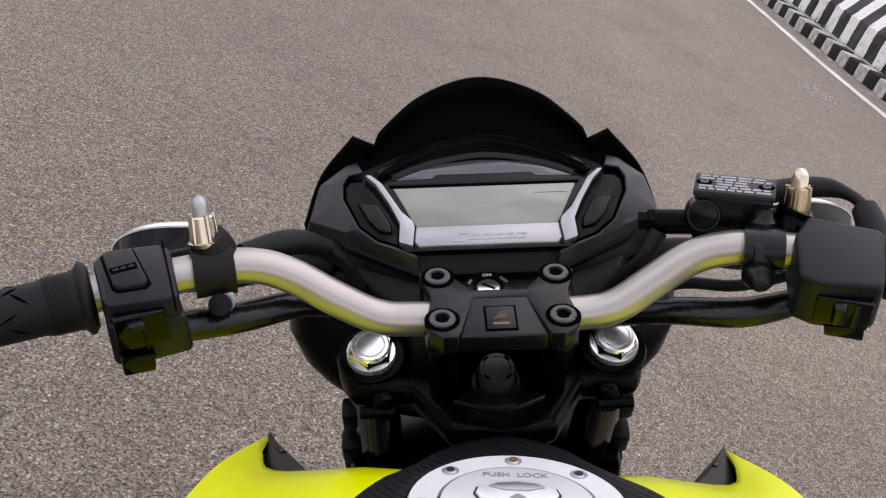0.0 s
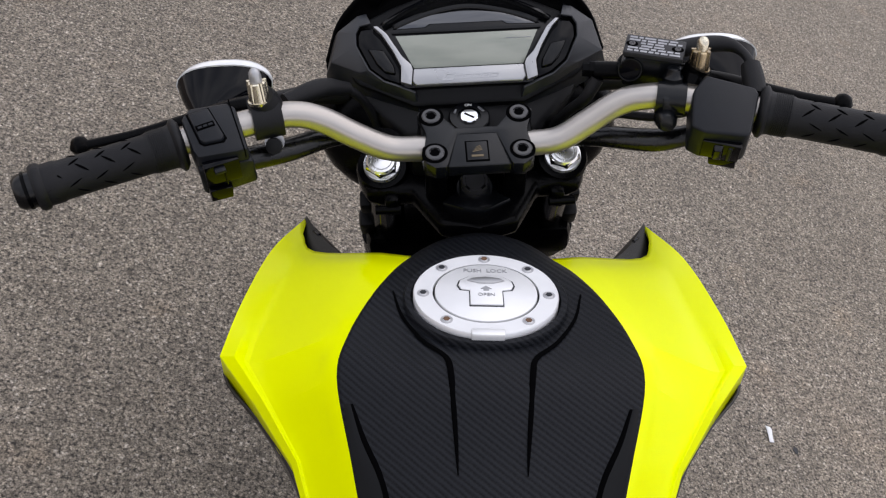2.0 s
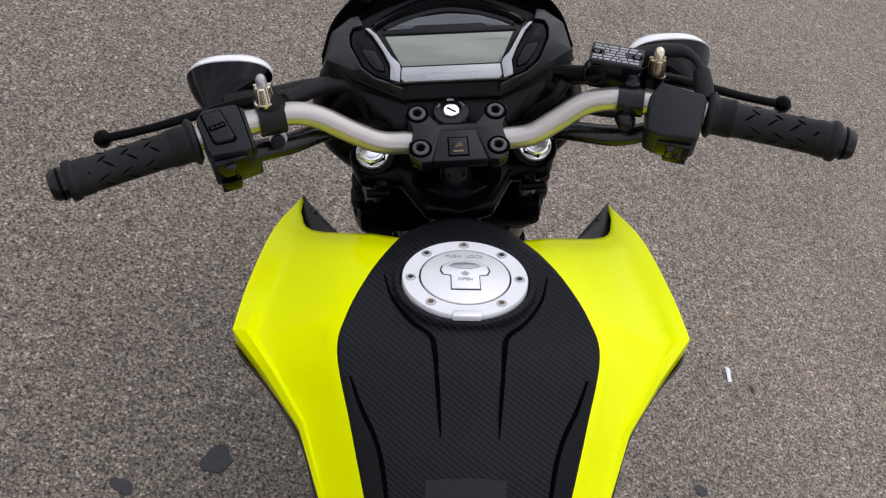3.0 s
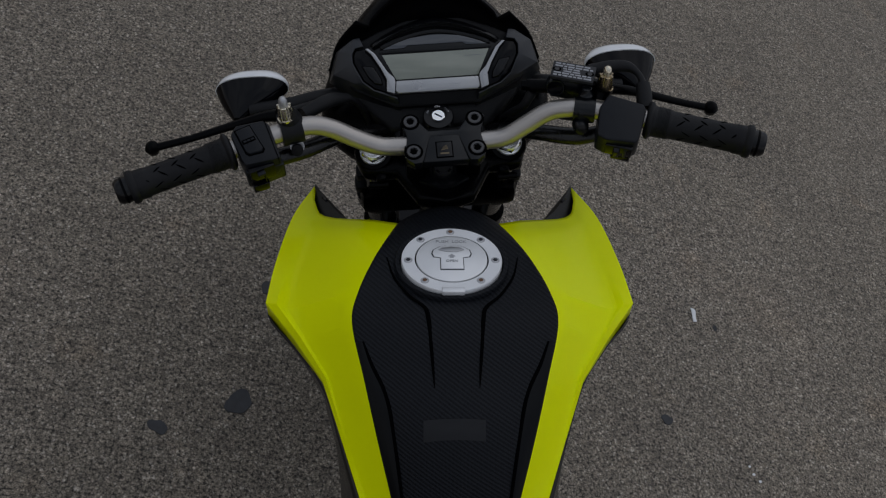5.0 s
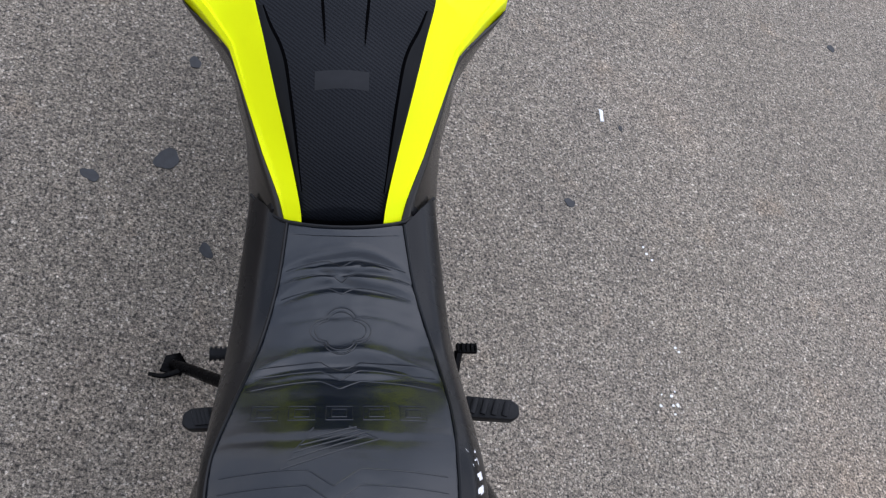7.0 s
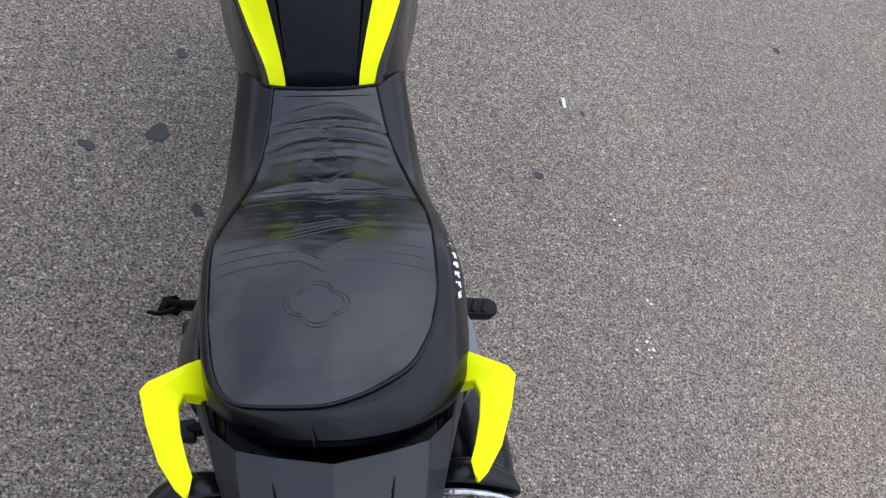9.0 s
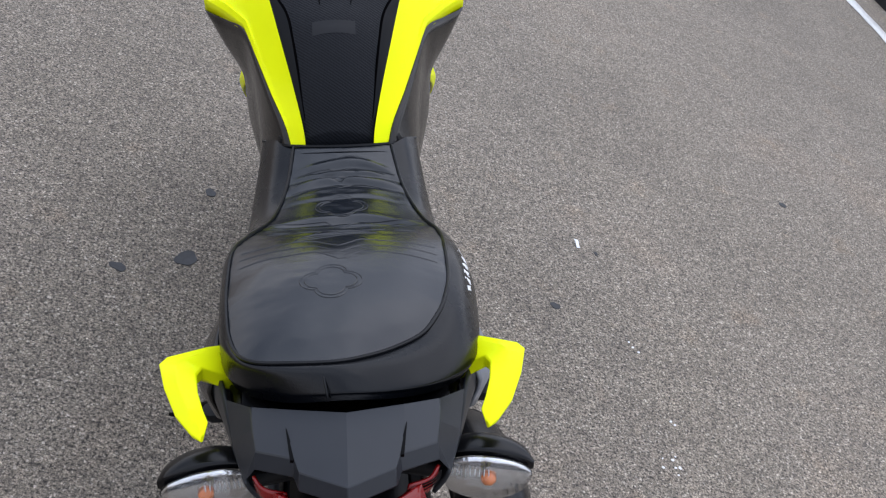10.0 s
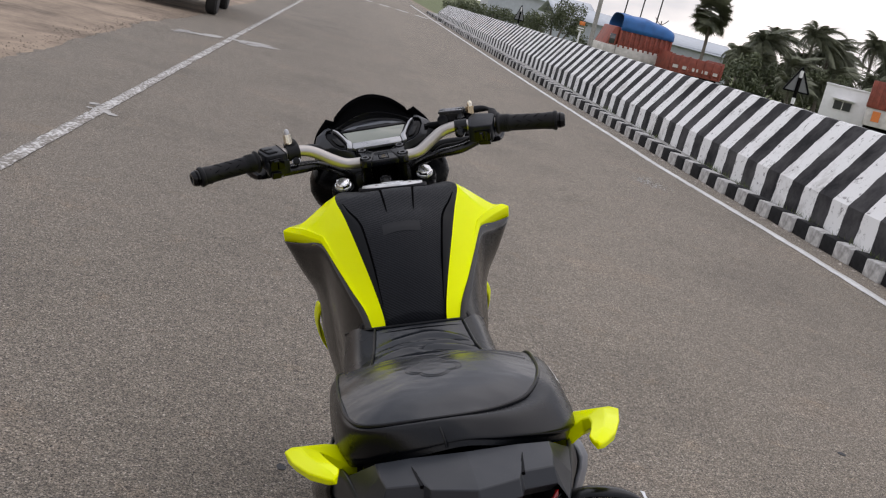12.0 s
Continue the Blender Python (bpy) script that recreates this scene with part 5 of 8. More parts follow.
SEAM_LINE, SEAM_LINE_L = catmull(SEAM_R, 12), catmull(SEAM_L, 12)
SPINE = np.array([(-0.312, 0.808), (-0.350, 0.799), (-0.400, 0.794), (-0.450, 0.798), (-0.500, 0.808), (-0.545, 0.829), (-0.590, 0.860), (-0.635, 0.887), (-0.700, 0.910), (-0.770, 0.920), (-0.830, 0.920), (-0.866, 0.908)])


SPINE_LINE = catmull(SPINE, 8)


def seat_top(x, y):
    """Height of the seat's upper face."""
    right, left = np.interp(-y, -SEAM_LINE[:, 1], SEAM_LINE[:, 0]), np.interp(-y, -SEAM_LINE_L[:, 1], SEAM_LINE_L[:, 0])
    side = SEAM_LINE if x > (left + right) / 2 else SEAM_LINE_L
    zs = np.interp(-y, -side[:, 1], side[:, 2])
    zc = np.interp(-y, -SPINE_LINE[:, 0], SPINE_LINE[:, 1])
    s = min(1.0, abs(x - (left + right) / 2) / max((right - left) / 2, 0.004))
    z = zc + (zs - zc) * s**2.4
    pull = (1 - 0.45 * s * s) * (1 - s**8)
    for cy, bow, deep, wide in ((-0.352, 0.022, 0.0046, 0.006), (-0.370, 0.010, 0.0038, 0.004), (-0.388, 0.020, 0.0048, 0.007), (-0.428, 0.016, 0.0010, 0.006), (-0.497, 0.030, 0.0072, 0.010), (-0.520, 0.012, 0.0030, 0.007), (-0.612, 0.006, 0.0014, 0.007)):
        d = (y - (cy - bow * s * s + 0.002 * math.sin(60 * x + cy * 90))) / wide
        z -= deep * pull * math.exp(-d * d) - 0.5 * deep * pull * math.exp(-((d - 1.6) ** 2))
    for px, slant in ((0.004, 0.55), (-0.012, -0.5)):
        d = ((y + 0.374) - slant * (x - px)) / 0.004
        z -= 0.0022 * math.exp(-d * d) * math.exp(-((x - px) / 0.022) ** 2)
    z += 0.0011 * noise.noise(Vector((x * 26, y * 26, 3.0))) + 0.0003 * noise.noise(Vector((x * 60, y * 95, 7.0)))
    return z


def seat():
    top_rows = []
    ys = np.concatenate([np.linspace(-0.3065, -0.85, 300), np.linspace(-0.851, -0.8658, 16)])
    for y in ys:
        right, left = np.interp(-y, -SEAM_LINE[:, 1], SEAM_LINE[:, 0]), np.interp(-y, -SEAM_LINE_L[:, 1], SEAM_LINE_L[:, 0])
        row = []
        for s in np.linspace(-1, 1, 81):
            x = (left + right) / 2 + s * (right - left) / 2
            row.append((x, y - 0.006 * (1 - s * s) * (y > -0.32), seat_top(x, y)))
        top_rows.append(row)
    body = part("seat", grid(np.array(top_rows)), LEATHER, bike, "worn black leatherette seat with creases", angle=70)

    def spaced(points, like):
        """The line's points at the same shares of its length as those of the other line."""
        fine, other = catmull(points, 12), np.asarray(like, float)
        run = lambda p: np.r_[0, np.cumsum(np.linalg.norm(np.diff(p, axis=0), axis=1))]
        a, b = run(fine), run(other)
        return [tuple(np.interp(v * a[-1] / b[-1], a, fine[:, k]) for k in range(3)) for v in b]

    flat_l = [(-x, y, z) for x, y, z in SEAM_L]
    half = []
    for seam, slim in ((SEAM_R, 0.0), (flat_l, 0.09)):
        rows = []
        thin = lambda pts: [(x * (1 - slim * float(np.interp(-y, [0.45, 0.66, 0.80, 0.86], [0, 1, 1, 0.4]))), y, z) for x, y, z in pts]
        for a, b, c in zip(seam, spaced(thin(SKIRT), seam), spaced(thin(HEM), seam)):
            mid = tuple(p * 0.55 + q * 0.45 for p, q in zip(a, b))
            rows.append([a, (mid[0] + 0.003 * (b[0] > 0.02), mid[1], mid[2] + 0.008), b, tuple((p + q) / 2 for p, q in zip(b, c)), c])
        half.append(rows)
    left_rows = [[(-p[0], p[1], p[2]) for p in r] for r in half[1]]
    full = half[0][:-1] + [half[0][-1]] + left_rows[-2::-1]
    side = surf(full, 9, 5)
    part("seat_side", side, LEATHER_SIDE, body, "smooth black seat side, coloured darker as if shaded", angle=70)
    nose = surf([[(-0.117, -0.247, 0.778), (-0.069, -0.305, 0.803), (0, -0.313, 0.808), (0.069, -0.305, 0.803), (0.117, -0.247, 0.778)], [(-0.119, -0.246, 0.735), (-0.075, -0.300, 0.755), (0, -0.308, 0.760), (0.075, -0.300, 0.755), (0.119, -0.246, 0.735)]], 3, 6)
    part("seat_nose", nose, LEATHER, body)
    path = [(x, y, z + 0.0012) for x, y, z in SEAM_R[:-1] + SEAM_L[::-1]]
    part("piping", tube(path, 0.0021, 7, 8), PIPING, body, "glossy piping along the seam")
    part("back_seam", tube([(-0.022, -0.869, 0.9085), (-0.0205, -0.884, 0.9065), (-0.018, -0.898, 0.900), (-0.017, -0.902, 0.892)], 0.0011, 6, 4), PIPING, body, "vertical stitched seam")
    nose_edge = [(-0.117, -0.247, 0.779), (-0.095, -0.278, 0.793), (-0.069, -0.304, 0.805), (0, -0.314, 0.809), (0.069, -0.304, 0.805), (0.095, -0.278, 0.793), (0.117, -0.247, 0.779)]
    part("front_edge", tube(nose_edge, 0.0022, 7, 6), PIPING, body)

    def bead(points, r=0.0009):
        """A raised moulded line on the seat; a darker tube beside it stands for the groove's shade."""
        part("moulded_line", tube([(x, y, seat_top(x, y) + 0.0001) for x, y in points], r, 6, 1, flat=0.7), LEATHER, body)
        part("pressed_line", tube([(x, y - r * 1.3, seat_top(x, y - r * 1.3) - 0.0001) for x, y in points], r * 0.5, 5, 1, flat=0.6), PRESSED_SHADE, body)

    def emblem(cx, cy, r):
        """A four-lobed outline moulded into the seat, twice, one within the other."""
        for k in (1.0, 0.84):
            pts = []
            for j in range(97):
                a = 2 * math.pi * j / 96
                b = (a + math.pi / 4) % (math.pi / 2) - math.pi / 4
                q = r * k * math.cos(b) ** 0.9
                pts.append((cx + q * math.cos(a), cy + q * 0.94 * math.sin(a)))
            bead(pts, 0.0010)

    emblem(0.0, -0.451, 0.035)
    emblem(-0.012, -0.752, 0.033)

    def chevron(y0, bow, wide, deep, reach=0.93, cx=0.0):
        """A line from seam to seam that dips to a point in the middle."""
        right, left = np.interp(-y0, -SEAM_LINE[:, 1], SEAM_LINE[:, 0]), np.interp(-y0, -SEAM_LINE_L[:, 1], SEAM_LINE_L[:, 0])
        pts = []
        for t in np.linspace(-reach, reach, 61):
            x = (left + right) / 2 + t * (right - left) / 2
            pts.append((x, y0 - bow * t * t - deep * max(0.0, 1 - abs(x - cx) / wide)))
        bead(pts, 0.0008)

    for y0, bow in ((-0.352, 0.016), (-0.370, 0.014), (-0.388, 0.018)):
        chevron(y0, bow, 0.016, 0.012)
    for y0, bow in ((-0.492, 0.016), (-0.507, 0.014), (-0.522, 0.020)):
        chevron(y0, bow, 0.022, 0.014)
    for y0 in (-0.652, -0.670, -0.688):
        chevron(y0, 0.006, 0.026, 0.020, 0.90, -0.004)
    # a row of plain moulded blocks across the step, and a fan of strokes behind it
    for k in range(5):
        cx, cy = -0.078 + k * 0.039, -0.575
        w, h = 0.0140, 0.0110
        for m in (1.0, 0.55):
            bead([(cx + m * px * w, cy + m * py * h) for px, py in ((-1, -1), (0, -1), (1, -1), (1, 0), (1, 1), (0, 1), (-1, 1), (-1, 0), (-1, -1))], 0.0007)
    for ax, ay, bx, by in ((-0.056, -0.652, 0.042, -0.613), (-0.052, -0.642, 0.030, -0.609), (-0.046, -0.632, 0.026, -0.605), (-0.038, -0.622, 0.022, -0.601), (-0.030, -0.612, 0.018, -0.597), (-0.056, -0.652, -0.026, -0.598), (0.042, -0.613, 0.010, -0.596)):
        bead([(ax + (bx - ax) * t, ay + (by - ay) * t) for t in np.linspace(0, 1, 10)], 0.0009)
    # white print on the right side: slanting blocks that lie on the vinyl
    cloud = np.array(side.v)
    cloud = cloud[cloud[:, 0] > 0]

    def on_side(y, z):
        d = np.hypot(cloud[:, 1] - y, cloud[:, 2] - z)
        near = np.argsort(d)[:5]
        w = 1 / (d[near] + 1e-4)
        return (float((cloud[near, 0] * w).sum() / w.sum()) + 0.0008, y, z)

    for k in range(7):
        y, z, h = -0.618 - k * 0.0150, 0.853 + k * 0.0015, 0.0045 if k == 6 else 0.0070
        rows = [[on_side(y + a - v * 0.0045 / h, z + v) for a in (0.0042, 0.0, -0.0042)] for v in (-h, 0.0, h)]
        part("print_stroke", surf(rows, 2, 2), PRINT_WHITE, body, "white printed block", solid=0.0006, offset=1.0)


def grab_rails():
    outer = [(0.128, -0.758, 0.838), (0.148, -0.774, 0.850), (0.184, -0.8035, 0.8655), (0.1905, -0.8150, 0.8670), (0.1795, -0.8570, 0.874), (0.1620, -0.9050, 0.886), (0.1440, -0.9360, 0.894), (0.1345, -0.9470, 0.8965)]
    inner = [(0.112, -0.806, 0.832), (0.130, -0.811, 0.845), (0.1465, -0.8160, 0.860), (0.1490, -0.8390, 0.873), (0.1430, -0.8740, 0.885), (0.1345, -0.9050, 0.893), (0.1275, -0.9250, 0.897), (0.1290, -0.9400, 0.8975)]
    rows = []
    for k, (o, i) in enumerate(zip(outer, inner)):
        c = [(a + b) / 2 for a, b in zip(o, i)]
        share = 0.30 if k < 2 else 0.48
        ridge = tuple(a + (b - a) * share for a, b in zip(o, i))
        ridge = (ridge[0], ridge[1], ridge[2] + (0.005 if k < 6 else 0.002))
        thick = (0.022, 0.021, 0.018, 0.015, 0.011, 0.010, 0.008, 0.004)[k]
        low_o, low_i = (o[0] - 0.003, o[1], o[2] - thick), (i[0] + 0.002, i[1], i[2] - thick)
        rows.append([low_i, i, ridge, o, low_o, ((low_o[0] + low_i[0]) / 2, (low_o[1] + low_i[1]) / 2, c[2] - thick - 0.004)])
    p = np.asarray(rows)
    g = grid(p, close=True)
    n = p.shape[1]
    g.f += [tuple(range(n)), tuple(range(len(g.v) - n, len(g.v)))[::-1]]
    bm = bmesh.new()
    vs = [bm.verts.new(v) for v in g.v]
    for q in g.f:
        bm.faces.new([vs[i] for i in q])
    bmesh.ops.recalc_face_normals(bm, faces=bm.faces[:])
    g = from_bm(bm)
    both("grab_rail", g, YELLOW, bike, "fluorescent yellow passenger grab rail", angle=28, bevel=0.0045)


def tail():
    """Dark grey cowl behind the seat: flat facets meeting in a blunt V over the tail lamp."""
    f0, f1, f2 = (0.0, -0.919, 0.894), (0.055, -0.906, 0.888), (0.092, -0.892, 0.879)
    m0, m1, m2 = (0.0, -0.960, 0.902), (0.056, -0.935, 0.891), (0.089, -0.925, 0.882)
    e0, e1, e2, e3 = (0.0, -1.018, 0.906), (0.043, -0.992, 0.898), (0.048, -0.972, 0.893), (0.084, -0.953, 0.884)
    drop = lambda p, dy, dz, k=1.02: (p[0] * k, p[1] + dy, p[2] + dz)
    v = [f0, f1, f2, m0, m1, m2, e0, e1, e2, e3]
    v += [drop(p, -0.008, -0.016) for p in (e0, e1, e2, e3)] + [drop(p, 0.012, -0.034, 0.97) for p in (e0, e1, e2, e3)]
    v += [(0.122, -0.850, 0.846), (0.112, -0.905, 0.846), (0.097, -0.958, 0.848), drop(f0, 0.002, -0.030), drop(f1, 0.002, -0.030), drop(f2, 0.002, -0.034)]
    f = [(0, 1, 4, 3), (1, 2, 5, 4), (3, 4, 8, 7, 6), (4, 5, 9, 8), (6, 7, 11, 10), (7, 8, 12, 11), (8, 9, 13, 12), (10, 11, 15, 14), (11, 12, 16, 15), (12, 13, 17, 16), (2, 18, 19, 5), (5, 19, 20, 9), (9, 20, 13), (0, 21, 22, 1), (1, 22, 23, 2)]
    right = Geo(v, [q[::-1] for q in f])
    bm = bmesh.new()
    for g in (right, right.mirrored()):
        vs = [bm.verts.new(p) for p in g.v]
        for q in g.f:
            bm.faces.new([vs[k] for k in q])
    bmesh.ops.remove_doubles(bm, verts=bm.verts[:], dist=0.0005)
    bmesh.ops.recalc_face_normals(bm, faces=bm.faces[:])
    cowl = part("tail_cowl", from_bm(bm), GREY_TAIL, bike, "dark grey satin tail cowl with crisp facets", angle=8, bevel=0.0012)
    for s in (-1, 1):
        wedge = prism([(s * 0.0565, -0.934), (s * 0.0560, -0.934), (s * 0.0455, -0.974), (s * 0.0515, -0.973)], -0.003, 0.0006, pose(0, 0, 0.8925), 0.0)
        part("edge_strip", wedge, METAL_BLACK, cowl, "black wedge let into the cowl")
        corner = surf([[(s * 0.086, -0.962, 0.862), (s * 0.077, -0.974, 0.859), (s * 0.056, -0.984, 0.862)], [(s * 0.083, -0.968, 0.848), (s * 0.073, -0.980, 0.845), (s * 0.052, -0.990, 0.847)]], 3, 4)
        corner_lamp = part("side_lamp", corner, RED_LENS, cowl, "narrow red lamp under the cowl corner", solid=0.003)
        for k in range(3):
            z = 0.8595 - k * 0.0040
            part("lamp_rib", tube([(s * 0.087, -0.9655, z - 0.001), (s * 0.078, -0.9755, z - 0.002), (s * 0.056, -0.987, z)], 0.0008, 5, 3), METAL_BLACK, corner_lamp)
    part("under_seat_tray", box(-0.106, 0.106, -0.914, -0.78, 0.80, 0.858, 0.006), METAL_BLACK, bike, "black tray under the seat end")
    for s in (-1, 1):
        part("tail_filler", hull([(s * x, y, z) for x, y, z in ((0.098, -0.79, 0.79), (0.126, -0.80, 0.822), (0.117, -0.85, 0.840), (0.105, -0.905, 0.840), (0.088, -0.905, 0.846), (0.088, -0.86, 0.852), (0.085, -0.91, 0.79), (0.10, -0.85, 0.78))], 0.003), METAL_BLACK, bike, "black filler under the seat end")
        part("tray_pin", tube([(s * 0.083, -0.886, 0.862), (s * 0.083, -0.886, 0.867)], 0.0045, 8, 2), METAL_BLACK, bike)
    lamp = surf([[(-0.060, -0.984, 0.862), (-0.040, -1.004, 0.868), (0, -1.030, 0.874), (0.040, -1.004, 0.868), (0.060, -0.984, 0.862)], [(-0.066, -1.002, 0.838), (-0.04, -1.034, 0.842), (0, -1.060, 0.848), (0.04, -1.034, 0.842), (0.066, -1.002, 0.838)], [(-0.04, -0.995, 0.805), (-0.02, -1.030, 0.808), (0, -1.045, 0.815), (0.02, -1.030, 0.808), (0.04, -0.995, 0.805)]], 4, 3)
    part("tail_lamp", lamp, RED_LENS, bike, "dark red tail lamp", solid=0.01)
    side = surf([[(0.140, -0.640, 0.790), (0.148, -0.650, 0.750), (0.135, -0.640, 0.690)], [(0.143, -0.720, 0.808), (0.151, -0.720, 0.770), (0.138, -0.720, 0.715)], [(0.134, -0.785, 0.826), (0.141, -0.790, 0.795), (0.128, -0.790, 0.750)], [(0.121, -0.845, 0.843), (0.124, -0.850, 0.815), (0.112, -0.850, 0.780)], [(0.108, -0.905, 0.843), (0.107, -0.905, 0.822), (0.096, -0.905, 0.800)], [(0.094, -0.955, 0.845), (0.090, -0.955, 0.832), (0.080, -0.955, 0.815)]], 5, 3)
    both("tail_side", side, GREY_TAIL, bike, "dark grey tail side panel", solid=0.004)
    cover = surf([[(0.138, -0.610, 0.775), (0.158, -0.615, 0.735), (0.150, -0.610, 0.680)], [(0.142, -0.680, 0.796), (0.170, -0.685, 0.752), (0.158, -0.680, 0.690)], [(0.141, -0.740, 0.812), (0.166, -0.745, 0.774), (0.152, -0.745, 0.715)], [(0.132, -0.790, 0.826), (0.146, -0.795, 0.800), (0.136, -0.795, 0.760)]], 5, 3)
    # one pale cover twice; the left copy's shade is put into its dark colour
    for ob, tone in zip(both("side_cover", cover, SIDE_DARK, bike, "cover under the seat side, its left copy darkened for shade", solid=0.003), (COVER_GREY, SIDE_DARK)):
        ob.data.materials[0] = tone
    # rear mudguard and lamp arms
    guard = surf([[(x, y, z - 0.02 * (x / 0.06) ** 2) for x in (-0.06, 0, 0.06)] for y, z in ((-0.86, 0.78), (-0.96, 0.77), (-1.03, 0.70), (-1.09, 0.60), (-1.13, 0.50))], 4, 3)
    part("rear_mudguard", guard, BLACK, bike, solid=0.004)
    plate = box(-0.10, 0.10, -0.004, 0.004, -0.05, 0.05, 0.003, pose(0, -1.085, 0.63, -32))
    part("rear_plate", plate, PRINT_WHITE, bike, "white plate with plain dark bars")
    for k in range(2):
        part("plate_bar", box(-0.08, 0.08, -0.006, -0.0045, -0.03 + k * 0.035, -0.005 + k * 0.035, 0, pose(0, -1.085, 0.63, -32)), METAL_BLACK, bike)


def rear_indicators():
    for s in (-1, 1):
        m = Matrix.Translation((s * 0.140, -0.912, 0.797)) @ pose(0, 0, 0, 0, 0, -s * 8)
        rows = []
        for t, ry, rz in ((-0.048, 0.013, 0.009), (-0.037, 0.026, 0.018), (-0.011, 0.034, 0.0245), (0.018, 0.032, 0.022), (0.039, 0.021, 0.014), (0.049, 0.006, 0.004)):
            a = np.arange(20) * 2 * math.pi / 20
            rows.append(np.c_[np.full(20, s * t), ry * np.cos(a) * 0.8, rz * np.sin(a)])
        p = np.array(rows)
        p = np.stack([catmull(p[:, j], 3) for j in range(20)], 1)
        g = grid(p, close=True)
        g.f += [tuple(range(20)), tuple(range(len(g.v) - 20, len(g.v)))[::-1]]
        if s < 0:
            g.f = [q[::-1] for q in g.f]
        front = Geo([(x, y * (1.25 if y > 0 else 0.25) + 0.004, z) for x, y, z in g.v], g.f).moved(m)
        shell = part("rear_indicator", front, BLACK_SMOOTH, bike, "rear indicator with a black shell and clear lens")
        bowl = Geo([(x * 0.90, (y * 0.35 if y < 0 else y * 0.05) - 0.007, z * 0.86 - 0.001) for x, y, z in g.v], g.f).moved(m)
        part("reflector", bowl, REFLECTOR, shell, "bright lamp reflector")
        dome = Geo([(x * 0.95, (y * 1.15 if y < 0 else y * 0.1) - 0.006, z * 0.93 - 0.001) for x, y, z in g.v], g.f).moved(m)
        part("lens", dome, LENS, shell, "clear ribbed lens")
        part("bulb", lathe([(0.002, -0.007), (0.0052, -0.003), (0.0052, 0.003), (0.002, 0.007)], m @ Matrix.Translation((s * 0.002, -0.019, 0.002)) @ pose(0, 0, 0, 0, 90, 0), 14), AMBER, shell, "orange bulb")
        for k in range(9):
            x = s * (-0.034 + k * 0.0045)
            part("rib", tube([(x, -0.0185, 0.004), (x, -0.0195, 0.008), (x, -0.0180, 0.0125)], 0.0007, 5, 2).moved(m), LENS_WHITE, shell)
        part("arm", tube([(s * 0.05, -0.90, 0.80), (s * 0.105, -0.913, 0.797)], [0.014, 0.011], 10, 3), RUBBER, shell)


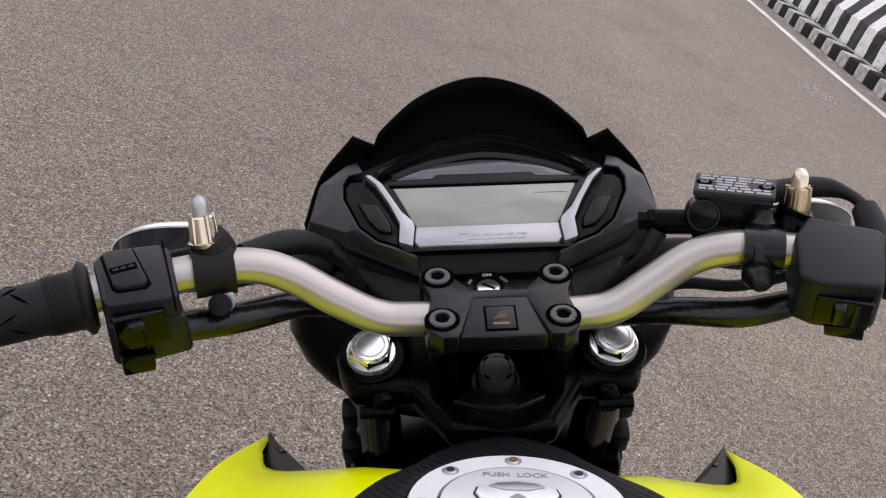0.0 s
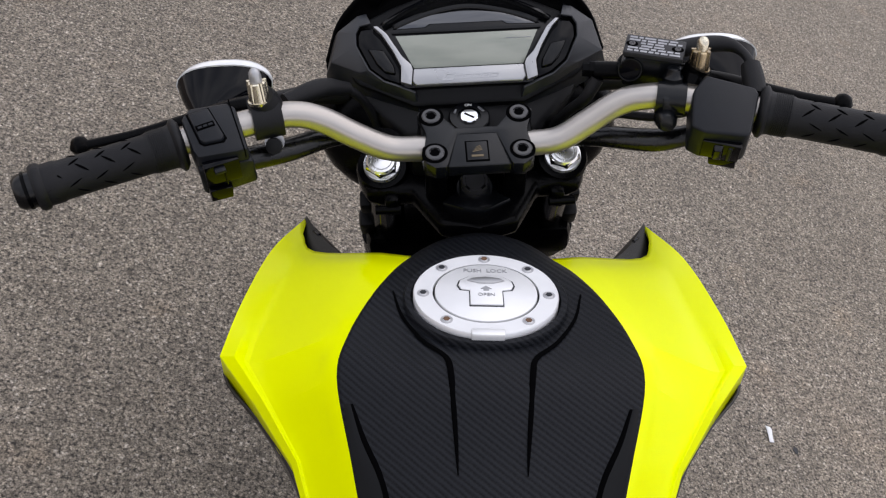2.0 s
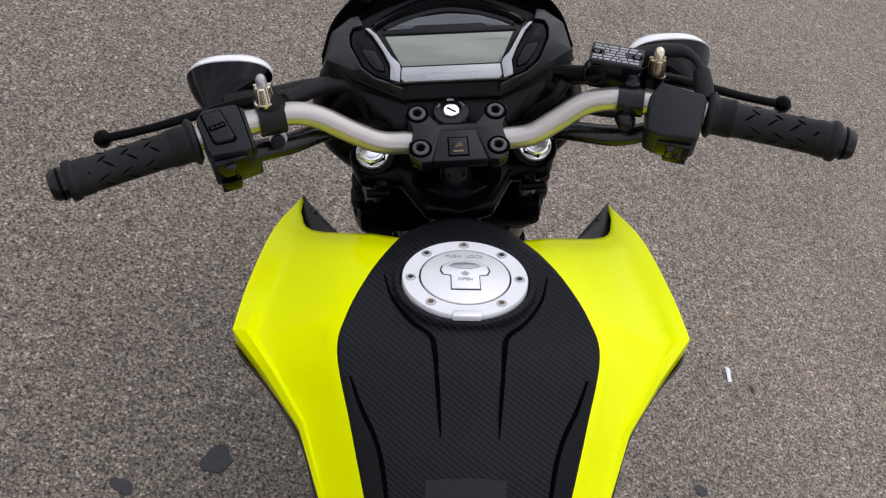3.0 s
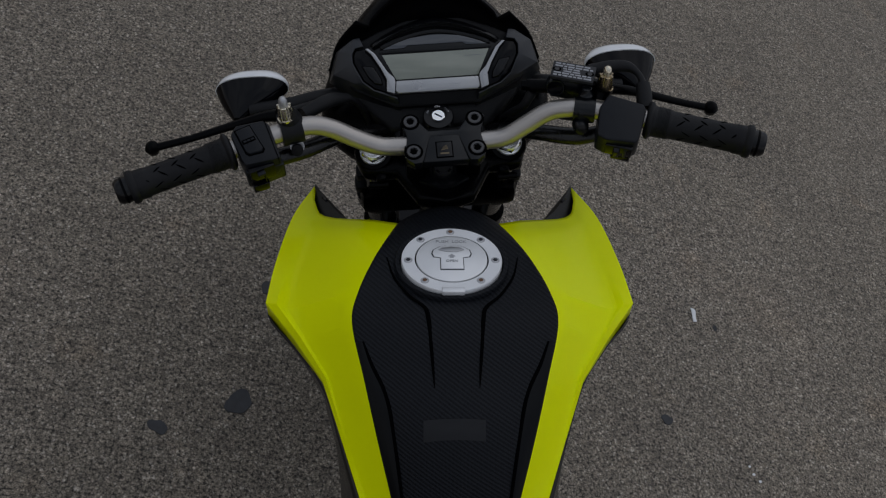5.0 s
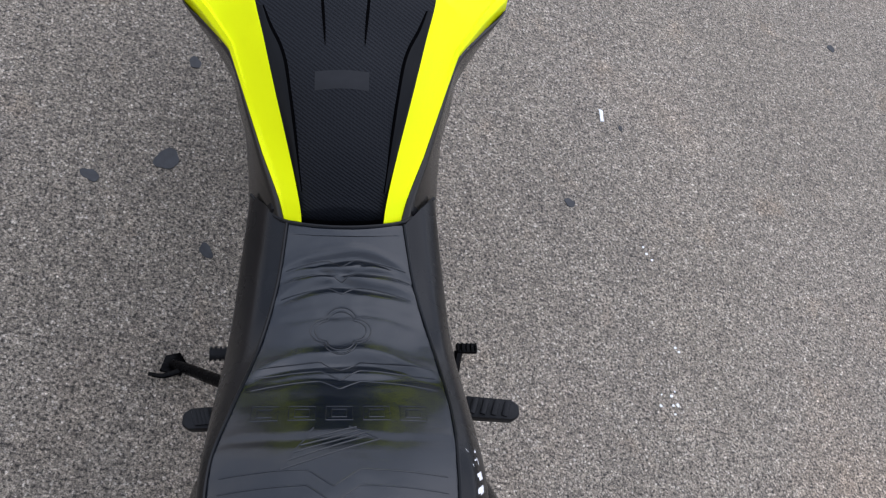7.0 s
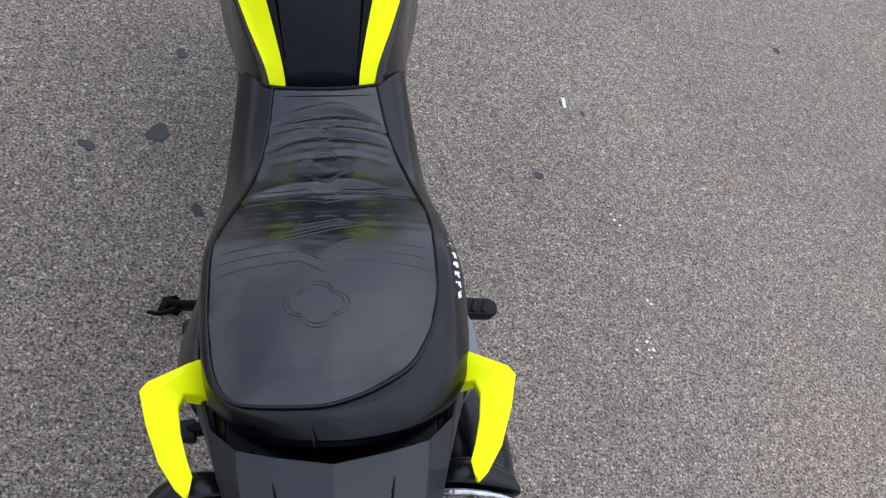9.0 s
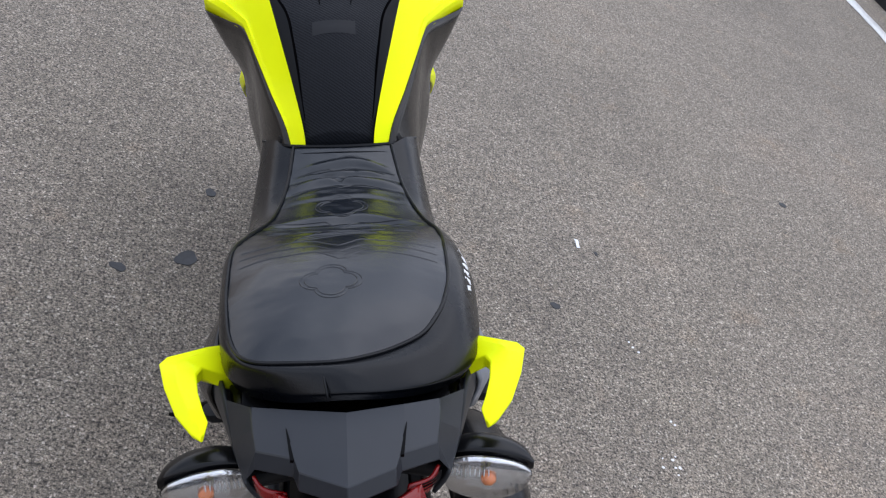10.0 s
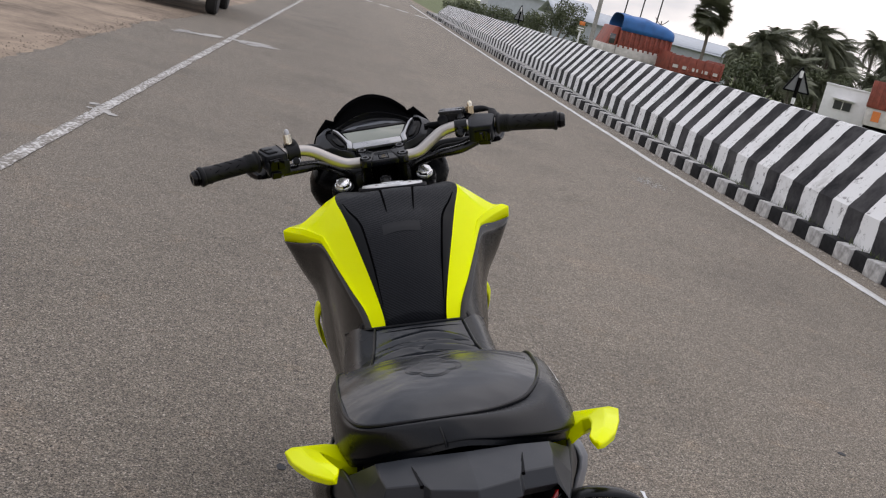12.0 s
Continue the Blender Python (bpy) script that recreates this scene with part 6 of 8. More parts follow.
def foot_parts():
    for s in (-1, 1):
        x0, x1 = (0.205, 0.292) if s > 0 else (0.20, 0.252)
        peg_y, peg_z = (-0.338, 0.31) if s > 0 else (-0.352, 0.30)
        ends = [(s * x0, w, h) for w, h in ((-0.017, -0.013), (0.017, -0.013), (0.019, 0.010), (-0.019, 0.010))] + [(s * (x1 - 0.012), w, h) for w, h in ((-0.016, -0.010), (0.016, -0.010), (0.018, 0.012), (-0.018, 0.012))] + [(s * x1, w, h) for w, h in ((-0.008, 0.0), (0.008, 0.0), (0.010, 0.012), (-0.010, 0.012))]
        peg = part("foot_peg", hull([(x, peg_y + w - 0.10 * (abs(x) - x0), peg_z + h) for x, w, h in ends], 0.005), RUBBER, bike, "black rubber rider foot peg")
        for k in range(4):
            xx = s * (x0 + 0.012 + k * (x1 - x0 - 0.034) / 3)
            slant = Matrix.Translation((xx, peg_y - 0.10 * (abs(xx) - x0), peg_z)) @ pose(0, 0, 0, 0, 0, -s * 18)
            part("rib", box(-0.0050, 0.0050, -0.014, 0.014, 0.009, 0.0155, 0.002, slant), RUBBER, peg)
        part("peg_bracket", tube([(s * 0.10, peg_y + 0.02, peg_z + 0.05), (s * 0.16, peg_y, peg_z), (s * 0.21, peg_y, peg_z)], [0.014, 0.012, 0.011], 8, 4), METAL_BLACK, bike)
        rp = part("passenger_peg", hull([(s * x, -0.650 + w, 0.479 + h) for x, w, h in ((0.190, -0.016, -0.010), (0.190, 0.016, -0.010), (0.190, 0.017, 0.010), (0.190, -0.017, 0.010), (0.240, -0.012, -0.008), (0.240, 0.012, -0.008), (0.240, 0.013, 0.010), (0.240, -0.013, 0.010), (0.250, -0.006, 0.002), (0.250, 0.006, 0.002))], 0.005), RUBBER, bike, "black rubber passenger foot peg")
        part("peg_bracket", tube([(s * 0.12, -0.60, 0.56), (s * 0.15, -0.645, 0.50), (s * 0.20, -0.65, 0.48)], [0.014, 0.012, 0.010], 8, 4), METAL_BLACK, bike)
        part("peg_plate", prism([(-0.62, 0.70), (-0.56, 0.56), (-0.50, 0.60), (-0.52, 0.72)], s * 0.118 - 0.006, s * 0.118 + 0.006, Matrix(((0, 0, 1, 0), (1, 0, 0, 0), (0, 1, 0, 0), (0, 0, 0, 1))), 0.002), METAL_BLACK, bike)
    pedal = part("brake_pedal", tube([(0.15, -0.33, 0.27), (0.185, -0.28, 0.27), (0.20, -0.225, 0.29)], 0.008, 8, 5), METAL_BLACK, bike, "black brake pedal")
    part("pedal_pad", box(0.195, 0.232, -0.230, -0.212, 0.290, 0.299, 0.003), METAL_BLACK, pedal)
    for k in range(5):
        part("tooth", box(0.1965 + k * 0.0078, 0.2000 + k * 0.0078, -0.2285, -0.2135, 0.299, 0.303, 0.001), METAL_BLACK, pedal)
    lever = part("gear_lever", tube([(-0.14, -0.30, 0.28), (-0.17, -0.25, 0.28), (-0.18, -0.228, 0.285)], 0.007, 8, 4), METAL_BLACK, bike, "black gear lever")
    toe = part("toe_rubber", tube([(-0.178, -0.228, 0.285), (-0.222, -0.230, 0.288)], 0.010, 10, 3), RUBBER, lever, "ribbed rubber toe piece")
    for k in range(5):
        part("rib", tube([(-0.186 - k * 0.008, -0.2285, 0.2855), (-0.190 - k * 0.008, -0.2285, 0.286)], 0.0125, 10, 1), RUBBER, toe)
    stand = part("side_stand", tube([(-0.12, -0.30, 0.30), (-0.19, -0.262, 0.235), (-0.265, -0.20, 0.155), (-0.312, -0.165, 0.112)], [0.013, 0.012, 0.011, 0.010], 10, 5), METAL_BLACK, bike, "black side stand, swung out")
    part("stand_foot", prism([(-0.022, -0.016), (0.018, -0.020), (0.030, 0.0), (0.012, 0.026), (-0.014, 0.016)], -0.004, 0.004, Matrix.Translation((-0.315, -0.163, 0.107)) @ pose(0, 0, 0, 0, 18, 0), 0.002), METAL_BLACK, stand)
    part("stand_tang", tube([(-0.29, -0.185, 0.13), (-0.325, -0.196, 0.128), (-0.352, -0.190, 0.125)], [0.006, 0.005, 0.004], 8, 4), METAL_BLACK, stand)
    coil = [(-0.150 - 0.055 * t + 0.006 * math.cos(40 * t), -0.235 + 0.006 * math.sin(40 * t), 0.27 - 0.04 * t) for t in np.linspace(0, 1, 70)]
    part("stand_spring", tube(coil, 0.0016, 6, 1), METAL_BLACK, stand)


def running_gear():
    """Wheels, frame, engine and silencer, mostly hidden under the bodywork."""
    for name, y, r, w, tilt in (("front_wheel", 0.515, 0.298, 0.10, 4.0), ("rear_wheel", -0.835, 0.305, 0.14, 0.0)):
        m = Matrix.Translation((0.0 if name == "rear_wheel" else -0.015, y, r + 0.001)) @ pose(0, 0, 0, 0, 0, tilt) @ pose(0, 0, 0, 0, 90, 0)
        prof = [(r - 0.085, -w * 0.42), (r - 0.055, -w * 0.5), (r - 0.022, -w * 0.42), (r - 0.006, -w * 0.22), (r, 0), (r - 0.006, w * 0.22), (r - 0.022, w * 0.42), (r - 0.055, w * 0.5), (r - 0.085, w * 0.42)]
        wheel = part(name, lathe(prof, m, 56), TYRE, bike, "black rubber tyre on a black alloy rim")
        part("rim", lathe([(r - 0.115, -w * 0.3), (r - 0.083, -w * 0.44), (r - 0.080, 0), (r - 0.083, w * 0.44), (r - 0.115, w * 0.3)], m, 48), METAL_BLACK, wheel)
        for k in range(5):
            a = radians(72 * k)
            c, s = math.cos(a), math.sin(a)
            part("spoke", tube([(c * 0.03, s * 0.03, 0), (c * (r - 0.11), s * (r - 0.11), 0)], [0.018, 0.012], 8, 3).moved(m), METAL_BLACK, wheel)
        part("hub", lathe([(0.02, -0.06), (0.045, -0.05), (0.045, 0.05), (0.02, 0.06)], m, 20), METAL_BLACK, wheel)
        part("brake_disc", lathe([(0.06, 0.055), (0.125, 0.055), (0.125, 0.060), (0.06, 0.060)], m, 40), STEEL, wheel)
    part("front_mudguard", surf([[(x, 0.515 + (0.325 - 0.02 * abs(x) / 0.06) * math.sin(a), 0.30 + (0.325 - 0.03 * abs(x) / 0.06) * math.cos(a)) for x in (-0.065, -0.04, 0, 0.04, 0.065)] for a in np.radians([-75, -45, -15, 15, 40])], 4, 3), BLACK_SMOOTH, bike, solid=0.003)
    part("engine", box(-0.13, 0.13, -0.26, 0.14, 0.24, 0.46, 0.035), ENGINE, bike, "dark grey single-cylinder engine")
    for k in range(7):
        z = 0.47 + k * 0.022
        part("cooling_fin", box(-0.095, 0.095, 0.00, 0.17, z, z + 0.008, 0.002, pose(0, 0.02, 0, -8)), ENGINE, bike)
    part("cylinder", box(-0.07, 0.07, 0.02, 0.15, 0.44, 0.66, 0.015, pose(0, 0.02, 0, -8)), ENGINE, bike)
    part("crankcase_cover", lathe([(0.02, 0.0), (0.085, 0.0), (0.09, -0.02), (0.09, -0.03)], Matrix.Translation((0.150, -0.10, 0.35)) @ pose(0, 0, 0, 0, 90, 0), 32), METAL_BLACK, bike)
    part("frame_spine", tube([(0, 0.15, 0.84), (0, -0.02, 0.80), (0, -0.28, 0.70), (0, -0.34, 0.45), (0, -0.33, 0.30)], 0.032, 12, 5), METAL_BLACK, bike)
    part("down_tube", tube([(0, 0.19, 0.80), (0, 0.20, 0.60), (0, 0.16, 0.35)], 0.02, 10, 4), METAL_BLACK, bike)
    for s in (-1, 1):
        part("sub_frame", tube([(s * 0.05, -0.28, 0.70), (s * 0.11, -0.50, 0.70), (s * 0.11, -0.75, 0.77), (s * 0.08, -0.92, 0.83)], 0.013, 8, 5), METAL_BLACK, bike)
        part("swing_arm", tube([(s * 0.07, -0.33, 0.32), (s * 0.10, -0.55, 0.315), (s * 0.11, -0.85, 0.305)], 0.024, 10, 4, flat=1.4), METAL_BLACK, bike)
    part("shock_absorber", tube([(0, -0.42, 0.66), (0, -0.46, 0.36)], 0.03, 12, 3), METAL_BLACK, bike)
    pipe = part("exhaust_pipe", tube([(0.03, 0.19, 0.58), (0.05, 0.27, 0.50), (0.06, 0.24, 0.30), (0.09, 0.05, 0.20), (0.12, -0.20, 0.20), (0.15, -0.36, 0.27), (0.175, -0.46, 0.34)], 0.018, 12, 6), STEEL, bike)
    part("silencer", tube([(0.175, -0.45, 0.33), (0.190, -0.56, 0.40), (0.195, -0.72, 0.47), (0.195, -0.80, 0.50)], [0.03, 0.052, 0.054, 0.040], 16, 5, flat=1.25), BLACK_SMOOTH, pipe, "black stubby silencer")
    part("silencer_tip", tube([(0.195, -0.795, 0.50), (0.195, -0.82, 0.51)], 0.030, 14, 2), CHROME, pipe)
    part("seat_base", box(-0.115, 0.115, -0.80, -0.26, 0.66, 0.74, 0.02), BLACK, bike)
    part("chain_cover", box(-0.125, -0.105, -0.80, -0.30, 0.33, 0.40, 0.008), BLACK, bike)
    part("tank_base", box(-0.10, 0.10, -0.30, 0.08, 0.74, 0.82, 0.03), BLACK, bike)


# ---- steered parts, in their own axes about the handlebar clamp ----
def front_end():
    st = STEER
    bar_half = [(0.0, 0.003, -0.017), (0.052, 0.003, -0.017), (0.078, 0.003, -0.014), (0.104, 0.005, -0.001), (0.131, 0.008, 0.015), (0.153, 0.007, 0.0235), (0.178, 0.001, 0.0255), (0.235, -0.020, 0.0245), (0.352, -0.064, 0.018)]
    right_half = [(0.0, 0.003, -0.017), (0.052, 0.003, -0.017), (0.075, 0.003, -0.013), (0.098, 0.006, 0.001), (0.122, 0.009, 0.016), (0.143, 0.007, 0.0235), (0.168, 0.002, 0.0255), (0.230, -0.019, 0.0245), (0.352, -0.064, 0.018)]
    path = [(-x, y, z) for x, y, z in bar_half[:0:-1]] + right_half
    bar = part("handlebar", tube(path, 0.0113, 24, 8).moved(st), BAR, bike, "champagne silver handlebar")
    flat_st, st = st, st @ pose(0, 0, -0.005, 11)
    half = [(0.0, 0.0098), (0.0180, 0.0098), (0.0305, 0.0262), (0.0340, 0.0305), (0.0480, 0.0318), (0.0512, 0.0285), (0.0505, 0.0240), (0.0450, 0.0070), (0.0445, 0.0010), (0.0480, -0.0190), (0.0478, -0.0240), (0.0450, -0.0295), (0.0380, -0.0352), (0.0285, -0.0345), (0.0265, -0.0300), (0.0170, 0.0020), (0.0, 0.0020)]
    clamp = part("bar_clamp", prism(half + [(-x, y) for x, y in half[-2:0:-1]], -0.012, 0.003, st, 0.0016), CAST_BLACK, bike, "black cast handlebar clamp")
    wedge = [(sx * x, y, z) for sx in (-1, 1) for x, y, z in ((0.0165, 0.0095, 0.0026), (0.0275, -0.0320, 0.0), (0.0165, 0.0095, -0.012), (0.0270, -0.0330, -0.012))]
    part("clamp_block", hull(wedge, 0.0012, st), CAST_BLACK, clamp, "sloping middle of the clamp")
    face = st @ Matrix.Translation((-0.0012, -0.0170, 0.0008)) @ pose(0, 0, 0, 3.6) @ Matrix.Diagonal((0.80, 0.86, 1, 1))
    part("badge_recess", box(-0.0128, 0.0128, -0.0130, 0.0130, -0.004, 0.0006, 0.0004, face), GROOVE_SHADE, clamp)
    part("badge", box(-0.0112, 0.0112, -0.0114, 0.0114, -0.003, 0.0013, 0.0006, face), BLACK_SMOOTH, clamp, "dark square badge")
    for k in range(4):
        part("badge_stroke", prism([(-0.0055 + k * 0.0012, -0.0020 + k * 0.0018), (0.0050 - k * 0.0004, 0.0000 + k * 0.0018), (0.0058 - k * 0.0006, 0.0012 + k * 0.0017), (-0.0042 + k * 0.0012, -0.0008 + k * 0.0017)], 0.0010, 0.0016, face), GOLD_PRINT, clamp, "faded gold stroke")
    part("badge_stroke", box(-0.0065, 0.0065, -0.0078, -0.0054, 0.0010, 0.0016, 0, face), GOLD_PRINT, clamp, "faded gold bar")
    for sx in (-1, 1):
        cheek = [(sx * 0.0500, 0.0270, -0.003), (sx * 0.0440, 0.0060, -0.003), (sx * 0.0470, -0.0280, -0.003), (sx * 0.0520, 0.0235, -0.020), (sx * 0.0480, -0.0250, -0.018), (sx * 0.0350, 0.0290, -0.003), (sx * 0.0350, -0.0330, -0.003), (sx * 0.0360, 0.0270, -0.022), (sx * 0.0360, -0.0300, -0.020)]
        part("clamp_cheek", hull(cheek, 0.002, st), METAL_BLACK, clamp, "black flank of the clamp")
        for bx, by in ((0.0388, 0.0236), (0.0378, -0.0188)):
            at = st @ Matrix.Translation((sx * bx, by, 0.0028))
            part("bolt_seat", lathe([(0.0112, -0.002), (0.0112, 0.0004), (0.0104, 0.0008), (0.0096, 0.0003)], at, 32), GROOVE_SHADE, clamp)
            bolt = part("bolt", lathe([(0.0084, -0.002), (0.0084, 0.0014), (0.0076, 0.0022), (0.0050, 0.0022), (0.0046, 0.0010)], at, 28), NUT_BLACK, clamp, "black socket bolt")
            part("socket", lathe([(0.0046, 0.0), (0.0046, 0.0012)], at @ pose(0, 0, 0, 0, 0, 12), 6), GROOVE_SHADE, bolt)
    for rx in (-0.036, 0.036):
        part("riser", box(rx - 0.010, rx + 0.010, -0.010, 0.026, -0.085, -0.014, 0.005, st), METAL_BLACK, clamp)
    part("riser_web", box(-0.027, 0.027, 0.016, 0.026, -0.080, -0.014, 0.004, st), METAL_BLACK, clamp)
    st = flat_st

    # top bridge, forks and stem
    yoke = [(-0.108, 0.044), (-0.106, 0.066), (-0.085, 0.076), (-0.055, 0.070), (-0.03, 0.085), (0.03, 0.085), (0.055, 0.070), (0.085, 0.076), (0.106, 0.066), (0.108, 0.044), (0.100, 0.026), (0.085, 0.022), (0.06, 0.022), (0.035, -0.026), (0.0, -0.036), (-0.035, -0.026), (-0.06, 0.022), (-0.085, 0.022), (-0.100, 0.026)]
    rake = pose(0, 0, 0, 25.5)
    bridge = part("top_bridge", prism(yoke, -0.100, -0.080, st, 0.005), METAL_BLACK, bike, "black top fork bridge")
    stem = st @ Matrix.Translation((-0.001, 0.0145, -0.078)) @ rake @ Matrix.Diagonal((0.84, 0.84, 1, 1))
    part("nut_collar", lathe([(0.0215, 0.0), (0.0215, 0.004), (0.0195, 0.006), (0.0180, 0.006)], stem, 36), CAST_BLACK, bridge)
    nut = part("stem_nut", lathe([(0.0190, 0.003), (0.0190, 0.0085), (0.0172, 0.0115), (0.0140, 0.0115)], stem @ pose(0, 0, 0, 0, 0, 30), 6), CAST_BLACK, bridge, "black hexagon stem nut")
    part("nut_cap", lathe([(0.0150, 0.010), (0.0150, 0.020), (0.0138, 0.0226), (0.0112, 0.0226), (0.0105, 0.0218), (0.002, 0.0218)], stem, 36), NUT_BLACK, nut, "round black cap with notches")
    for k in range(4):
        a = radians(90 * k + 45)
        part("cap_notch", box(-0.0028, 0.0028, -0.0012, 0.0012, 0.0200, 0.0229, 0.0003, stem @ Matrix.Translation((0.0122 * math.cos(a), 0.0122 * math.sin(a), 0)) @ pose(0, 0, 0, 0, 0, math.degrees(a) + 90)), GROOVE_SHADE, nut)
    plate = [(-0.032, -0.002), (-0.021, 0.008), (-0.018, 0.034), (0.018, 0.034), (0.021, 0.008), (0.032, -0.001), (0.012, -0.013), (0.0, -0.017), (-0.012, -0.013)]
    part("stem_plate", prism(plate, -0.090, -0.0765, st, 0.002), CAST_BLACK, bridge)
    for s in (-1, 1):
        at = st @ Matrix.Translation((s * 0.0860, 0.045, -0.066)) @ rake
        part("fork_clamp", lathe([(0.018, -0.032), (0.0240, -0.030), (0.0245, -0.008), (0.0230, -0.004), (0.0205, -0.004)], at, 30), METAL_BLACK, bridge)
        part("pinch_lug", box(s * 0.078 - 0.007, s * 0.078 + 0.007, 0.012, 0.030, -0.104, -0.084, 0.004, st), METAL_BLACK, bridge)
        part("pinch_bolt", tube([(s * 0.070, 0.013, -0.096), (s * 0.094, 0.014, -0.096)], 0.0045, 10, 2).moved(st), METAL_BLACK, bridge)
        leg = part("fork_leg", tube([(0, 0, -0.34), (0, 0, -0.005)], 0.0185, 22, 3).moved(at), DARK_CHROME, bike, "dark chromed fork tube")
        part("fork_cap_base", lathe([(0.0172, -0.006), (0.0176, -0.002), (0.0170, 0.0005), (0.0155, 0.001)], at, 36), CAP_CHROME, leg)
        part("fork_cap", lathe([(0.0164, 0.0), (0.0164, 0.0050), (0.0148, 0.0074)], at @ pose(0, 0, 0, 0, 0, 30 + s * 8), 6), CHROME, leg, "polished hexagon fork cap")
        part("cap_disc", lathe([(0.0144, 0.0066), (0.0126, 0.0088), (0.0104, 0.0090), (0.0096, 0.0078), (0.0092, 0.0092), (0.0050, 0.0098), (0.0012, 0.0098)], at, 36), CAP_CHROME, leg, "satin middle of the fork cap")
        part("fork_slider", tube([(0, 0, -0.33), (0, 0, -0.36), (0, 0, -0.68)], [0.0235, 0.026, 0.023], 20, 3).moved(at), METAL_BLACK, leg)
        part("lower_bridge", lathe([(0.02, -0.205), (0.030, -0.200), (0.030, -0.165), (0.02, -0.160)], at, 26), METAL_BLACK, leg)
        part("reflex_bracket", box(s * 0.022 - 0.008, s * 0.022 + 0.008, -0.012, 0.010, -0.150, -0.122, 0.005, at), BLACK, leg)
        part("hose_clip", box(s * 0.020 - 0.006, s * 0.020 + 0.006, -0.010, 0.008, -0.096, -0.074, 0.003, at), BLACK, leg)
    part("lower_yoke", box(-0.11, 0.11, -0.02, 0.06, -0.235, -0.195, 0.012, st @ pose(0, 0.10, 0)), METAL_BLACK, bike)
    part("head_tube", tube([(0, 0.0, -0.09), (0, 0.075, -0.24)], 0.03, 16, 2).moved(st), METAL_BLACK, bike)

    # ignition lock
    lock_m = st @ Matrix.Translation((-0.002, 0.060, -0.030)) @ pose(0, 0, 0, 10)
    lock = part("ignition_lock", lathe([(0.0195, -0.03), (0.0195, 0.002), (0.0180, 0.004), (0.0110, 0.004), (0.0105, 0.002)], lock_m, 36), BLACK_SMOOTH, bike, "black ignition lock")
    part("barrel", lathe([(0.0084, 0.0), (0.0084, 0.0046), (0.0078, 0.0052), (0.003, 0.0052)], lock_m, 28), CHROME, lock, "chromed key barrel")
    part("key_slot", box(-0.0052, 0.0052, -0.0009, 0.0009, 0.0048, 0.0056, 0, lock_m @ pose(0, 0, 0, 0, 0, -35)), METAL_BLACK, lock)
    part("lettering", lettering("ON", 0.0042, 0.0001, lock_m @ pose(0, 0.0142, 0.0041)), PRINT_WHITE, lock, "white word")
    for a in (150, 35):
        part("lettering", lettering("OFF" if a == 150 else "LOCK", 0.0030, 0.0001, lock_m @ pose(0.0142 * math.cos(radians(a)), 0.0142 * math.sin(radians(a)), 0.0041, 0, 0, a - 90)), PRINT_GREY, lock)
    part("lock_shroud", box(-0.060, 0.060, 0.040, 0.100, -0.085, -0.048, 0.010, st), BLACK, bike)

    meter(st)
    controls(st, bar)
    front_lamps(st)


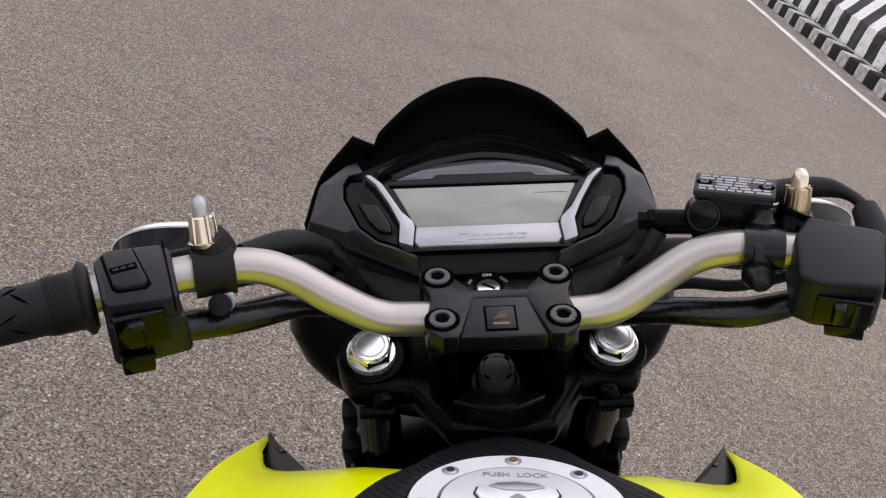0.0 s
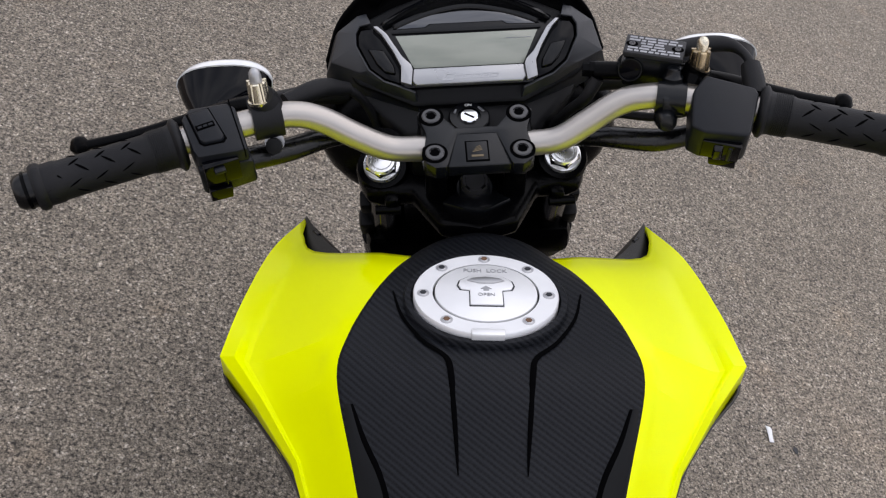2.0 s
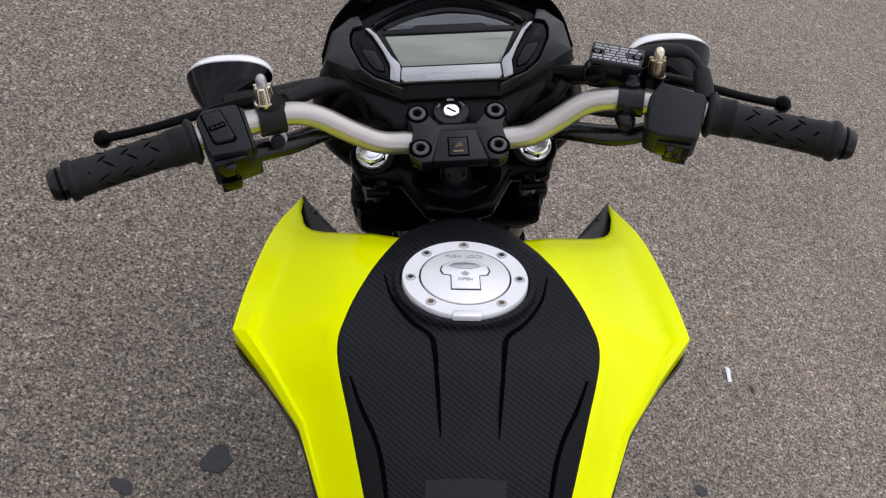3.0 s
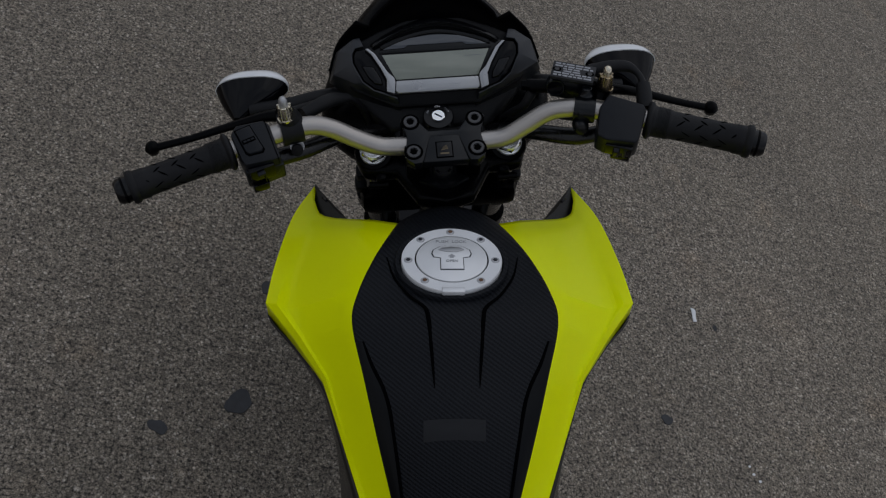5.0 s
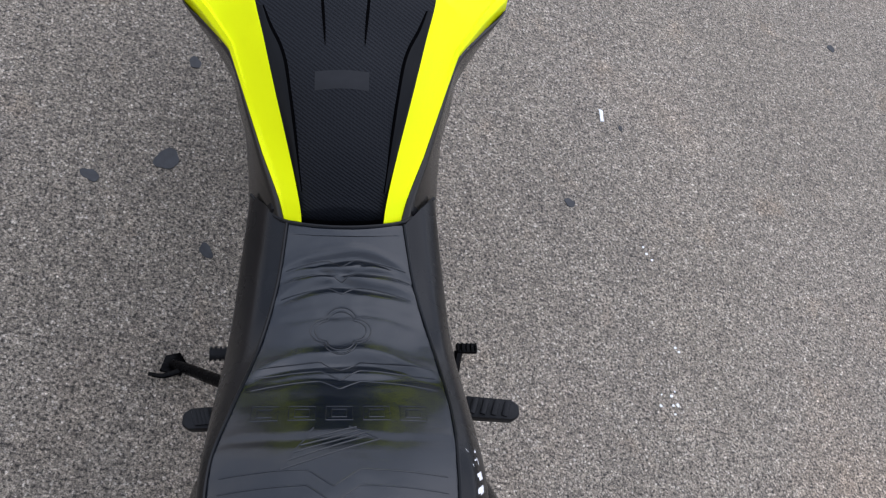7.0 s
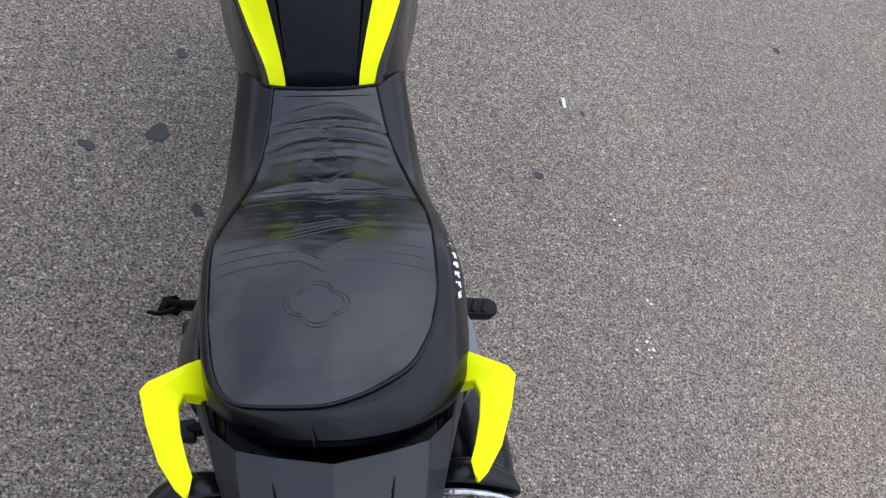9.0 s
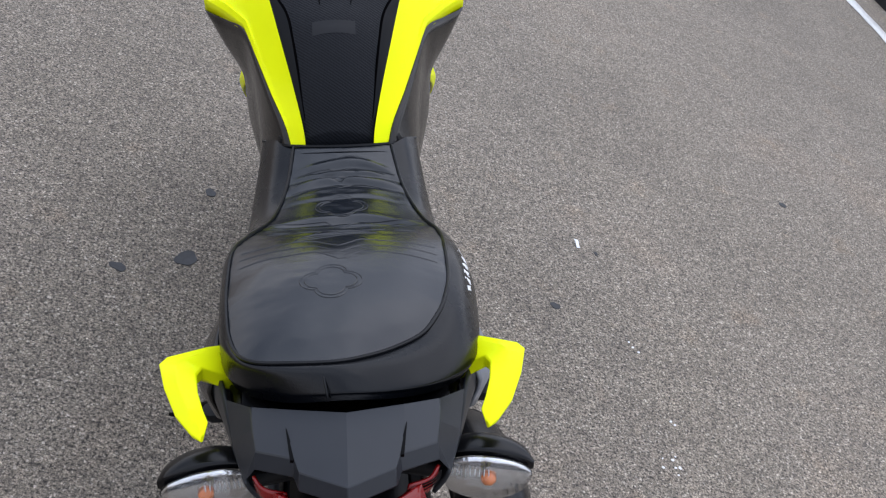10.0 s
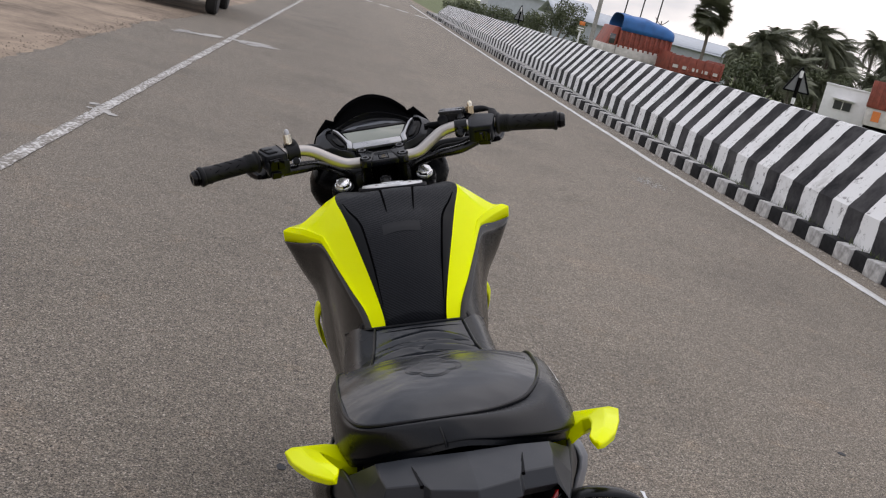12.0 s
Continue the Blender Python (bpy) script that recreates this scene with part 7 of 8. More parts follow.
def meter(st):
    """The instrument pod: display, silver trim and visor."""
    mm = st @ Matrix.Translation((0, 0.105, 0.018)) @ pose(0, 0, 0, 42)
    def sym(pts):
        """A half outline from the top middle round the right side, completed on the left."""
        return pts + [(-x, y) for x, y in pts[::-1] if x > 1e-6]

    shell = sym([(0.0, 0.060), (0.035, 0.058), (0.070, 0.046), (0.100, 0.032), (0.116, 0.022), (0.122, -0.004), (0.104, -0.026), (0.052, -0.050)])
    pod = part("instrument_pod", prism(shell, -0.050, -0.012, mm, 0.004), BLACK, bike, "black instrument pod with a flat display")
    face = sym([(0.0, 0.050), (0.030, 0.046), (0.060, 0.034), (0.086, 0.024), (0.070, -0.010), (0.060, -0.034)])
    part("bezel", prism(face, -0.013, -0.0032, mm, 0.001), BLACK_SMOOTH, pod, "black bezel")
    part("display", prism([(-0.0508, -0.0158), (0.0515, -0.0158), (0.0668, 0.0158), (-0.0665, 0.0155)], -0.006, -0.0022, mm, 0.0004), LCD, pod, "pale grey-green liquid crystal display, off")
    part("display_mark", box(0.036, 0.060, 0.0087, 0.0091, -0.0021, -0.0019, 0, mm), COVER_GREY, pod)
    top = [(0.0, 0.0368), (0.012, 0.0363), (0.030, 0.0343), (0.046, 0.0307), (0.0668, 0.0232), (0.0670, 0.0218), (0.0388, 0.0225), (0.0340, 0.0254)]
    part("warning_strip", prism(sym(top), -0.006, -0.0020, mm, 0.0003), DARK_GLASS, pod, "smoked glass strip of warning lamps")
    part("strip_bar", prism(sym([(0.0, 0.0250), (0.0335, 0.0250), (0.0385, 0.0220), (0.0690, 0.0212), (0.0700, 0.0172)]), -0.006, -0.0006, mm, 0.0006), BLACK_SMOOTH, pod)
    # the hood: a ramp that rises from the display to an arched rim under the visor
    hood_rows = []
    for t in np.linspace(-1, 1, 29):
        a = abs(t)
        lo = np.array((0.0685 * t, 0.0437 - 0.0180 * a**1.75, -0.0030))
        hi = np.array((0.0780 * t - 0.001 * (1 - a), float(np.interp(a, [0, 0.24, 0.5, 0.75, 0.9, 1.0], [0.0500, 0.0478, 0.0424, 0.0345, 0.0285, 0.0240])), 0.0085 - 0.0085 * a**2))
        mid = lo * 0.5 + hi * 0.5 - np.array((0, 0, 0.0016))
        back = hi + np.array((0.001 * t, 0.0020, 0.0002))
        hood_rows.append([tuple(lo - np.array((0, 0.0052, 0.0004))), tuple(lo), tuple(mid), tuple(hi), tuple(back), tuple(back + np.array((0, 0.006, -0.020)))])
    part("display_hood", surf(hood_rows, 1, 2).moved(mm), BLACK_SMOOTH, pod, "arched black hood over the display", angle=25, solid=0.0015)
    trim = part("trim_bar", prism(sym([(0.0, -0.0176), (0.0512, -0.0176), (0.0530, -0.0295), (0.0495, -0.0334)]), -0.006, 0.0035, mm, 0.0014), SILVER, pod, "satin silver trim bar")
    for k, (wide, tall) in enumerate(((0.0105, 0.0075), (0.0068, 0.0044), (0.0068, 0.0044), (0.0072, 0.0044), (0.0064, 0.0044), (0.0082, 0.0044))):
        x = -0.0262 + (0, 0.0120, 0.0200, 0.0280, 0.0365, 0.0440)[k]
        y0 = -0.0302 if k == 0 else -0.0290
        lean = tall * 0.55
        outer = [(x, y0), (x + wide, y0), (x + wide + lean, y0 + tall), (x + lean, y0 + tall)]
        cx, cy = x + (wide + lean) / 2, y0 + tall / 2
        inner = [(cx + (px - cx) * 0.62, cy + (py - cy) * 0.50) for px, py in outer]
        part("trim_mark", ring(outer, inner, 0.0034, 0.0040, mm), SILVER, trim, "slanting raised mark")
    for s in (-1, 1):
        side = lambda pts: [(s * p[0], *p[1:]) for p in pts]
        arm = side([(0.0868, 0.0236), (0.0828, 0.0240), (0.0745, 0.0165), (0.0610, -0.0060), (0.0532, -0.0137), (0.0520, -0.0184), (0.0538, -0.0330), (0.0636, -0.0297), (0.0626, -0.0150), (0.0690, -0.0010), (0.0792, 0.0160)])
        part("trim_arm", prism(arm, -0.006, 0.0052, mm, 0.0008), SILVER, pod, "satin silver trim arm")
        # charcoal flank: a broad upper facet, a ridge, and a lower facet turned down
        inner = [(0.0880, 0.0262, 0.0015), (0.0985, 0.0245, 0.0005), (0.1022, 0.0180, 0.0), (0.1022, 0.0075, -0.0006), (0.0915, -0.0150, -0.0010), (0.0785, -0.0258, -0.0010), (0.0645, -0.0312, -0.0005)]
        rim = [(0.0920, 0.0370, -0.0060), (0.1000, 0.0358, -0.0080), (0.1185, 0.0238, -0.0130), (0.1265, -0.0030, -0.0150), (0.1010, -0.0158, -0.0060), (0.0800, -0.0262, -0.0042), (0.0500, -0.0372, -0.0030)]
        low = [(0.0940, 0.0380, -0.030), (0.1040, 0.0370, -0.030), (0.1240, 0.0240, -0.034), (0.1330, -0.0100, -0.036), (0.1130, -0.0270, -0.036), (0.0860, -0.0400, -0.034), (0.0460, -0.0540, -0.028)]
        rows = [inner, rim, low]
        v = [p for row in rows for p in side(row)]
        n = len(inner)
        f = [(r * n + k, r * n + k + 1, (r + 1) * n + k + 1, (r + 1) * n + k) for r in range(2) for k in range(n - 1)]
        part("pod_flank", Geo(v, f if s < 0 else [q[::-1] for q in f]).moved(mm), FLANK, pod, "charcoal side facets of the pod", angle=6, solid=0.0025, bevel=0.0008)
        pocket = side([(0.0880, 0.0240), (0.0985, 0.0225), (0.1010, 0.0170), (0.1010, 0.0080), (0.0905, -0.0142), (0.0780, -0.0243), (0.0645, -0.0296), (0.0618, -0.0130), (0.0665, -0.0040), (0.0800, 0.0170)])
        well = part("side_pocket", prism(pocket, -0.008, -0.0016, mm, 0.0008), BLACK_GLOSS, pod, "glossy black pocket")
        key = side([(0.0940, 0.0048), (0.0780, 0.0028), (0.0680, -0.0140), (0.0672, -0.0226), (0.0771, -0.0206), (0.0850, -0.0127)])
        part("button", prism(key, -0.004, 0.0030, mm, 0.0016, taper=0.88), BLACK_SMOOTH, well, "black push button")
    # visor
    low = [(-0.130, 0.122, -0.022), (-0.120, 0.130, -0.006), (-0.104, 0.138, 0.012), (-0.086, 0.144, 0.020), (-0.080, 0.145, 0.022), (-0.066, 0.149, 0.028), (-0.048, 0.153, 0.033), (-0.024, 0.156, 0.037), (0, 0.157, 0.038)]
    high = [(-0.135, 0.133, -0.006), (-0.121, 0.145, 0.028), (-0.0955, 0.151, 0.0570), (-0.0800, 0.147, 0.0510), (-0.0765, 0.149, 0.0590), (-0.066, 0.154, 0.0680), (-0.048, 0.160, 0.0812), (-0.024, 0.165, 0.0908), (0, 0.167, 0.0945)]
    low, high = [p + [(-x, y, z) for x, y, z in p[-2::-1]] for p in (low, high)]
    mid = [((a[0] + b[0]) / 2 * 1.01, (a[1] + b[1]) / 2 + 0.006, (a[2] + b[2]) / 2 + 0.002) for a, b in zip(low, high)]
    cols = [[a, m2, b] for a, m2, b in zip(low, mid, high)]
    p = np.asarray(cols, float)
    fine = []
    for j in range(3):
        line = p[:, j]
        notch = lambda a, b: line[a] + (line[b] - line[a]) * (np.arange(1, 3) / 3)[:, None]
        fine.append(np.concatenate([catmull(line[:3], 6), notch(2, 3), line[3:4], notch(3, 4), catmull(line[4:13], 6), notch(12, 13), line[13:14], notch(13, 14), catmull(line[14:], 6)]))
    sheet = np.stack(fine, 1)
    sheet = np.stack([catmull(r, 3) for r in sheet])
    part("visor", grid(sheet).moved(st), VISOR_BLACK, bike, "black plastic visor behind the instruments", solid=0.0028)
    # lower pod behind the clamp
    under = prism([(-0.062, -0.040), (0.062, -0.040), (0.100, 0.0), (0.118, 0.030), (-0.118, 0.030), (-0.100, 0.0)], -0.055, 0.0, st @ Matrix.Translation((0, 0.092, -0.028)) @ pose(0, 0, 0, 28), 0.008)
    part("lower_pod", under, BLACK, pod)


def front_lamps(st):
    rows = []
    for y, hw, z0, z1 in ((0.075, 0.105, -0.125, -0.040), (0.095, 0.140, -0.150, -0.018), (0.135, 0.152, -0.170, -0.008), (0.190, 0.132, -0.185, 0.010), (0.240, 0.100, -0.185, 0.020), (0.285, 0.055, -0.165, 0.0), (0.305, 0.018, -0.120, -0.050)):
        a = np.arange(28) * 2 * math.pi / 28
        c, s = np.cos(a), np.sin(a)
        sq = lambda v: np.sign(v) * np.abs(v) ** 0.72
        rows.append(np.c_[hw * sq(c) * (1 - 0.24 * np.clip(-s, 0, 1)), np.full(28, y) + 0.02 * s, (z0 + z1) / 2 + (z1 - z0) / 2 * sq(s)])
    p = np.array(rows)
    p = np.stack([catmull(p[:, j], 4) for j in range(28)], 1)
    g = grid(p, close=True)
    g.f += [tuple(range(28)), tuple(range(len(g.v) - 28, len(g.v)))[::-1]]
    lamp = part("headlamp_cowl", g.moved(st), METAL_BLACK, bike, "black headlamp cowl")
    lens = surf([[(x, 0.296 - 2.6 * x * x, -0.045 - 0.3 * abs(x)) for x in (-0.07, -0.03, 0, 0.03, 0.07)], [(x, 0.312 - 2.6 * x * x, -0.085) for x in (-0.075, -0.03, 0, 0.03, 0.075)], [(x, 0.300 - 2.6 * x * x, -0.130) for x in (-0.055, -0.03, 0, 0.03, 0.055)]], 4, 4)
    part("headlamp_lens", lens.moved(st), LENS_WHITE, lamp, "clear headlamp lens", solid=0.004)
    for s in (-1, 1):
        cx = 0.2335 if s < 0 else 0.2410
        fwd = 0.0 if s < 0 else 0.005

        def loft(sections):
            rings = []
            for y, off, hw, z0, z1 in sections:
                a = np.arange(28) * 2 * math.pi / 28
                sq = lambda v: np.sign(v) * np.abs(v) ** 0.75
                rings.append(np.c_[s * (cx + off + hw * sq(np.cos(a)) * (1 - 0.16 * np.clip(np.sin(a), 0, 1))), np.full(28, y + fwd), (z0 + z1) / 2 + (z1 - z0) / 2 * sq(np.sin(a))])
            q = np.array(rings)
            q = np.stack([catmull(q[:, j], 3) for j in range(28)], 1)
            g = grid(q, close=True)
            g.f += [tuple(range(28)), tuple(range(len(g.v) - 28, len(g.v)))[::-1]]
            return Geo(g.v, g.f if s > 0 else [f[::-1] for f in g.f]).moved(st)

        shell = part("front_indicator", loft([(0.078, 0.018, 0.005, -0.034, -0.024), (0.090, 0.013, 0.017, -0.038, -0.018), (0.106, 0.005, 0.034, -0.040, -0.009), (0.1240, 0.0, 0.0455, -0.040, -0.0005)]), BLACK_GLOSS, bike, "front indicator with a black shell and clear lens")
        part("lens", loft([(0.1240, 0.0, 0.0464, -0.041, 0.0010), (0.1300, -0.001, 0.0452, -0.040, 0.0006), (0.1360, -0.001, 0.0420, -0.039, -0.0010), (0.1420, -0.003, 0.034, -0.033, -0.005), (0.1475, -0.004, 0.014, -0.024, -0.012)]), LENS_WHITE, shell, "clear whitish lens")
        part("arm", tube([(s * 0.118, 0.118, -0.034), (s * 0.150, 0.106, -0.026), (s * 0.190, 0.094, -0.026), (s * 0.236, 0.092, -0.028)], [0.011, 0.010, 0.011, 0.010], 12, 5).moved(st), RUBBER, shell, "black rubber arm")


def controls(st, bar):
    def along(s, t):
        """A point of the bar's outer straight, t metres from its end bend, and the bar's turn there."""
        a = np.array((0.178, 0.001, 0.0255))
        b = np.array((0.352, -0.064, 0.018))
        d = (b - a) / np.linalg.norm(b - a)
        c = a + d * t
        turn = math.degrees(math.atan2(d[1], d[0]))
        drop = math.degrees(math.atan2(-d[2], math.hypot(d[0], d[1])))
        return st @ Matrix.Translation((s * c[0], c[1], c[2])) @ pose(0, 0, 0, 0, s * drop, s * turn)

    for s in (-1, 1):
        base = along(s, 0.0)
        length = 0.1855 if s > 0 else 0.1945
        g0, g1 = (0.078 if s < 0 else 0.067), length
        # grip with a flange, ribs and slanted cuts
        prof = [(0.0180, g0 - 0.0060), (0.0218, g0 - 0.0032), (0.0224, g0 - 0.001), (0.0220, g0), (0.0186, g0 + 0.0025), (0.0178, g0 + 0.006), (0.0174, g0 + 0.021), (0.0170, g0 + 0.0225), (0.0164, g0 + 0.024), (0.0162, g0 + 0.070), (0.0164, g1 - 0.022), (0.0173, g1 - 0.0205), (0.0173, g1 - 0.010), (0.0192, g1 - 0.008), (0.0196, g1 - 0.0035), (0.0180, g1 - 0.001)]
        turn = pose(0, 0, 0, 0, s * 90, 0)
        grip = part("grip", lathe(prof, base @ turn, 40), RUBBER, bike, "black rubber grip")
        for k in range(9):
            at = base @ turn @ Matrix.Translation((0, 0, g0 + 0.007 + k * 0.0016))
            part("rib", lathe([(0.0172, -0.0005), (0.0183, -0.0003), (0.0183, 0.0003), (0.0172, 0.0005)], at, 28), RUBBER, grip)
        # slanting cuts in staggered rows, some one way, some the other
        for k in range(4):
            x0 = g0 + 0.034 + k * 0.0210
            for lo, hi, dx, shift in ((-1.30, -1.00, 0.008, 0.004), (-0.75, -0.25, -0.008, 0.010), (0.00, 0.30, 0.009, 0.000), (0.30, 0.85, -0.009, 0.004), (1.10, 1.38, 0.011, 0.002), (1.60, 2.0, -0.009, 0.008)):
                pts = []
                for t in np.linspace(0, 1, 6):
                    a, xx = lo + (hi - lo) * t, x0 + shift + dx * t
                    pts.append((s * xx, -0.01625 * math.sin(a), 0.01625 * math.cos(a)))
                part("cut", tube(pts, [0.0003, 0.0009, 0.0012, 0.0012, 0.0009, 0.0003], 6, 1, flat=0.5).moved(base), GROOVE_SHADE, grip)
        weight = part("bar_end", lathe([(0.0150, g1 - 0.002), (0.0152, g1 + 0.003), (0.0146, g1 + 0.010), (0.0118, g1 + 0.014), (0.0070, g1 + 0.014), (0.0060, g1 + 0.012)], base @ turn, 30), BLACK_SMOOTH, grip, "black bar-end weight")
        part("end_ring", lathe([(0.0150, g1 + 0.003), (0.0158, g1 + 0.0036), (0.0158, g1 + 0.0056), (0.0150, g1 + 0.006)], base @ turn, 30), METAL_BLACK, weight)
        # lever
        if s < 0:
            lever = [(-0.195, 0.032, 0.020), (-0.215, 0.034, 0.016), (-0.255, 0.032, 0.006), (-0.300, 0.025, -0.002), (-0.346, 0.017, -0.006)]
        else:
            lever = [(0.195, 0.040, 0.020), (0.220, 0.040, 0.016), (0.250, 0.036, 0.010), (0.290, 0.024, 0.004), (0.326, 0.013, 0.001)]
        lv = part("clutch_lever" if s < 0 else "brake_lever", tube(lever, [0.009, 0.0075, 0.006, 0.0052, 0.0055], 10, 6, flat=0.75).moved(st), METAL_BLACK, bike, "black hand lever with a ball end")
        part("ball_end", lathe([(0.002, -0.0092), (0.0066, -0.0064), (0.0092, 0.0), (0.0066, 0.0064), (0.002, 0.0092)], st @ Matrix.Translation(lever[-1]), 18), METAL_BLACK, lv)

    # left switch box
    lb = along(-1, 0.004) @ pose(0, 0, 0, 10)
    out_l = [(-0.0652, -0.0286), (-0.0637, -0.0375), (-0.0330, -0.0430), (-0.0232, -0.0440), (-0.0190, 0.0050), (-0.0240, 0.0135), (-0.0558, 0.0190), (-0.0649, 0.0095)]
    sw = part("left_switch_box", prism(out_l, -0.014, 0.019, lb, 0.0028, taper=0.98), SWITCH, bike, "black switch box with a dimmer rocker")
    part("seam_gap", box(-0.0240, -0.0230, -0.0450, 0.0130, -0.0130, 0.0194, 0, lb @ pose(0, 0, 0, 0, 0, -4)), GROOVE_SHADE, sw)
    low_l = [(-0.0655, -0.0410, 0.008), (-0.0215, -0.0455, 0.006), (-0.0655, -0.0410, -0.0225), (-0.0470, -0.0425, -0.0245), (-0.0200, -0.0420, -0.0245), (-0.0630, -0.008, 0.0), (-0.0220, -0.008, 0.0), (-0.0600, -0.012, -0.018), (-0.0240, -0.012, -0.018)]
    part("lower_half", hull(low_l, 0.0022, lb), SWITCH, sw)
    rocker = [(-0.0588, 0.0100), (-0.0408, 0.0109), (-0.0370, -0.0250), (-0.0400, -0.0285), (-0.0545, -0.0268), (-0.0572, -0.0230)]
    part("rocker_gap", prism([(-0.048 + (x + 0.048) * 1.10, -0.009 + (y + 0.009) * 1.07) for x, y in rocker], 0.0150, 0.0194, lb, 0.0003), GROOVE_SHADE, sw)
    rock = part("dimmer_rocker", prism(rocker, 0.017, 0.0222, lb, 0.0012, taper=0.94), SWITCH, sw, "black dimmer rocker")
    part("rocker_mark", box(-0.0570, -0.0415, -0.0100, -0.0040, 0.0218, 0.0225, 0, lb @ pose(0, 0, 0, 0, 0, 3)), GROOVE_SHADE, rock)
    for k in range(3):
        part("mark_line", box(-0.0552 + k * 0.0045, -0.0518 + k * 0.0045, -0.0082, -0.0058, 0.0222, 0.0228, 0, lb @ pose(0, 0, 0, 0, 0, 3)), SWITCH, rock)
    part("switch_recess", box(-0.0620, -0.0330, -0.0462, -0.0380, -0.0095, 0.0135, 0.001, lb), BLACK_GLOSS, sw, "glossy recess of the turn switch")
    part("turn_switch", box(-0.0545, -0.0455, -0.0515, -0.0440, 0.0078, 0.0112, 0.0008, lb), SWITCH, sw, "turn signal slider")
    part("switch_fin", box(-0.0468, -0.0455, -0.0500, -0.0440, -0.0080, 0.0100, 0.0004, lb), BLACK_GLOSS, sw)
    part("horn_button", hull([(x, y, z) for x, z in ((-0.0618, -0.0115), (-0.0425, -0.0140), (-0.0440, -0.0265), (-0.0622, -0.0250)) for y in (-0.038, -0.0490)], 0.0014, lb), BLACK_GLOSS, sw, "horn button")
    # left perch clamp and mirror plug
    for s in (-1, 1):
        cx = -0.178 if s < 0 else 0.166
        clamp = part("lever_clamp", tube([(cx - 0.012 * s, 0.003, 0.0255), (cx + 0.012 * s, -0.003, 0.0255)], 0.0165 if s < 0 else 0.0142, 24, 2).moved(st), RUBBER if s < 0 else CAST_BLACK, bike, "black lever clamp on the bar")
        if s < 0:
            px, py, pz = -0.1815, 0.001, 0.042
            part("boot", tube([(-0.178, 0.006, 0.028), (-0.179, 0.005, 0.038), (px, py + 0.002, pz + 0.004)], [0.016, 0.0145, 0.0125], 18, 4).moved(st), RUBBER, clamp, "rubber boot")
            part("clamp_screw", lathe([(0.0065, 0.0), (0.0072, 0.004), (0.0068, 0.008), (0.003, 0.0085)], st @ Matrix.Translation((-0.173, -0.014, 0.008)) @ pose(0, 0, 0, 60), 14), BLACK, clamp)
            part("washer", lathe([(0.0085, 0.0), (0.0085, 0.0015)], st @ Matrix.Translation((-0.173, -0.011, 0.0095)) @ pose(0, 0, 0, 60), 14), STEEL, clamp)
        else:
            px, py, pz = 0.1920, 0.018, 0.040
            part("boot", tube([(0.186, 0.010, 0.030), (0.189, 0.017, 0.038), (px, py, pz + 0.005)], [0.010, 0.011, 0.0115], 16, 4).moved(st), METAL_BLACK, clamp)
            part("clamp_bolt", lathe([(0.0088, 0.0), (0.0088, 0.010), (0.0066, 0.0125), (0.0060, 0.0180), (0.0040, 0.0185)], st @ Matrix.Translation((0.1690, 0.0100, 0.030)) @ pose(0, 0, 0, -10), 20), CAST_BLACK, clamp, "black clamp bolt")
            part("clamp_bolt", lathe([(0.0092, -0.004), (0.0092, 0.006), (0.0070, 0.011), (0.0030, 0.012)], st @ Matrix.Translation((0.1600, -0.0130, 0.0140)) @ pose(0, 0, 0, 75), 20), CAST_BLACK, clamp)
            part("clamp_ridge", hull([(x, y, z) for x in (0.1560, 0.1760) for y, z in ((0.000, 0.0400), (-0.0120, 0.0330), (-0.0160, 0.0180), (-0.006, 0.014), (0.010, 0.034))], 0.002, st), CAST_BLACK, clamp)
        at = st @ Matrix.Translation((px, py, pz)) @ pose(0, 0, 0, -10, s * 3, 0)
        plug = part("mirror_plug", lathe([(0.0098, 0.0), (0.0100, 0.0025), (0.0086, 0.003), (0.0076, 0.018), (0.0066, 0.019)], at, 24), NICKEL if s < 0 else BRASS, bike, "plated plug in the empty mirror mount")
        for k in range(5):
            a = radians(72 * k + 20)
            part("flute", tube([(0.0078 * math.cos(a), 0.0078 * math.sin(a), 0.003), (0.0070 * math.cos(a), 0.0070 * math.sin(a), 0.0195)], 0.0018, 8, 2).moved(at), NICKEL if s < 0 else BRASS, plug)
        part("plug_tip", lathe([(0.0052, 0.015), (0.0052, 0.024), (0.0046, 0.0275), (0.0030, 0.0300), (0.001, 0.0310)], at, 20), SILVER if s < 0 else NICKEL, plug, "rounded pale tip")

    # right switch box and throttle housing
    rb = along(1, 0.0) @ pose(0, 0, 0, 18)
    out_r = [(0.0124, 0.0130), (0.0555, 0.0094), (0.0600, 0.0030), (0.0590, -0.0385), (0.0560, -0.0430), (0.0215, -0.0470), (0.0100, -0.0430), (0.0052, -0.0064)]
    sr = part("right_switch_box", prism(out_r, -0.016, 0.020, rb, 0.0050, 3, taper=0.97), SWITCH, bike, "black throttle housing with starter switch")
    low_r = [(0.0105, -0.0440, 0.004), (0.0560, -0.0435, 0.006), (0.0107, -0.0420, -0.0095), (0.0221, -0.0420, -0.0215), (0.0549, -0.0420, -0.0200), (0.0547, -0.0430, -0.0021), (0.0120, -0.010, 0.0), (0.0550, -0.010, 0.0), (0.0240, -0.012, -0.016), (0.0520, -0.012, -0.016)]
    part("lower_half", hull(low_r, 0.0022, rb), SWITCH, sr)
    part("switch_recess", box(0.0225, 0.0540, -0.0485, -0.0400, -0.0115, 0.0105, 0.001, rb), BLACK_GLOSS, sr, "glossy recess of the stop switch")
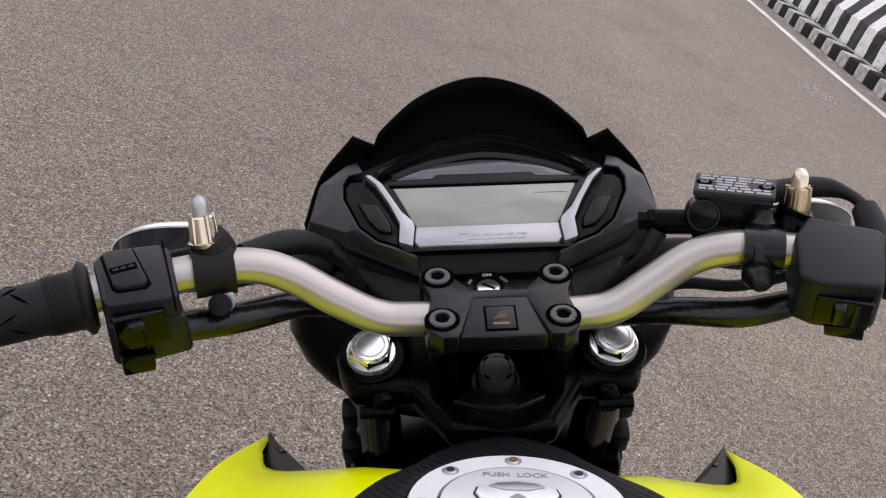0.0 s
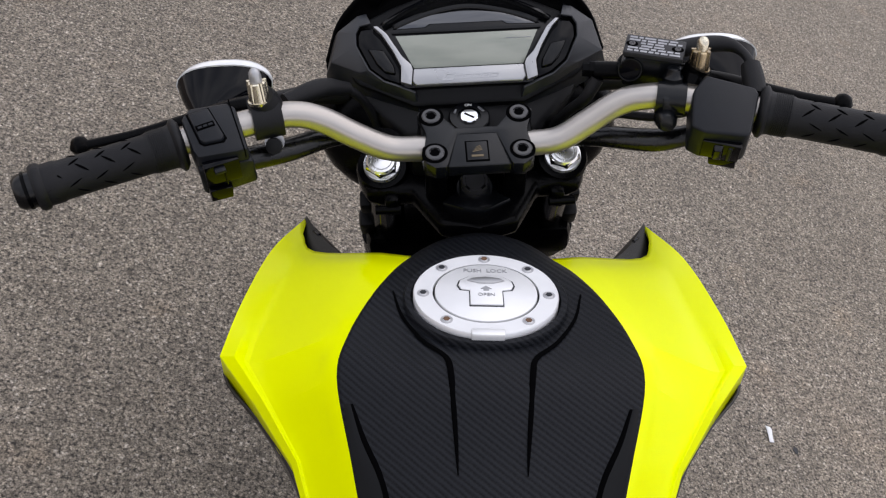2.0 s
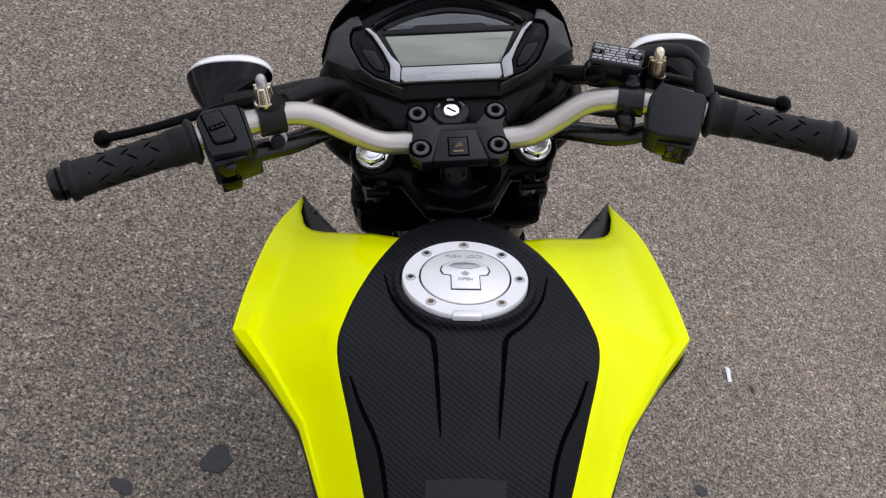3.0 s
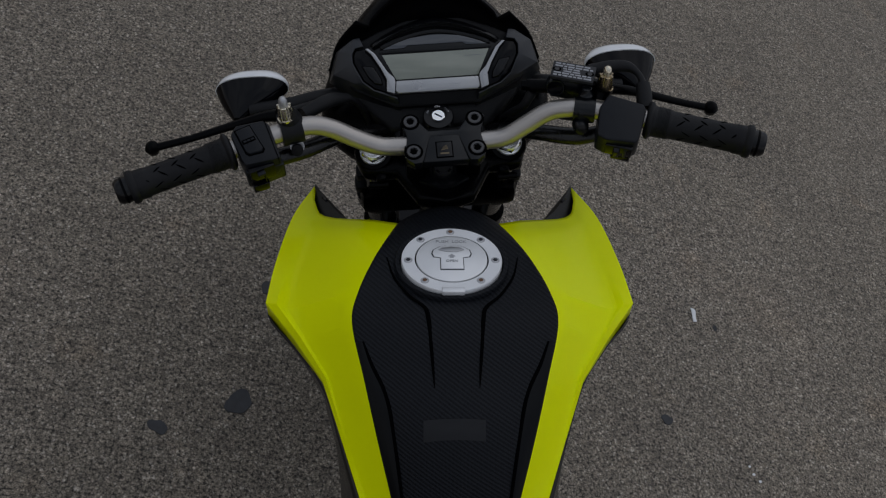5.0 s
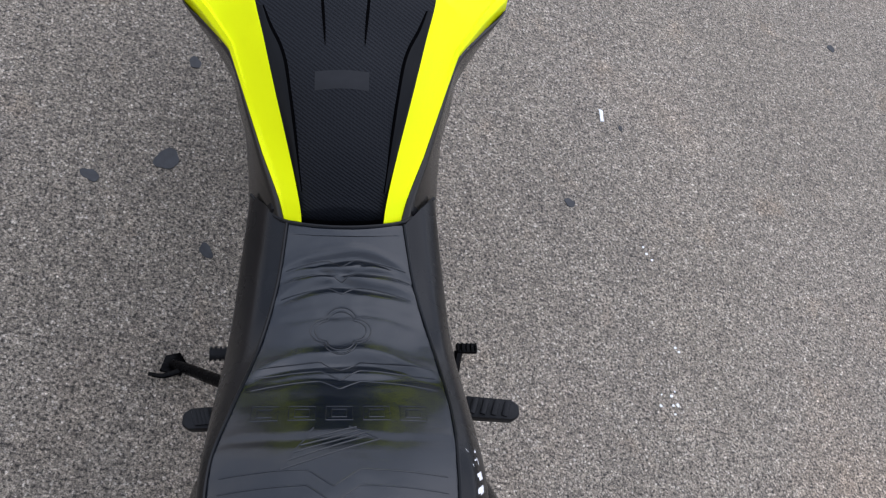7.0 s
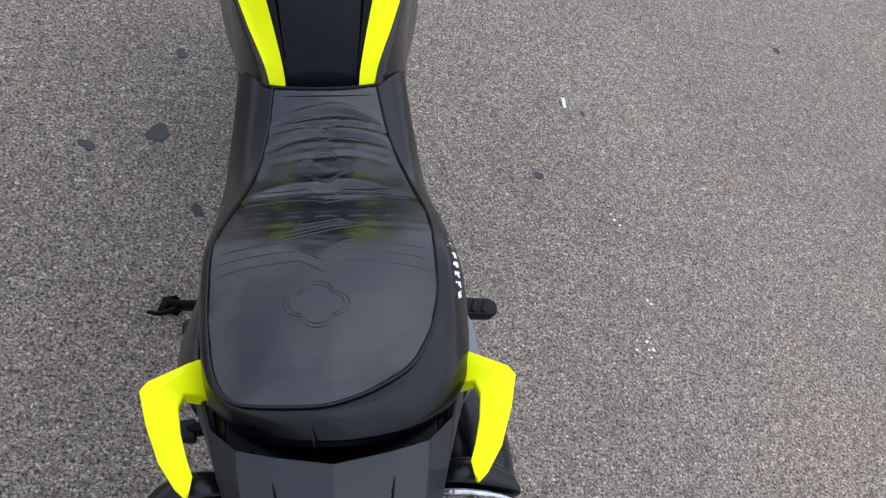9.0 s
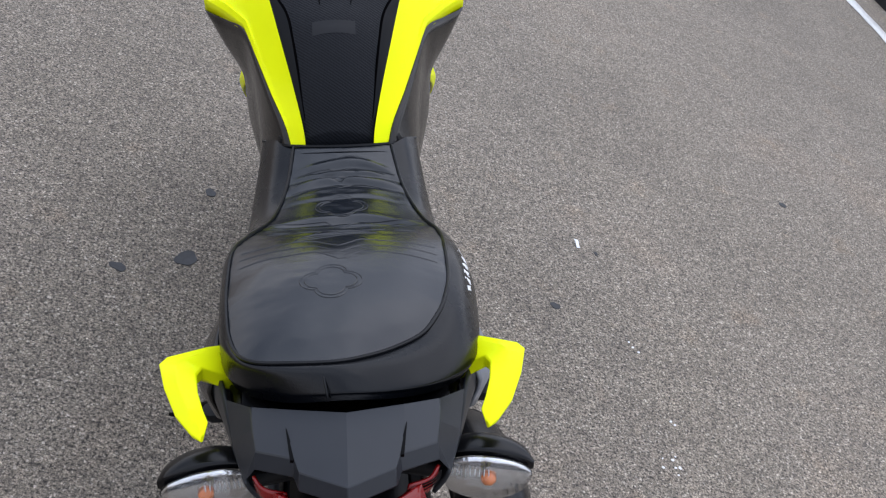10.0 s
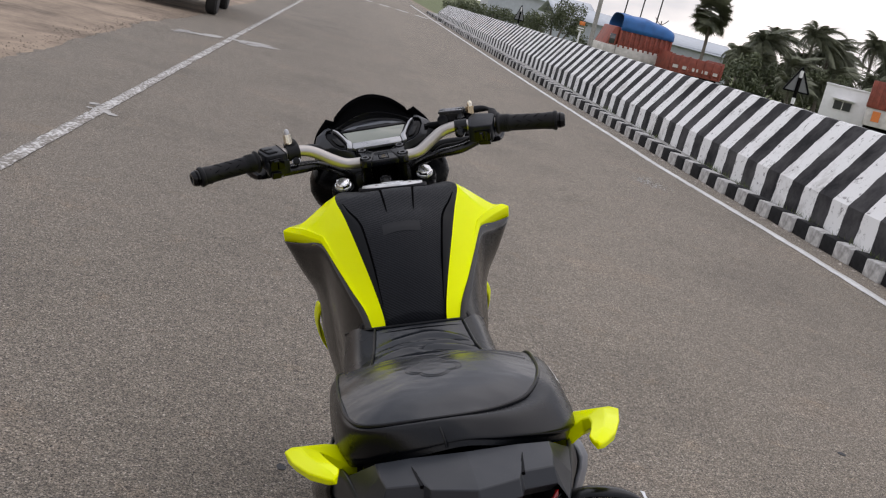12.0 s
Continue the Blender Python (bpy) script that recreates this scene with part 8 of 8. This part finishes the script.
    part("kill_switch", hull([(x, y, z) for x, y, z in ((0.0310, -0.0440, 0.0090), (0.0405, -0.0440, 0.0100), (0.0420, -0.0440, -0.0080), (0.0315, -0.0440, -0.0095), (0.0330, -0.0540, 0.0070), (0.0390, -0.0540, 0.0078), (0.0400, -0.0530, -0.0060), (0.0330, -0.0530, -0.0068))], 0.0012, rb), BLACK_SMOOTH, sr, "kill switch")
    part("switch_post", box(0.0440, 0.0475, -0.0500, -0.0440, -0.0100, 0.0080, 0.001, rb), SWITCH, sr)
    part("start_button", hull([(x, y, z) for x, z in ((0.0300, -0.0125), (0.0525, -0.0095), (0.0538, -0.0205), (0.0312, -0.0208)) for y in (-0.038, -0.0490)], 0.0014, rb), BLACK_GLOSS, sr, "starter button")
    # brake reservoir
    tank_m = st @ Matrix.Translation((0.1563, 0.0350, 0.040)) @ pose(0, 0, 0, 6, 0, -20)
    res = part("brake_reservoir", box(-0.0245, 0.0245, -0.0112, 0.0125, -0.022, 0.012, 0.003, tank_m), CAST_BLACK, bike, "black brake fluid reservoir")
    lid = part("reservoir_lid", box(-0.0256, 0.0256, -0.0124, 0.0132, 0.0115, 0.0165, 0.0014, tank_m), LID_GREY, res, "dark lid with worn grey print")
    lines = random.Random(4)
    for k in range(6):
        x, y = -0.0225, -0.0098 + k * 0.0036
        while x < 0.019:
            w = lines.uniform(0.003, 0.010)
            if not (k in (2, 3) and (x < -0.0150 or x + w > 0.0150)):
                part("print_bar", box(x, min(x + w, 0.0225), y, y + 0.0022, 0.0163, 0.0167, 0, tank_m), PRINT_GREY, lid)
            x += w + 0.0014
    for x in (-0.0195, 0.0195):
        at = tank_m @ Matrix.Translation((x, 0.0, 0.0163))
        part("screw_oval", prism([(px, py) for px, py in ellipse(0.0052, 0.0034, 24)], -0.001, 0.0005, at), GROOVE_SHADE, lid)
        part("screw", lathe([(0.0028, 0.0), (0.0028, 0.0010), (0.0018, 0.0012), (0.0012, 0.0006)], at, 16), NUT_BLACK, lid)
    glass_m = st @ Matrix.Translation((0.1352, 0.0290, 0.0380)) @ pose(0, 0, 0, 78, 0, -12)
    window = part("sight_glass", lathe([(0.0112, -0.012), (0.0114, 0.0010), (0.0104, 0.0030), (0.0092, 0.0030), (0.0088, 0.0010)], glass_m, 32), CAST_BLACK, res, "round black sight glass")
    part("glass", lathe([(0.0088, -0.002), (0.0088, 0.0012), (0.004, 0.0016)], glass_m, 28), BLACK_GLOSS, window)
    part("master_cylinder", tube([(0.108, 0.047, 0.026), (0.150, 0.040, 0.027), (0.186, 0.036, 0.026)], 0.0085, 16, 4).moved(st), METAL_BLACK, res)
    part("banjo_bolt", lathe([(0.0065, 0.0), (0.0065, 0.006), (0.0085, 0.006), (0.0085, 0.016)], st @ Matrix.Translation((0.098, 0.049, 0.026)) @ pose(0, 0, 0, 0, 90, -8), 6), METAL_BLACK, res)
    hose = [(0.110, 0.040, 0.022), (0.100, 0.036, 0.004), (0.088, 0.050, -0.020), (0.080, 0.075, -0.060), (0.085, 0.090, -0.120)]
    part("brake_hose", tube(hose, [0.0062, 0.0055, 0.005, 0.005, 0.005], 10, 6).moved(st), RUBBER, bike, "black brake hose")
    # throttle cable loop and wiring
    loop = [(0.178, 0.046, 0.044), (0.205, 0.0490, 0.046), (0.2235, 0.0475, 0.046), (0.2335, 0.0380, 0.045), (0.2375, 0.0240, 0.043), (0.2370, 0.008, 0.036)]
    part("throttle_cable", tube(loop, [0.0080, 0.0076, 0.0066, 0.0042, 0.0042, 0.0060], 14, 7).moved(st), RUBBER, bike, "black throttle cable elbow")
    part("cable_ferrule", tube([(0.2376, 0.020, 0.042), (0.2372, 0.006, 0.036), (0.2360, -0.008, 0.029)], [0.0082, 0.0095, 0.0095], 16, 3).moved(st), RUBBER, bike)
    part("wiring_loom", tube([(-0.205, -0.012, -0.008), (-0.165, 0.002, -0.010), (-0.125, 0.024, -0.014), (-0.085, 0.055, -0.040), (-0.050, 0.085, -0.070)], [0.0120, 0.0118, 0.0105, 0.0090, 0.0085], 16, 6, flat=0.8).moved(st), LOOM, bike, "black taped wiring loom")
    part("clutch_cable", tube([(-0.190, 0.036, 0.018), (-0.150, 0.056, 0.012), (-0.120, 0.074, 0.004), (-0.095, 0.085, -0.030), (-0.080, 0.090, -0.100)], 0.0045, 10, 6).moved(st), RUBBER, bike, "black clutch cable")
    part("cable_guide", tube([(-0.165, 0.030, 0.020), (-0.135, 0.052, 0.018), (-0.112, 0.070, 0.004)], [0.008, 0.009, 0.006], 12, 5).moved(st), RUBBER, bike)
    part("wiring_loom", tube([(0.196, -0.004, -0.010), (0.160, 0.004, -0.022), (0.115, 0.024, -0.030), (0.075, 0.050, -0.048), (0.045, 0.080, -0.075)], [0.0100, 0.0118, 0.0110, 0.0100, 0.0090], 16, 6, flat=0.8).moved(st), LOOM, bike, "black taped wiring loom")
    part("throttle_wire", tube([(0.205, 0.018, 0.0), (0.165, 0.030, -0.016), (0.125, 0.046, -0.022), (0.090, 0.075, -0.060)], 0.0042, 10, 6).moved(st), RUBBER, bike)


tank()
seat()
grab_rails()
tail()
rear_indicators()
foot_parts()
running_gear()
front_end()
